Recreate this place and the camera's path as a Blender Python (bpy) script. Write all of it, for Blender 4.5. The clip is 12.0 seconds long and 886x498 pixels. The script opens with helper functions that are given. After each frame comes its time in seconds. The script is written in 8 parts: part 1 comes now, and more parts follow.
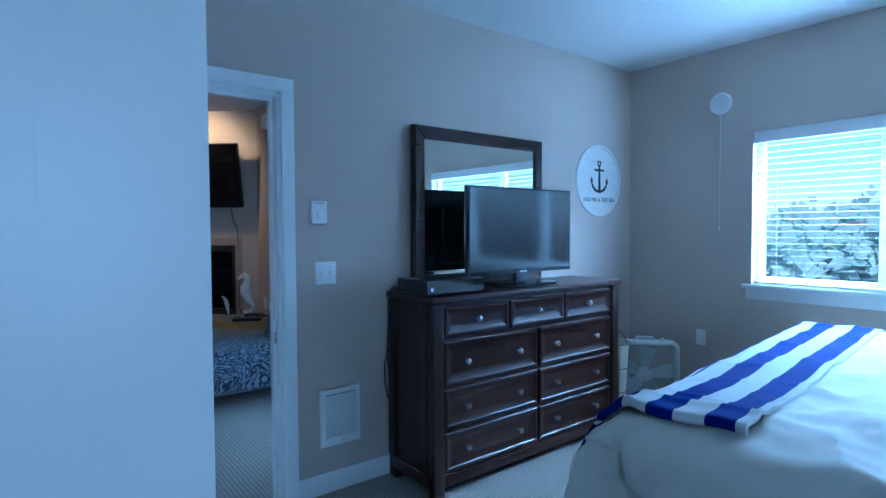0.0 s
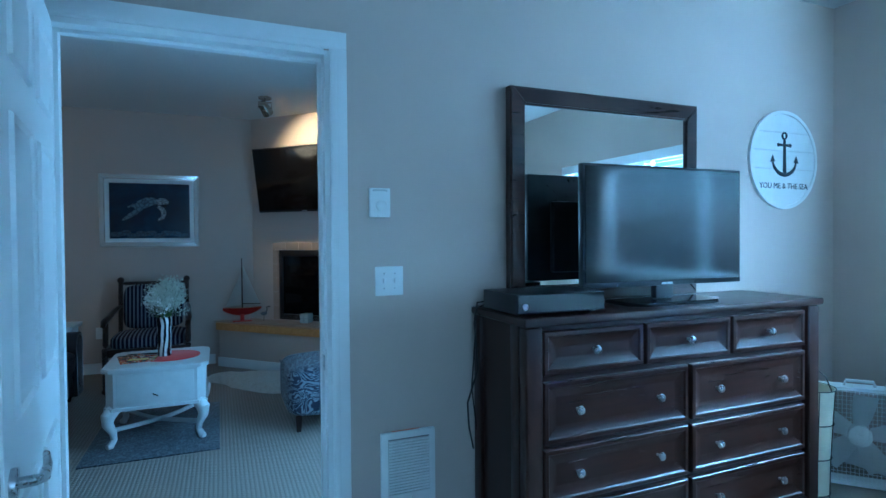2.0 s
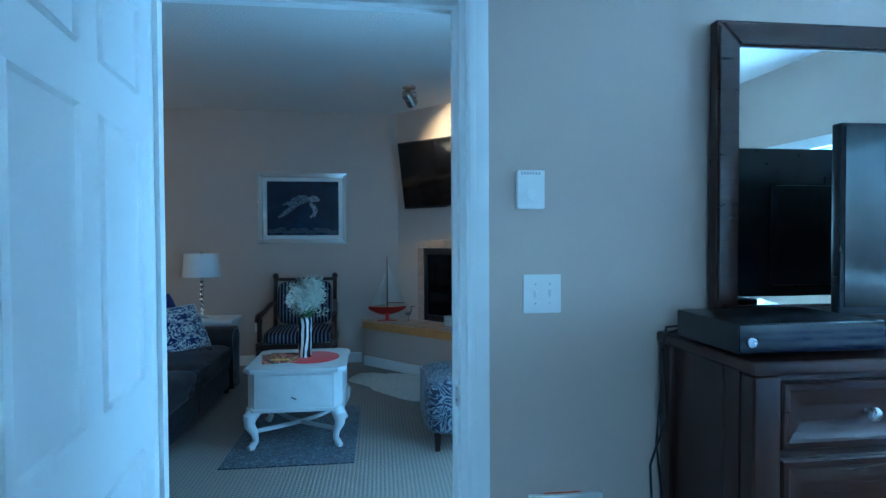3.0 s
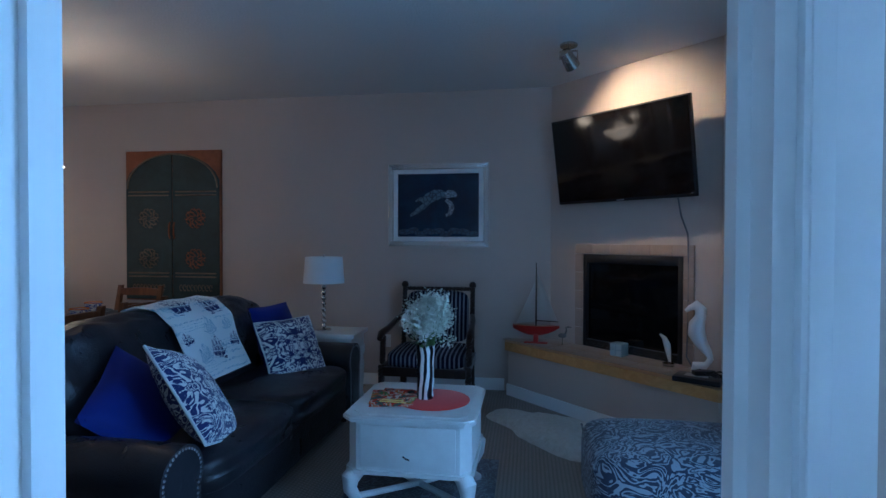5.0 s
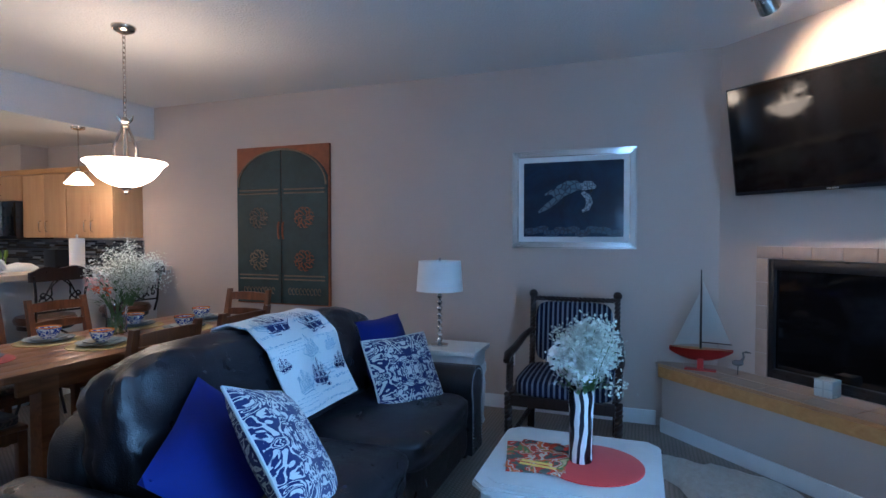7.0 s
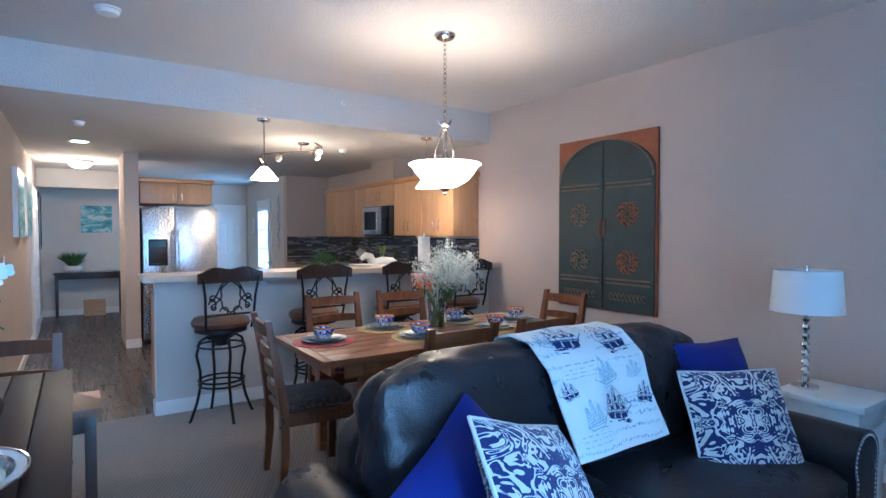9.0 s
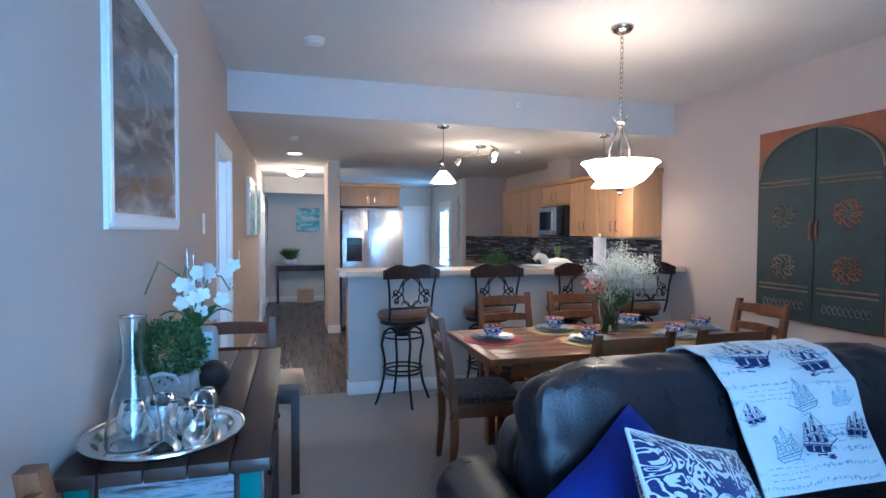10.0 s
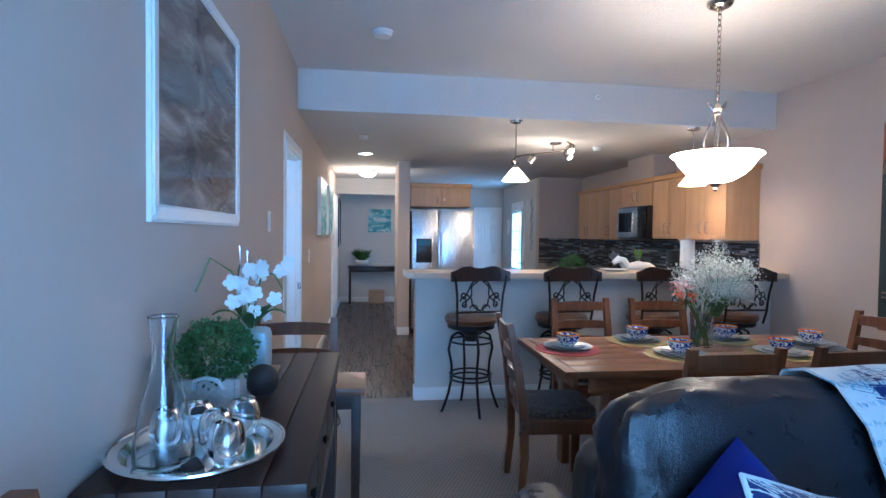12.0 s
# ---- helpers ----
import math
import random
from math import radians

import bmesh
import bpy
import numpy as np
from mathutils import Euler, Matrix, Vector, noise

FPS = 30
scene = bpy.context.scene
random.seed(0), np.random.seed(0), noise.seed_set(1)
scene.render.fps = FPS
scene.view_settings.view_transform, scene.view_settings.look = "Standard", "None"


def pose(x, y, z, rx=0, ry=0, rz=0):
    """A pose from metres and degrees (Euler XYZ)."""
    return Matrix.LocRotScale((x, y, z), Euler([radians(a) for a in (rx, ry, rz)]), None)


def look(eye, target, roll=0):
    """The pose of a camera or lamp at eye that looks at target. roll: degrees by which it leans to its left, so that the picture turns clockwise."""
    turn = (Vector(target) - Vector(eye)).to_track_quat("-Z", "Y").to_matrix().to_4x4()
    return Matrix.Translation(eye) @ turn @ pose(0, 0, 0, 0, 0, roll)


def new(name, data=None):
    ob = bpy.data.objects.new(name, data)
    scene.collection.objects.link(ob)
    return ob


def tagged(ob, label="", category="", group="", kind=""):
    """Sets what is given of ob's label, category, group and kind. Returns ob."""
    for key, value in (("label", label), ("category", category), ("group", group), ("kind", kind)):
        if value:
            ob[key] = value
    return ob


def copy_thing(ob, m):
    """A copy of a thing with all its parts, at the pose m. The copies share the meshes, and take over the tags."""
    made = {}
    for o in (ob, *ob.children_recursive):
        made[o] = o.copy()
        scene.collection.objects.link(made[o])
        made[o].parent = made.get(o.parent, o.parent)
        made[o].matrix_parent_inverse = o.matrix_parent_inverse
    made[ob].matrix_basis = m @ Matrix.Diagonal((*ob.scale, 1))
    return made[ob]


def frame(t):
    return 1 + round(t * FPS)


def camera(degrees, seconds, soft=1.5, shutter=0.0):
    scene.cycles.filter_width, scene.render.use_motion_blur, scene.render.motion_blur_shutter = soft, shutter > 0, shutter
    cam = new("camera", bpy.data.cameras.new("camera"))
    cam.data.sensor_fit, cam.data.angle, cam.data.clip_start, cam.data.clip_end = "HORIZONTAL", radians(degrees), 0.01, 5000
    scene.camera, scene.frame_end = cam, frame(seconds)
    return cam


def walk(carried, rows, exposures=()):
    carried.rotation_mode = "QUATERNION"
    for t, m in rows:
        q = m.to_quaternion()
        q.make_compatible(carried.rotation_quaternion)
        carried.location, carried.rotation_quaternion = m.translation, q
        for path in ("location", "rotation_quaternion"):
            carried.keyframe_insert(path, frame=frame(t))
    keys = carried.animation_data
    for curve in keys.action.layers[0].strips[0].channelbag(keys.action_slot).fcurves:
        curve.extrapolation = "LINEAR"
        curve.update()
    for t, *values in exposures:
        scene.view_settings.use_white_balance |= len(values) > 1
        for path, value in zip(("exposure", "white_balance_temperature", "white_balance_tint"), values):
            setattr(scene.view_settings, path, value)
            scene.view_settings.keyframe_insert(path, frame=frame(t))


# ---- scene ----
cam = camera(78.5, 12.0)
PATH = [
    (0, (0.441, 1.998, 1.416), (1.67, 3.575, 1.346), -0.3),
    (0.5, (0.599, 2.107, 1.395), (1.922, 3.605, 1.33), -0.4),
    (1, (0.738, 2.27, 1.376), (2.054, 3.776, 1.333), -0.7),
    (1.5, (0.929, 2.382, 1.357), (2.075, 4.021, 1.319), -0.6),
    (2, (1.075, 2.509, 1.358), (1.838, 4.358, 1.324), -0.5),
    (2.5, (1.154, 2.774, 1.36), (1.574, 4.729, 1.323), -0.3),
    (3, (1.22, 3.026, 1.365), (1.453, 5.012, 1.324), -0.3),
    (3.5, (1.293, 3.302, 1.377), (1.281, 5.302, 1.332), -0.5),
    (3.7, (1.3, 3.4, 1.371), (1.187, 5.396, 1.328), -0.1),
    (5.3, (1.195, 4.235, 1.372), (0.869, 6.208, 1.339), 0.1),
    (5.5, (1.168, 4.32, 1.38), (0.826, 6.29, 1.342), -0.0),
    (6, (1.1, 4.495, 1.386), (0.714, 6.457, 1.345), -0.0),
    (6.5, (1.026, 4.618, 1.393), (0.575, 6.566, 1.352), 0.0),
    (7, (0.918, 4.745, 1.415), (0.227, 6.621, 1.363), -0.0),
    (7.2, (0.885, 4.788, 1.421), (0.047, 6.603, 1.365), -0.0),
    (8.8, (0.813, 5.235, 1.422), (-0.755, 6.474, 1.355), -0.3),
    (9, (0.812, 5.258, 1.423), (-0.842, 6.38, 1.363), -0.0),
    (9.5, (0.847, 5.296, 1.43), (-0.983, 6.101, 1.368), 0.1),
    (10, (0.867, 5.299, 1.437), (-1.061, 5.829, 1.372), 0.3),
    (10.5, (0.883, 5.305, 1.439), (-1.083, 5.668, 1.375), 0.4),
    (11, (0.878, 5.328, 1.435), (-1.101, 5.613, 1.372), 0.5),
    (11.5, (0.804, 5.345, 1.418), (-1.177, 5.612, 1.359), 0.6),
    (12, (0.662, 5.364, 1.416), (-1.318, 5.634, 1.359), 0.7),
]
EXPOSURES = [(0, -0.02, 4200, 4), (1.0, -0.12, 4100, -1), (2.0, 0.36, 4090, -8), (3.7, 0.61, 4080, -9), (5.5, -0.06, 4280, 10), (6.5, 0.84, 4270, 9), (7.2, 1.22, 4380, 8), (8.8, 1.78, 4280, 6), (12, 1.58, 4120, 6)]
walk(cam, [(t, look(eye, target, roll)) for t, eye, target, roll in PATH], EXPOSURES)

# ---------------------------------------------------------------- light
SUN_EL, SUN_AZ = 38.0, 240.0
world = bpy.data.worlds.new("world")
scene.world = world
world.use_nodes = True
wn = world.node_tree
sky = wn.nodes.new("ShaderNodeTexSky")
sky.sky_type, sky.sun_disc = "NISHITA", False
sky.sun_elevation, sky.sun_rotation = radians(SUN_EL), radians(SUN_AZ)
wn.links.new(sky.outputs[0], wn.nodes["Background"].inputs[0])
wn.nodes["Background"].inputs[1].default_value = 0.15
sun = new("sun", bpy.data.lights.new("sun", "SUN"))
sun.data.energy, sun.data.angle, sun.data.color = 5.0, radians(0.6), (1.0, 0.95, 0.87)
# the sun stands in the south-west, on the far side of the house from the windows
sun_dir = Vector((math.sin(radians(SUN_AZ)) * math.cos(radians(SUN_EL)), math.cos(radians(SUN_AZ)) * math.cos(radians(SUN_EL)), math.sin(radians(SUN_EL))))
sun.matrix_world = look(sun_dir * 30, (0, 0, 0))


def lamp(name, kind, place, energy, color, size=0.1, target=None, spot=60, size_y=None):
    data = bpy.data.lights.new(name, kind)
    data.energy, data.color = energy, color
    ob = new(name, data)
    ob.matrix_world = look(place, target) if target else Matrix.Translation(place)
    if kind == "AREA":
        data.shape, data.size, data.size_y = "RECTANGLE", size, size_y or size
    elif kind == "SPOT":
        data.shadow_soft_size, data.spot_size, data.spot_blend = size, radians(spot), 0.7
    else:
        data.shadow_soft_size = size
    return ob


DAY, WARM = (0.62, 0.82, 1.0), (1.0, 0.62, 0.31)
# area lamp added outside above the window, out of sight, stands in for skylight
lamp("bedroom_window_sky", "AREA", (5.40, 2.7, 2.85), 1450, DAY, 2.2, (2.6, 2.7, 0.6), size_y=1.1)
# fill lamp added in an unseen south opening, brightens stub and east wall
lamp("bedroom_south_fill", "AREA", (0.4, -0.72, 1.5), 24, DAY, 1.5, (0.4, 3, 1.3), size_y=1.0)
# area lamp added behind the slider glass in place of skylight, turned northward
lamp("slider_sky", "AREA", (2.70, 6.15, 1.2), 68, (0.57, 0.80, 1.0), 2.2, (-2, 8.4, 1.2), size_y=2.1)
# area lamp added indoors before the entry door pane, stands in for its daylight
lamp("entry_sky", "AREA", (-9.75, 8.2, 1.3), 4, DAY, 0.7, (-9.75, 6, 1.2), size_y=1.6)
# unseen fill lamp added inside the second room, no window behind it
lamp("second_room_fill", "AREA", (-3.7, 3.2, 1.5), 6, DAY, 1.2, (-3.7, 5, 1.3), size_y=1.4)

# ---------------------------------------------------------------- materials


def node_mat(name):
    m = bpy.data.materials.new(name)
    m.use_nodes = True
    t = m.node_tree
    return m, t, t.nodes["Principled BSDF"]


def link(t, a, b):
    t.links.new(a, b)


def mathn(t, op, a, b=None, c=None):
    n = t.nodes.new("ShaderNodeMath")
    n.operation = op
    for i, v in enumerate((a, b, c)):
        if v is None:
            continue
        if isinstance(v, (int, float)):
            n.inputs[i].default_value = v
        else:
            link(t, v, n.inputs[i])
    return n.outputs[0]


def coords(t, scale=(1, 1, 1), kind="Object", rot=(0, 0, 0)):
    c = t.nodes.new("ShaderNodeTexCoord")
    m = t.nodes.new("ShaderNodeMapping")
    m.inputs["Scale"].default_value = scale
    m.inputs["Rotation"].default_value = [radians(a) for a in rot]
    link(t, c.outputs[kind], m.inputs[0])
    return m.outputs[0]


def noise_tex(t, vec, scale, detail=4, rough=0.6, distort=0.0):
    n = t.nodes.new("ShaderNodeTexNoise")
    n.inputs["Scale"].default_value, n.inputs["Detail"].default_value = scale, detail
    n.inputs["Roughness"].default_value, n.inputs["Distortion"].default_value = rough, distort
    link(t, vec, n.inputs["Vector"])
    return n.outputs[0]


def ramp(t, fac, stops, hard=False):
    r = t.nodes.new("ShaderNodeValToRGB")
    if hard:
        r.color_ramp.interpolation = "CONSTANT"
    el = r.color_ramp.elements
    while len(el) < len(stops):
        el.new(0.5)
    for e, (p, c) in zip(el, stops):
        e.position, e.color = p, (*c, 1)
    link(t, fac, r.inputs[0])
    return r.outputs[0]


def mixc(t, fac, a, b, mode="MIX"):
    n = t.nodes.new("ShaderNodeMix")
    n.data_type, n.blend_type = "RGBA", mode
    for sock, v in ((n.inputs[0], fac), (n.inputs[6], a), (n.inputs[7], b)):
        if isinstance(v, (int, float)):
            sock.default_value = v
        elif isinstance(v, tuple):
            sock.default_value = (*v, 1)
        else:
            link(t, v, sock)
    return n.outputs[2]


def bump(t, p, height, strength=0.2, dist=0.01):
    b = t.nodes.new("ShaderNodeBump")
    b.inputs["Strength"].default_value, b.inputs["Distance"].default_value = strength, dist
    link(t, height, b.inputs["Height"])
    link(t, b.outputs[0], p.inputs["Normal"])


def scaled(c, k):
    return tuple(min(1, v * k) for v in c)


def plain(name, color, rough=0.5, metal=0.0, grain=0.06, scale=30, bumps=0.05, coat=0.0, spec=0.5):
    """A painted, moulded or metal surface with mottling at two scales."""
    m, t, p = node_mat(name)
    v = coords(t)
    big, fine = noise_tex(t, v, scale * 0.08, 3), noise_tex(t, v, scale, 5)
    both = mathn(t, "ADD", mathn(t, "MULTIPLY", big, 0.6), mathn(t, "MULTIPLY", fine, 0.4))
    link(t, ramp(t, both, [(0.25, scaled(color, 1 - grain)), (0.75, scaled(color, 1 + grain))]), p.inputs["Base Color"])
    p.inputs["Metallic"].default_value = metal
    p.inputs["Coat Weight"].default_value = coat
    p.inputs["Specular IOR Level"].default_value = spec
    r = mathn(t, "ADD", mathn(t, "MULTIPLY", fine, 0.16), rough - 0.08)
    link(t, r, p.inputs["Roughness"])
    if bumps:
        bump(t, p, fine, bumps, 0.004)
    return m


def wood(name, dark, light, rough=0.4, axis=0, scale=9.0, coat=0.0, rnd=0.25, ring=1.0, relief=0.06):
    m, t, p = node_mat(name)
    sc = [14.0, 14.0, 14.0]
    sc[axis] = 1.1
    v = coords(t, [s * scale / 9 for s in sc])
    grain = noise_tex(t, v, 2.2, 8, 0.65, 1.2 * ring)
    big = noise_tex(t, coords(t), 2.0, 3)
    g = mathn(t, "ADD", mathn(t, "MULTIPLY", grain, 0.75), mathn(t, "MULTIPLY", big, 0.25))
    col = ramp(t, g, [(0.3, dark), (0.52, scaled(tuple((a + b) / 2 for a, b in zip(dark, light)), 1.0)), (0.72, light)])
    info = t.nodes.new("ShaderNodeObjectInfo")
    k = mathn(t, "ADD", mathn(t, "MULTIPLY", info.outputs["Random"], rnd), 1 - rnd / 2)
    val = t.nodes.new("ShaderNodeHueSaturation")
    link(t, k, val.inputs["Value"])
    link(t, col, val.inputs["Color"])
    link(t, val.outputs[0], p.inputs["Base Color"])
    link(t, mathn(t, "ADD", mathn(t, "MULTIPLY", grain, 0.2), rough - 0.1), p.inputs["Roughness"])
    p.inputs["Coat Weight"].default_value = coat
    bump(t, p, grain, relief, 0.002)
    return m


def wall_mat(name, color, rough=0.85):
    m, t, p = node_mat(name)
    v = coords(t)
    peel, big = noise_tex(t, v, 140, 3), noise_tex(t, v, 0.9, 3)
    link(t, ramp(t, big, [(0.3, scaled(color, 0.95)), (0.7, scaled(color, 1.04))]), p.inputs["Base Color"])
    p.inputs["Roughness"].default_value = rough
    p.inputs["Specular IOR Level"].default_value = 0.3
    bump(t, p, peel, 0.12, 0.003)
    return m


def ceiling_mat(name, color):
    m, t, p = node_mat(name)
    v = coords(t)
    n = t.nodes.new("ShaderNodeTexVoronoi")
    n.inputs["Scale"].default_value = 60
    link(t, v, n.inputs["Vector"])
    rough = mathn(t, "ADD", n.outputs[0], noise_tex(t, v, 90, 4))
    p.inputs["Base Color"].default_value = (*color, 1)
    p.inputs["Roughness"].default_value = 0.95
    bump(t, p, rough, 0.35, 0.006)
    return m


def carpet_mat(name, c1, c2):
    """Loop carpet: rows of small raised squares."""
    m, t, p = node_mat(name)
    v = coords(t)
    sep = t.nodes.new("ShaderNodeSeparateXYZ")
    link(t, v, sep.inputs[0])
    slant = mathn(t, "MULTIPLY", sep.outputs[0], 66)
    sx = mathn(t, "SINE", mathn(t, "MULTIPLY", sep.outputs[0], 132))
    sy = mathn(t, "SINE", mathn(t, "ADD", mathn(t, "MULTIPLY", sep.outputs[1], 132), slant))
    loops = mathn(t, "MULTIPLY", mathn(t, "ABSOLUTE", sx), mathn(t, "ABSOLUTE", sy))
    fuzz, big = noise_tex(t, v, 260, 4), noise_tex(t, v, 1.6, 3)
    h = mathn(t, "ADD", mathn(t, "MULTIPLY", loops, 0.7), mathn(t, "MULTIPLY", fuzz, 0.3))
    col = ramp(t, h, [(0.1, c1), (0.7, c2)])
    link(t, mixc(t, mathn(t, "MULTIPLY", big, 0.35), col, scaled(c1, 0.9)), p.inputs["Base Color"])
    p.inputs["Roughness"].default_value = 1.0
    p.inputs["Specular IOR Level"].default_value = 0.1
    p.inputs["Sheen Weight"].default_value = 0.15
    bump(t, p, h, 0.8, 0.006)
    return m


def fabric(name, color, rough=0.9, scale=500, grain=0.15, sheen=0.2):
    m, t, p = node_mat(name)
    v = coords(t)
    w, big = noise_tex(t, v, scale, 3), noise_tex(t, v, 5, 4)
    f = mathn(t, "ADD", mathn(t, "MULTIPLY", w, 0.5), mathn(t, "MULTIPLY", big, 0.5))
    link(t, ramp(t, f, [(0.3, scaled(color, 1 - grain)), (0.7, scaled(color, 1 + grain))]), p.inputs["Base Color"])
    p.inputs["Roughness"].default_value = rough
    p.inputs["Sheen Weight"].default_value = sheen
    bump(t, p, f, 0.3, 0.004)
    return m


def damask(name, ground, figure, scale=9.0, cut=0.5, soft=0.03, mirror=True, warp=2.0):
    """A woven figure of scrolls, mirrored about the cushion's middle."""
    m, t, p = node_mat(name)
    c = t.nodes.new("ShaderNodeTexCoord")
    sep = t.nodes.new("ShaderNodeSeparateXYZ")
    link(t, c.outputs["Object"], sep.inputs[0])
    x = mathn(t, "ABSOLUTE", sep.outputs[0]) if mirror else sep.outputs[0]
    y = mathn(t, "ABSOLUTE", sep.outputs[1]) if mirror else sep.outputs[1]
    comb = t.nodes.new("ShaderNodeCombineXYZ")
    link(t, x, comb.inputs[0])
    link(t, y, comb.inputs[1])
    link(t, mathn(t, "MULTIPLY", sep.outputs[2], 0.15 if mirror else 1.0), comb.inputs[2])
    n = noise_tex(t, comb.outputs[0], scale, 2, 0.45, warp)
    bands = mathn(t, "ABSOLUTE", mathn(t, "SINE", mathn(t, "MULTIPLY", n, 24)))
    mask = ramp(t, bands, [(cut - soft, (0, 0, 0)), (cut + soft, (1, 1, 1))])
    weave = noise_tex(t, c.outputs["Object"], 400, 3)
    col = mixc(t, mask, ground, figure)
    link(t, mixc(t, mathn(t, "MULTIPLY", weave, 0.3), col, (0.02, 0.02, 0.03)), p.inputs["Base Color"])
    p.inputs["Roughness"].default_value = 0.85
    p.inputs["Sheen Weight"].default_value = 0.2
    bump(t, p, weave, 0.3, 0.003)
    return m


def stripes(name, c1, c2, axis, width, duty=0.5, rough=0.85, sheen=0.0, phase=0.0):
    m, t, p = node_mat(name)
    c = t.nodes.new("ShaderNodeTexCoord")
    sep = t.nodes.new("ShaderNodeSeparateXYZ")
    link(t, c.outputs["Object"], sep.inputs[0])
    v = mathn(t, "FRACT", mathn(t, "ADD", mathn(t, "DIVIDE", sep.outputs[axis], width), 100.0 + phase))
    mask = mathn(t, "LESS_THAN", v, duty)
    pile = noise_tex(t, c.outputs["Object"], 260, 4)
    col = mixc(t, mask, c1, c2)
    link(t, mixc(t, mathn(t, "MULTIPLY", pile, 0.35), col, (0.0, 0.004, 0.03)), p.inputs["Base Color"])
    p.inputs["Roughness"].default_value = rough
    p.inputs["Sheen Weight"].default_value = sheen
    p.inputs["Specular IOR Level"].default_value = 0.1
    bump(t, p, pile, 0.5, 0.004)
    return m


def leather(name, color):
    m, t, p = node_mat(name)
    v = coords(t)
    n = t.nodes.new("ShaderNodeTexVoronoi")
    n.inputs["Scale"].default_value = 220
    link(t, v, n.inputs["Vector"])
    wr, big = noise_tex(t, v, 7, 5, 0.6, 1.0), noise_tex(t, v, 2.2, 3)
    h = mathn(t, "ADD", mathn(t, "MULTIPLY", n.outputs[0], 0.25), mathn(t, "MULTIPLY", wr, 1.2))
    link(t, ramp(t, big, [(0.3, scaled(color, 0.8)), (0.7, scaled(color, 1.3))]), p.inputs["Base Color"])
    link(t, mathn(t, "ADD", mathn(t, "MULTIPLY", wr, 0.25), 0.18), p.inputs["Roughness"])
    bump(t, p, h, 0.32, 0.012)
    return m


def glass(name, color=(0.95, 0.98, 1.0), rough=0.0):
    m, t, p = node_mat(name)
    p.inputs["Base Color"].default_value = (*color, 1)
    p.inputs["Transmission Weight"].default_value = 1.0
    p.inputs["Roughness"].default_value, p.inputs["IOR"].default_value = rough, 1.45
    return m


def glow(name, color, strength, base=(0.9, 0.85, 0.75)):
    m, t, p = node_mat(name)
    p.inputs["Base Color"].default_value = (*base, 1)
    p.inputs["Emission Color"].default_value = (*color, 1)
    p.inputs["Emission Strength"].default_value = strength
    p.inputs["Roughness"].default_value = 0.4
    return m


WALL = wall_mat("taupe wall paint", (0.51, 0.435, 0.375))
WALL_LIGHT = wall_mat("pale wall paint", (0.62, 0.60, 0.56))
CEIL = ceiling_mat("textured ceiling", (0.66, 0.64, 0.61))
WHITE = plain("white trim paint", (0.80, 0.80, 0.79), 0.35, grain=0.03, bumps=0.02)
CARPET = carpet_mat("beige loop carpet", (0.21, 0.18, 0.148), (0.35, 0.305, 0.255))
PLANK = wood("dark stained plank", (0.020, 0.013, 0.010), (0.075, 0.048, 0.034), 0.28, 0, 9, rnd=0.5)
DRESSER = wood("espresso wood", (0.010, 0.004, 0.003), (0.045, 0.015, 0.008), 0.30, 0, 9, coat=0.0, rnd=0.1, relief=0.03)
DRESSER_V = wood("espresso wood upright", (0.009, 0.004, 0.003), (0.040, 0.014, 0.008), 0.32, 2, 9, coat=0.0, rnd=0.1, relief=0.03)
TABLE_WOOD = wood("acacia dining wood", (0.10, 0.038, 0.014), (0.31, 0.13, 0.05), 0.33, 1, 7, rnd=0.12)
CHAIR_WOOD = wood("acacia chair wood", (0.07, 0.026, 0.010), (0.22, 0.090, 0.034), 0.38, 2, 7, rnd=0.2)
RUSTIC = wood("reclaimed dark wood", (0.010, 0.004, 0.003), (0.050, 0.022, 0.011), 0.45, 0, 6, rnd=0.3)
DARK_WOOD = wood("dark turned wood", (0.010, 0.005, 0.004), (0.04, 0.018, 0.012), 0.3, 2, 9)
MAPLE = wood("maple cabinet", (0.50, 0.28, 0.12), (0.66, 0.42, 0.20), 0.38, 2, 4, rnd=0.08, ring=0.4)
OAK_EDGE = wood("oak edge", (0.42, 0.21, 0.06), (0.62, 0.36, 0.13), 0.35, 0, 5, rnd=0.06)
BAR_TOP = plain("pale laminate", (0.62, 0.50, 0.36), 0.35, grain=0.08, scale=60, bumps=0.02)
LEATHER = leather("black leather", (0.016, 0.016, 0.021))
BLACK = plain("black plastic", (0.012, 0.012, 0.014), 0.3, bumps=0.02)
SCREEN = plain("black screen glass", (0.004, 0.004, 0.005), 0.06, bumps=0.0, grain=0.01, spec=0.3)
LCD = plain("semi-gloss black screen", (0.004, 0.006, 0.009), 0.11, bumps=0.0, grain=0.01, spec=0.5)
STEEL = plain("brushed steel", (0.55, 0.55, 0.56), 0.28, 1.0, 0.05, 60, 0.03)
NICKEL = plain("satin nickel", (0.55, 0.50, 0.43), 0.25, 1.0, 0.04, 60, 0.02)
IRON = plain("dark iron", (0.018, 0.017, 0.018), 0.42, 0.6, 0.2, 60, 0.1)
PLASTIC = plain("white plastic", (0.82, 0.82, 0.80), 0.4, grain=0.02, bumps=0.0)
MIRROR, mirror_tree, mirror_bsdf = node_mat("mirror silver")
mirror_bsdf.inputs["Base Color"].default_value = (0.86, 0.89, 0.89, 1)
mirror_bsdf.inputs["Metallic"].default_value, mirror_bsdf.inputs["Roughness"].default_value = 1.0, 0.01
GLASS = glass("clear glass")
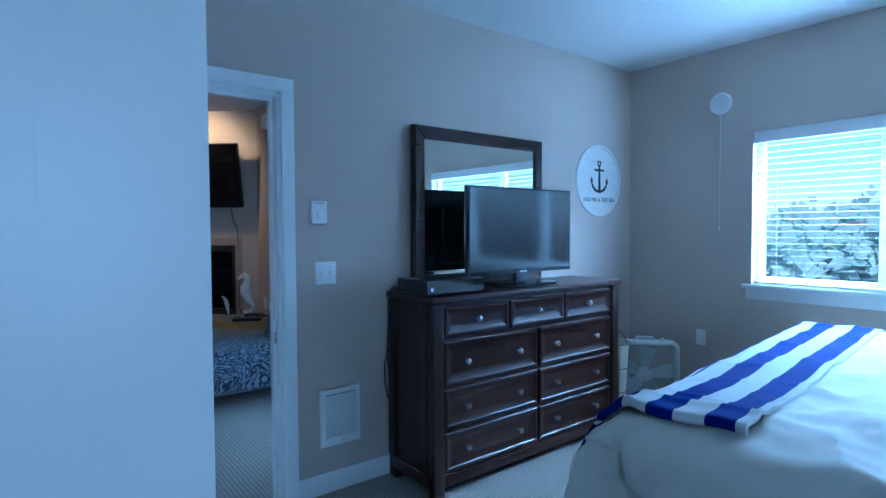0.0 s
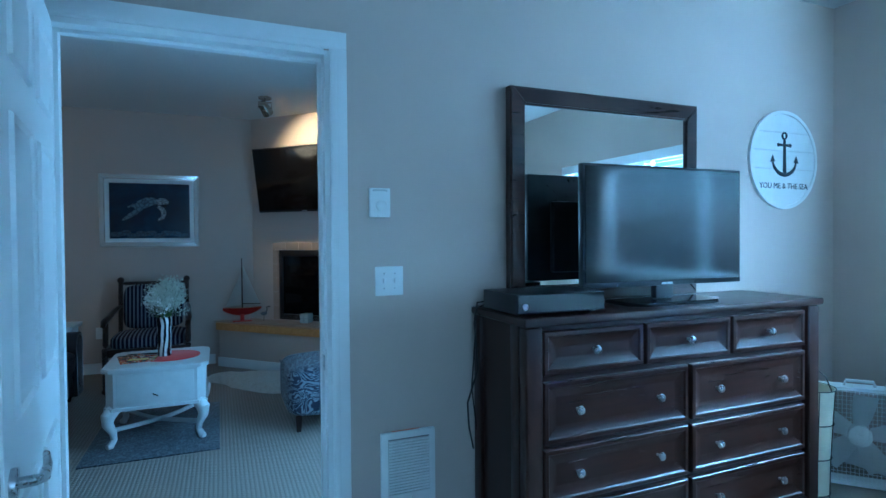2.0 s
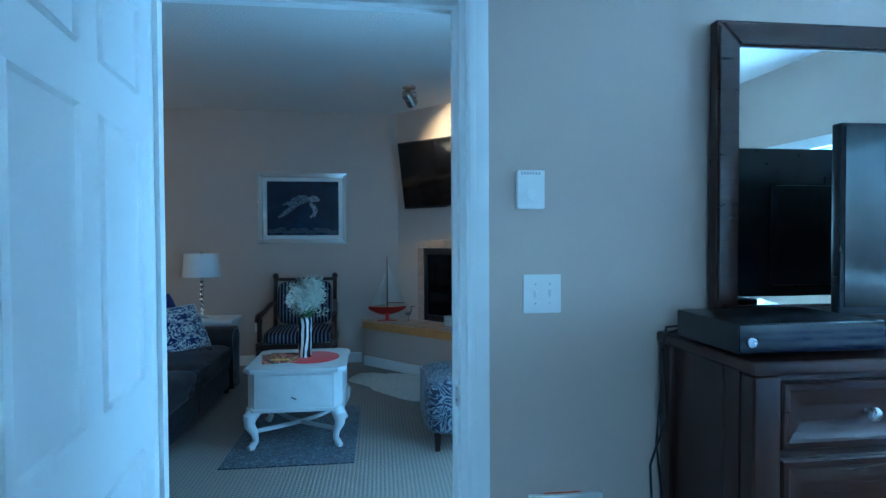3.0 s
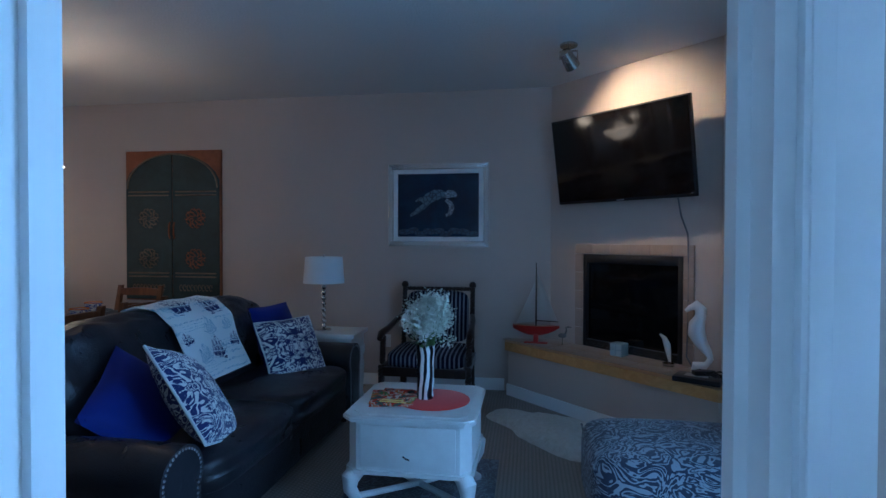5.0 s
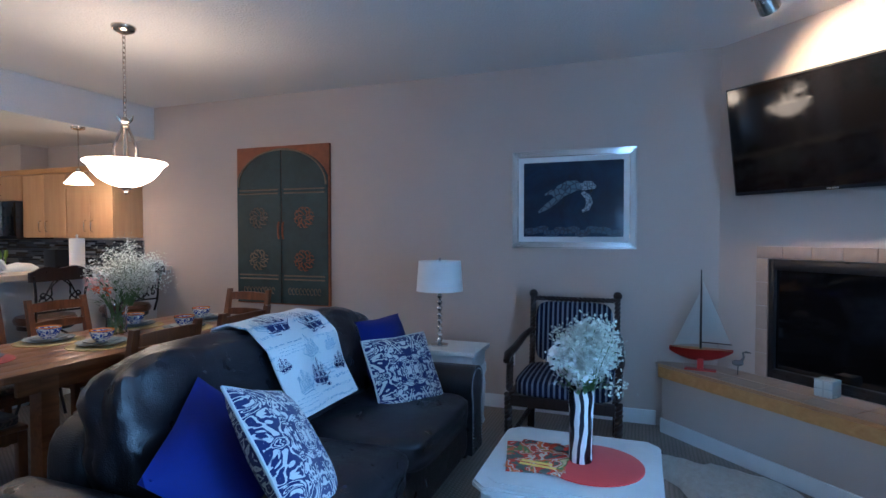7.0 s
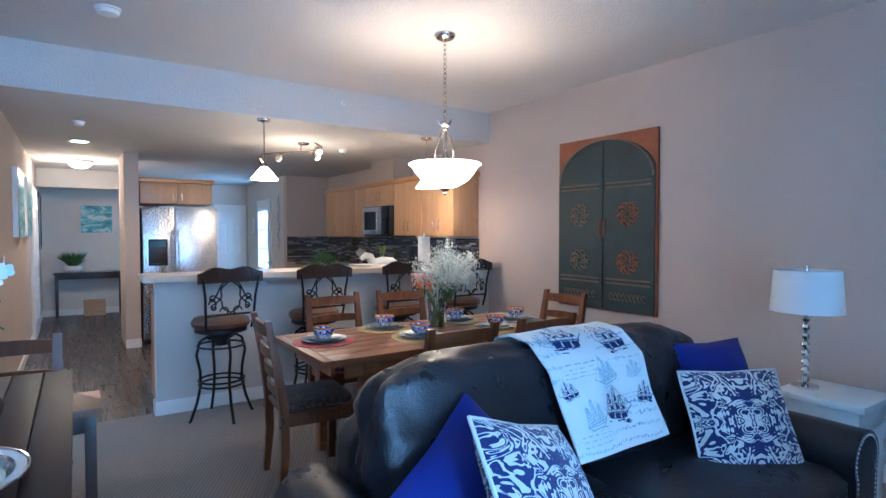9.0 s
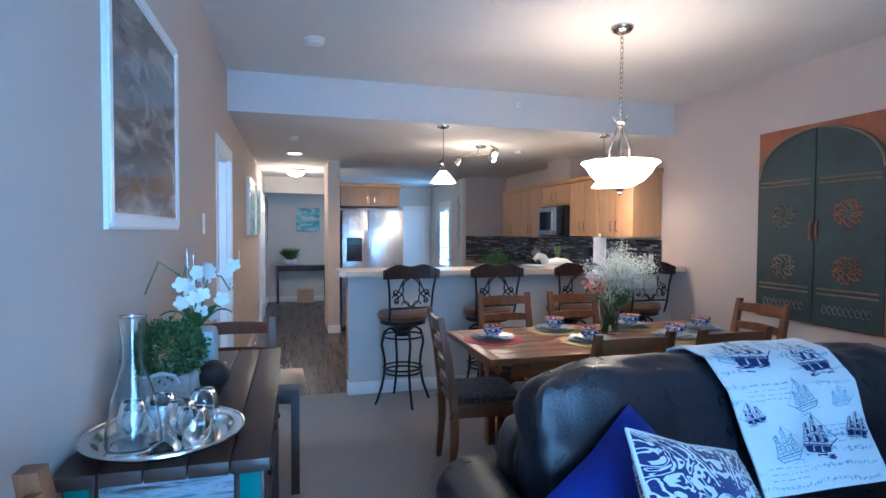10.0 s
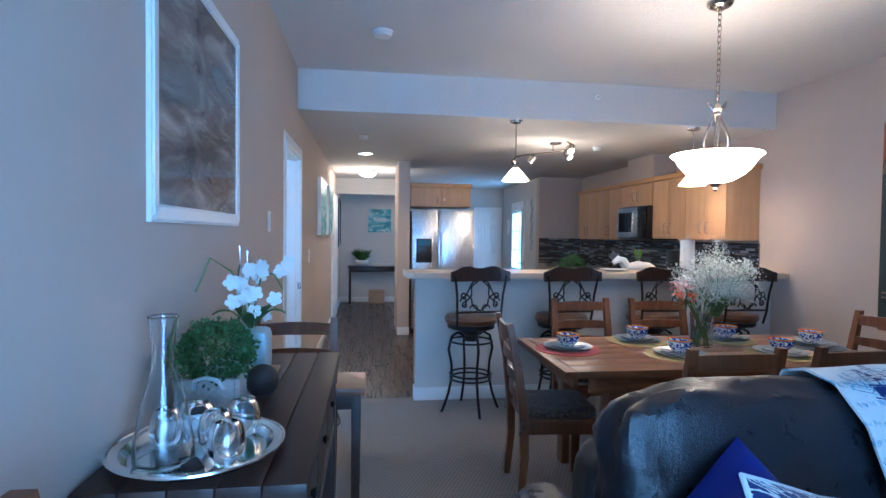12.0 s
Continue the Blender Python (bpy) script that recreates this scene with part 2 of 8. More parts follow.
GREEN = plain("leaf green", (0.06, 0.12, 0.03), 0.6, grain=0.5, scale=20)


def foliage_mat(name, color):
    """Foliage that lets part of the light through its leaves."""
    m = plain(name, color, 0.8, grain=0.25, scale=1.5)
    t = m.node_tree
    tl, mix = t.nodes.new("ShaderNodeBsdfTranslucent"), t.nodes.new("ShaderNodeMixShader")
    tl.inputs[0].default_value = (*scaled(color, 1.3), 1)
    mix.inputs[0].default_value = 0.5
    link(t, t.nodes["Principled BSDF"].outputs[0], mix.inputs[1])
    link(t, tl.outputs[0], mix.inputs[2])
    link(t, mix.outputs[0], t.nodes["Material Output"].inputs[0])
    return m


def translucent(name, color, through_):
    m, t, p = node_mat(name)
    p.inputs["Base Color"].default_value = (*color, 1)
    p.inputs["Roughness"].default_value = 0.6
    tl, mix = t.nodes.new("ShaderNodeBsdfTranslucent"), t.nodes.new("ShaderNodeMixShader")
    tl.inputs[0].default_value = (*color, 1)
    mix.inputs[0].default_value = through_
    link(t, p.outputs[0], mix.inputs[1])
    link(t, tl.outputs[0], mix.inputs[2])
    link(t, mix.outputs[0], t.nodes["Material Output"].inputs[0])
    return m


VANE = translucent("vinyl vane", (0.74, 0.78, 0.78), 0.3)
SLAT = translucent("thin white slat", (0.86, 0.88, 0.88), 0.5)
# distant haze is put into this green, much paler than real leaves
TREE_GREEN = foliage_mat("hazed tree green", (0.34, 0.44, 0.37))
PETAL = fabric("white petal", (0.8, 0.8, 0.76), 0.7, 60, 0.05, 0.1)
SPRAY = fabric("cream floret", (0.60, 0.62, 0.53), 0.8, 60, 0.15, 0.1)
STEM = plain("green stem", (0.10, 0.18, 0.05), 0.6)

# ---------------------------------------------------------------- mesh tools


def box(bm, x0, y0, z0, x1, y1, z1, bevel=0.0, seg=2):
    v = bmesh.ops.create_cube(bm, size=1.0)["verts"]
    bmesh.ops.transform(bm, matrix=Matrix.Translation(((x0 + x1) / 2, (y0 + y1) / 2, (z0 + z1) / 2)) @ Matrix.Diagonal((abs(x1 - x0), abs(y1 - y0), abs(z1 - z0), 1)), verts=v)
    if bevel:
        e = list({e for w in v for e in w.link_edges})
        bmesh.ops.bevel(bm, geom=e, offset=bevel, segments=seg, affect="EDGES", profile=0.6)
    return bm


def ring(bm, c, u, w, r, seg):
    return [bm.verts.new(c + (u * math.cos(2 * math.pi * i / seg) + w * math.sin(2 * math.pi * i / seg)) * r) for i in range(seg)]


def tube(bm, pts, r, seg=8, cap=True, taper=None):
    """A round bar through points; r may be a list."""
    pts = [Vector(p) for p in pts]
    rs = r if isinstance(r, (list, tuple)) else [r] * len(pts)
    u = None
    last = None
    for i, p in enumerate(pts):
        d = (pts[min(i + 1, len(pts) - 1)] - pts[max(i - 1, 0)]).normalized()
        if u is None:
            u = d.orthogonal().normalized()
        else:
            u = (u - d * u.dot(d))
            u = u.normalized() if u.length > 1e-6 else d.orthogonal().normalized()
        now = ring(bm, p, u, d.cross(u), rs[i], seg)
        if last:
            for k in range(seg):
                bm.faces.new((last[k], last[(k + 1) % seg], now[(k + 1) % seg], now[k]))
        elif cap:
            bm.faces.new(now[::-1])
        last = now
    if cap:
        bm.faces.new(last)
    return bm


def lathe(bm, profile, c=(0, 0, 0), seg=24, closed_top=True, closed_bottom=True):
    """A turned body from (radius, height) pairs."""
    c = Vector(c)
    last = None
    for i, (r, z) in enumerate(profile):
        now = ring(bm, c + Vector((0, 0, z)), Vector((1, 0, 0)), Vector((0, 1, 0)), max(r, 0.0004), seg)
        if last:
            for k in range(seg):
                bm.faces.new((last[k], last[(k + 1) % seg], now[(k + 1) % seg], now[k]))
        elif closed_bottom:
            bm.faces.new(now[::-1])
        last = now
    if closed_top:
        bm.faces.new(last)
    return bm


def prism(bm, pts, z0, z1):
    lo = [bm.verts.new((x, y, z0)) for x, y in pts]
    hi = [bm.verts.new((x, y, z1)) for x, y in pts]
    n = len(pts)
    bm.faces.new(lo[::-1])
    bm.faces.new(hi)
    for i in range(n):
        bm.faces.new((lo[i], lo[(i + 1) % n], hi[(i + 1) % n], hi[i]))
    bmesh.ops.recalc_face_normals(bm, faces=bm.faces)
    return bm


def grid(bm, nu, nv, f, wrap=False):
    rows = [[bm.verts.new(f(i / (nu - 1), j / (nv - 1))) for j in range(nv)] for i in range(nu)]
    for i in range(nu - 1):
        for j in range(nv - 1):
            bm.faces.new((rows[i][j], rows[i + 1][j], rows[i + 1][j + 1], rows[i][j + 1]))
    return rows


def thicken(bm, t):
    """Give an open cloth sheet a second face t below it and close its rim."""
    bm.normal_update()
    top = list(bm.verts)
    rim = [e for e in bm.edges if len(e.link_faces) == 1]
    low = {v: bm.verts.new(v.co - v.normal * t) for v in top}
    for f in list(bm.faces):
        bm.faces.new([low[v] for v in reversed(f.verts)])
    for e in rim:
        a, b = e.verts
        bm.faces.new((a, b, low[b], low[a]))
    bmesh.ops.recalc_face_normals(bm, faces=bm.faces)
    return bm


def pillow(bm, w, h, d, n=14, pinch=0.06, seed=0.0):
    """A stuffed square cushion in the xy plane, d thick."""
    for side in (1, -1):
        def f(a, b):
            u, v = a * 2 - 1, b * 2 - 1
            fat = max(0.0, (1 - abs(u) ** 2.6)) ** 0.55 * max(0.0, (1 - abs(v) ** 2.6)) ** 0.55
            k = 1 - pinch * (1 - abs(u * v)) * max(abs(u), abs(v)) ** 2
            z = side * d / 2 * fat * (1 + 0.12 * noise.noise((u * 1.7 + seed, v * 1.7, side)))
            return (u * w / 2 * k, v * h / 2 * k, z)
        grid(bm, n, n, f)
    bmesh.ops.remove_doubles(bm, verts=bm.verts, dist=0.0005)
    bmesh.ops.recalc_face_normals(bm, faces=bm.faces)
    return bm


def soft_box(bm, x0, y0, z0, x1, y1, z1, p=5.0, n=16, lump=0.0, seed=0.0, crown=0.0):
    """A padded block: a superellipsoid that fills its box, lumpy if asked."""
    c = Vector(((x0 + x1) / 2, (y0 + y1) / 2, (z0 + z1) / 2))
    s = Vector((abs(x1 - x0) / 2, abs(y1 - y0) / 2, abs(z1 - z0) / 2))
    old = set(bm.verts)
    v = bmesh.ops.create_cube(bm, size=2.0)["verts"]
    e = list({e for w in v for e in w.link_edges})
    bmesh.ops.subdivide_edges(bm, edges=e, cuts=n, use_grid_fill=True)
    vs = [w for w in bm.verts if w not in old]
    for w in vs:
        q = w.co
        k = (abs(q.x) ** p + abs(q.y) ** p + abs(q.z) ** p) ** (1 / p)
        q = q / k
        n3 = lump * (noise.noise((q.x * 1.8 + seed, q.y * 1.8, q.z * 1.8 + seed)) + 0.35 * noise.noise((q.x * 5 + seed, q.y * 6, q.z * 5)) + 0.16 * noise.noise((q.x * 13, q.y * 15 + seed, q.z * 9)))
        top = crown * max(0, q.z) * (1 - q.x * q.x) * (1 - q.y * q.y)
        w.co = c + Vector((q.x * s.x + n3 * q.x, q.y * s.y + n3 * q.y, q.z * s.z + n3 + top))
    return bm


def finish(bm, name, mat, sharp=35):
    me = bpy.data.meshes.new(name)
    bm.to_mesh(me)
    bm.free()
    me.materials.append(mat)
    me.polygons.foreach_set("use_smooth", [True] * len(me.polygons))
    me.set_sharp_from_angle(angle=radians(sharp))
    return me


def part(name, bm, mat, parent=None, label="", m=None, sharp=35):
    ob = new(name, finish(bm, name, mat, sharp))
    ob.parent = parent
    if m is not None:
        ob.matrix_basis = m
    if label:
        ob["label"] = label
    return ob


def thing(name, label, category, m=None, group=""):
    ob = new(name)
    ob.empty_display_size = 0.1
    if m is not None:
        ob.matrix_basis = m
    return tagged(ob, label, category, group)


def solo(name, bm, mat, label, category, m=None, group="", kind=""):
    ob = part(name, bm, mat, None, "", m)
    return tagged(ob, label, category, group, kind)


def B(*a, **k):
    return box(bmesh.new(), *a, **k)


def structure(name, bm, mat, label="", parent=None):
    return tagged(part(name, bm, mat, parent), label, "", "", "structure")

# ---------------------------------------------------------------- structure
Y1, Y2, YN = 4.665, 4.78, 9.05      # partition, bedroom and living faces; north wall
XE, XB = 4.544, 2.51               # bedroom east wall; living-room east wall
XBEAM, ZC, ZK = -3.885, 2.74, 2.41


def wall_x(name, y0, y1, x0, x1, z0, z1, holes=(), mat=WALL, label="", zmid=None):
    """A wall along x from y0 to y1 thick, with openings (xa, xb, za, zb) through it."""
    bm = bmesh.new()
    x = x0
    for xa, xb, za, zb in sorted(holes):
        if xa > x:
            box(bm, x, y0, z0, xa, y1, z1)
        if za > z0:
            box(bm, xa, y0, z0, xb, y1, za)
        if zb < z1:
            box(bm, xa, y0, zb, xb, y1, z1)
        x = xb
    if x < x1:
        box(bm, x, y0, z0, x1, y1, z1)
    return structure(name, bm, mat, label)


def wall_y(name, x0, x1, y0, y1, z0, z1, holes=(), mat=WALL, label=""):
    bm = bmesh.new()
    y = y0
    for ya, yb, za, zb in sorted(holes):
        if ya > y:
            box(bm, x0, y, z0, x1, ya, z1)
        if za > z0:
            box(bm, x0, ya, z0, x1, yb, za)
        if zb < z1:
            box(bm, x0, ya, zb, x1, yb, z1)
        y = yb
    if y < y1:
        box(bm, x0, y, z0, x1, y1, z1)
    return structure(name, bm, mat, label)


# floors
structure("floor_carpet", B(-3.97, -0.6, -0.12, 4.75, 9.2, 0.0), CARPET, "beige loop-pile carpet with small square pattern")
structure("floor_wood", B(-11.8, -0.6, -0.12, -3.97, 9.2, -0.004), PLANK, "dark wood floor of kitchen and hall")
# partition between bedroom and living room, hall side too
D1 = (0.55, 1.478, 0.0, 2.105)
D2 = (-4.06, -3.24, 0.0, 2.035)
wall_x("wall_partition", Y1, Y2, -11.8, XE + 0.15, 0, ZC + 0.1, [D1, D2], WALL, "taupe painted partition wall")
wall_x("wall_north", YN, YN + 0.15, -11.8, XB + 0.15, 0, ZC + 0.1, (), WALL, "taupe painted living-room wall")
WIN = (1.74, 3.69, 1.02, 2.10)
# unseen opening, added to hold the south fill lamp
FILL_GAP_S = (-0.4, 1.2, 0.95, 2.05)
wall_y("wall_bedroom_east", XE, XE + 0.15, -0.6, Y1, 0, ZC + 0.1, [WIN], WALL, "taupe bedroom wall with a wide window")
SL = (4.95, 7.20, 0.0, 2.25)
wall_y("wall_living_east", XB, XB + 0.15, Y2, YN, 0, ZC + 0.1, [SL], WALL, "taupe wall with a sliding glass door")
wall_x("wall_bedroom_south", -0.75, -0.6, -3.97, XE + 0.15, 0, ZC + 0.1, [FILL_GAP_S], WALL)
wall_y("wall_bedroom_west", -1.25, -1.1, -0.6, Y1, 0, ZC + 0.1, (), WALL)
wall_x("wall_second_room", 2.9, 3.0, -4.9, -2.4, 0, ZC + 0.1, (), WALL_LIGHT)
wall_y("wall_far_west", -11.95, -11.8, Y2, 9.2, 0, ZC + 0.1, (), WALL_LIGHT)
# stub of wall that the walk starts beside, with its white casing
structure("wall_stub", B(-1.1, 2.40, 0, 0.44, 2.52, ZC), WALL)
bm = bmesh.new()
box(bm, 0.442, 2.3745, 0, 0.540, 2.545, 2.6)
prism(bm, [(0.0, 2.3995), (0.0, 2.384), (0.10, 2.384), (0.125, 2.380), (0.25, 2.380), (0.275, 2.375), (0.36, 2.375), (0.385, 2.370), (0.448, 2.370), (0.4485, 2.3995)], 0, 2.6)
structure("trim_casing_stub", bm, WHITE)
# ceilings
structure("ceiling_living", B(XBEAM, Y2, ZC, XB, YN, ZC + 0.12), CEIL, "textured off-white ceiling")
structure("ceiling_bedroom", B(-3.97, -0.6, ZC, XE, Y1, ZC + 0.12), CEIL, "textured off-white bedroom ceiling")
structure("ceiling_kitchen", B(-11.8, Y2, ZK, XBEAM, YN, ZK + 0.45), CEIL, "lower textured kitchen ceiling with a plain front edge")
# fireplace corner wall, 45 degrees, with the firebox hole
diag = new("wall_fireplace")
diag.matrix_basis = pose(1.43, YN, 0, 0, 0, -45)
tagged(diag, "taupe corner chimney wall above the hearth", "", "", "structure")
bm = bmesh.new()
box(bm, 0, 0, 0, 0.374, 0.12, ZC)
box(bm, 1.26, 0, 0, 1.53, 0.12, ZC)
box(bm, 0.374, 0, 1.26, 1.26, 0.12, ZC)
box(bm, 0.374, 0, 0, 1.26, 0.12, 0.49)
part("chimney_face", bm, WALL, diag)


def casing(name, x0, x1, z1, y, side, w=0.074, label="white painted door casing"):
    """Door casing on the wall face y; side is -1 or +1, the way it stands proud."""
    bm = bmesh.new()
    ya, yb = sorted((y, y + side * (0.018 if side < 0 else 0.010)))
    yc, yd = sorted((y, y + side * 0.012))
    for a, b in ((x0 - w, x0 - 0.006), (x1 + 0.006, x1 + w)):
        box(bm, a, ya, 0, b, yb, z1 + 0.006, 0.003)
    box(bm, x0 - w, ya, z1 + 0.0065, x1 + w, yb, z1 + w, 0.003)
    for a, b in ((x0 - w * 0.45, x0 - 0.012), (x1 + 0.012, x1 + w * 0.45)):
        box(bm, a, ya - 0.003, 0, b, yb + 0.003, z1 - 0.001, 0.003)
    box(bm, x0 - w * 0.45, ya - 0.003, z1 + 0.012, x1 + w * 0.45, yb + 0.003, z1 + w * 0.45, 0.003)
    return structure(name, bm, WHITE, label)


def jamb(name, x0, x1, z1, ya, yb):
    bm = bmesh.new()
    box(bm, x0 - 0.006, ya - 0.004, 0, x0 + 0.014, yb + 0.004, z1)
    box(bm, x1 - 0.014, ya - 0.004, 0, x1 + 0.006, yb + 0.004, z1)
    box(bm, x0 + 0.014, ya - 0.004, z1 - 0.016, x1 - 0.014, yb + 0.004, z1 + 0.006)
    for a, b in ((x0 + 0.014, x0 + 0.028), (x1 - 0.028, x1 - 0.014)):
        box(bm, a, ya + 0.05, 0, b, ya + 0.085, z1 - 0.017)
    box(bm, x0 + 0.028, ya + 0.05, z1 - 0.03, x1 - 0.028, ya + 0.085, z1 - 0.017)
    return structure(name, bm, WHITE)


for k, d in ((1, D1), (2, D2)):
    casing(f"trim_casing_{k}", d[0], d[1], d[3], Y1, -1)
    casing(f"trim_casing_living_{k}", d[0], d[1], d[3], Y2, 1)
    jamb(f"trim_jamb_{k}", d[0], d[1], d[3], Y1, Y2)
st = solo("strike_plate", B(1.4545, 4.685, 0.84, 1.459, 4.715, 0.90, 0.001), STEEL, "small steel strike plate in the door jamb", "strike plate")
solo("strike_plate", B(-4.046, 4.765, 0.93, -4.0435, 4.795, 0.99, 0.001), STEEL, "small steel strike plate in the door jamb", "strike plate")


def baseboard(pts, side, h=0.11, t=0.014):
    """White skirting along the straight runs between points (x, y)."""
    for (xa, ya), (xb, yb) in pts:
        d = Vector((xb - xa, yb - ya, 0))
        bm = B(0, 0, 0.001, d.length, t, h, 0.004)
        ob = structure("baseboard", bm, WHITE, "white painted baseboard")
        ob.matrix_basis = Matrix.Translation((xa, ya, 0)) @ Matrix.Rotation(math.atan2(d.y, d.x), 4, "Z")


baseboard([((XE, Y1), (1.54, Y1)), ((0.51, Y1), (-1.1, Y1)), ((XE, -0.6), (XE, Y1)), ((1.02, YN), (-3.88, YN)),
           ((-3.155, Y2), (0.51, Y2)), ((-10.5, Y2), (-4.145, Y2))], 1)


def six_panel(name, label, w, h, m, knob_mat=STEEL, hinge_left=True, kind="structure", mirror_handle=1):
    """A moulded six-panel white door: leaf, raised panels and a lever on both faces. Hinge edge at x = 0."""
    ob = new(name)
    ob.matrix_basis = m
    tagged(ob, label, "door", "", kind)
    part("leaf", B(0, -0.0175, 0, w, 0.0175, h, 0.002), WHITE, ob)
    s = 0.115
    pw = (w - 3 * s) / 2
    rows = ((0.24, 0.80), (0.98, 1.62), (1.73, h - 0.12))
    for za, zb in rows:
        for i in range(2):
            xa = s + i * (pw + s)
            for side in (1, -1):
                bm = bmesh.new()
                y = side * 0.0175
                fr = 0.028
                prof = [(0.0, 0.0), (0.006, 0.009), (fr * 0.55, 0.001), (fr, 0.001), (fr + 0.034, 0.010)]
                loops = []
                for ins, out in prof:
                    loops.append([bm.verts.new((x, y + side * (out + 0.001), z)) for x, z in ((xa + ins, za + ins), (xa + pw - ins, za + ins), (xa + pw - ins, zb - ins), (xa + ins, zb - ins))])
                for a, b in zip(loops, loops[1:]):
                    for q in range(4):
                        bm.faces.new((a[q], a[(q + 1) % 4], b[(q + 1) % 4], b[q]))
                bm.faces.new(loops[-1])
                bmesh.ops.recalc_face_normals(bm, faces=bm.faces)
                part("panel", bm, WHITE, ob, sharp=15)
    if knob_mat:
        for side in (1, -1):
            bm = bmesh.new()
            tube(bm, [(w - 0.065, side * 0.0175, 0.87), (w - 0.065, side * 0.028, 0.87)], 0.031, 20)
            tube(bm, [(w - 0.065, side * 0.02, 0.87), (w - 0.065, side * 0.06, 0.87), (w - 0.075, side * 0.07, 0.87), (w - 0.13, side * 0.07, 0.875), (w - 0.18, side * 0.062, 0.885)], [0.012, 0.011, 0.011, 0.009, 0.007], 10)
            part("door_handle", bm, knob_mat, ob, "satin steel lever handle")
        part("latch_plate", B(w - 0.0005, -0.012, 0.83, w + 0.0015, 0.012, 0.91), STEEL, ob)
    return ob


# bedroom door, swung fully into the bedroom
six_panel("door_1", "white six-panel bedroom door standing open", 0.90, 2.075, pose(0.56, 4.645, 0.012, 0, 0, -82.4))
six_panel("door_2", "white six-panel door standing open to a second room", 0.80, 2.02, pose(-4.045, 4.655, 0.012, 0, 0, -95))

# hearth
H = [(1.03, YN), (1.03, 8.90), (2.36, 7.54), (XB, 7.54), (XB, 7.97), (1.43, YN)]
bm = prism(bmesh.new(), [(1.06, YN - 0.001), (1.06, 8.915), (2.37, 7.575), (XB - 0.001, 7.575), (XB - 0.001, 7.975), (1.435, YN - 0.001)], 0, 0.40)
hearth = thing("hearth", "raised corner hearth, taupe base with oak edge and tiled top", "hearth")
part("base", bm, WALL, hearth)
slab = [(1.03, YN - 0.002), (1.03, 8.90), (2.36, 7.545), (XB - 0.002, 7.545), (XB - 0.002, 7.965), (1.432, YN - 0.002)]
part("oak_edge", prism(bmesh.new(), slab, 0.40, 0.475), OAK_EDGE, hearth, "honey oak edging")
TILE = plain("beige stone tile", (0.40, 0.31, 0.24), 0.4, grain=0.2, scale=25, bumps=0.04)
d45 = Vector((1, -1, 0)).normalized()
for i in range(7):
    for j in range(2):
        m = pose(1.43, YN, 0, 0, 0, -45) @ pose(-0.27 + i * 0.262, -0.33 + j * 0.168 - 0.0, 0.0)
        part("tile", B(0.002, 0.002, 0.4755, 0.258, 0.163, 0.481, 0.002), TILE, hearth, m=m)
base_run = [((2.37, 7.575), (1.06, 8.915))]
bm = prism(bmesh.new(), [(1.045, 8.91), (1.06, 8.925), (2.385, 7.575), (2.36, 7.568)], 0.001, 0.10)
part("baseboard", bm, WHITE, hearth)

# fireplace in the corner wall
fp = thing("fireplace", "black gas fireplace with a beige tile surround", "fireplace", pose(1.43, YN, 0, 0, 0, -45))
sw, s0, s1 = 0.083, 0.289, 1.345
SUR = plain("pink beige surround tile", (0.38, 0.29, 0.22), 0.4, grain=0.18, scale=20, bumps=0.03)
for i in range(6):
    a = s0 + i * (s1 - s0) / 6
    part("tile", B(a + 0.0015, -0.012, 1.262, a + (s1 - s0) / 6 - 0.0015, -0.0005, 1.34, 0.002), SUR, fp)
for i in range(5):
    z = 0.484 + i * 0.1555
    for a, b in ((s0, 0.372), (1.262, s1)):
        part("tile", B(a + 0.0015, -0.012, z + 0.0015, b - 0.0015, -0.0005, z + 0.154, 0.002), SUR, fp)
bm = bmesh.new()
box(bm, 0.376, -0.01, 0.49, 0.41, 0.05, 1.258, 0.003)
box(bm, 1.224, -0.01, 0.49, 1.258, 0.05, 1.258, 0.003)
box(bm, 0.41, -0.01, 1.19, 1.224, 0.05, 1.258, 0.003)
box(bm, 0.41, -0.01, 0.49, 1.224, 0.05, 0.55, 0.003)
part("frame", bm, BLACK, fp)
for k in range(3):
    part("louvre", B(0.412, -0.004, 1.20 + k * 0.018, 1.222, 0.02, 1.211 + k * 0.018, 0.002), BLACK, fp)
    part("louvre", B(0.412, -0.012, 0.497 + k * 0.018, 1.222, 0.0, 0.508 + k * 0.018, 0.002), BLACK, fp)
part("glass_front", B(0.41, 0.02, 0.55, 1.224, 0.025, 1.19), SCREEN, fp)
part("firebox", B(0.378, 0.06, 0.48, 1.256, 0.115, 1.26), BLACK, fp)

# bedroom window
w1 = new("window_1")
tagged(w1, "wide white-framed sliding window with a raised-slat blind", "window", "", "structure")
bm = bmesh.new()
ya, yb, za, zb = WIN
for a, b, c, d in ((ya, ya + 0.05, za, zb), (yb - 0.05, yb, za, zb), (ya + 0.05, yb - 0.05, za, za + 0.05), (ya + 0.05, yb - 0.05, zb - 0.05, zb), (2.90, 2.98, za + 0.05, zb - 0.05)):
    box(bm, XE + 0.07, a, c, XE + 0.12, b, d, 0.004)
part("window_frame", bm, WHITE, w1)
for a, b in ((ya + 0.05, 2.90), (2.98, yb - 0.05)):
    p = part("pane", B(XE + 0.093, a, za + 0.05, XE + 0.097, b, zb - 0.05), GLASS, w1)
    p.visible_shadow = False
part("window_sill", B(XE - 0.045, ya - 0.05, za - 0.028, XE + 0.07, yb + 0.05, za, 0.006), WHITE, w1)
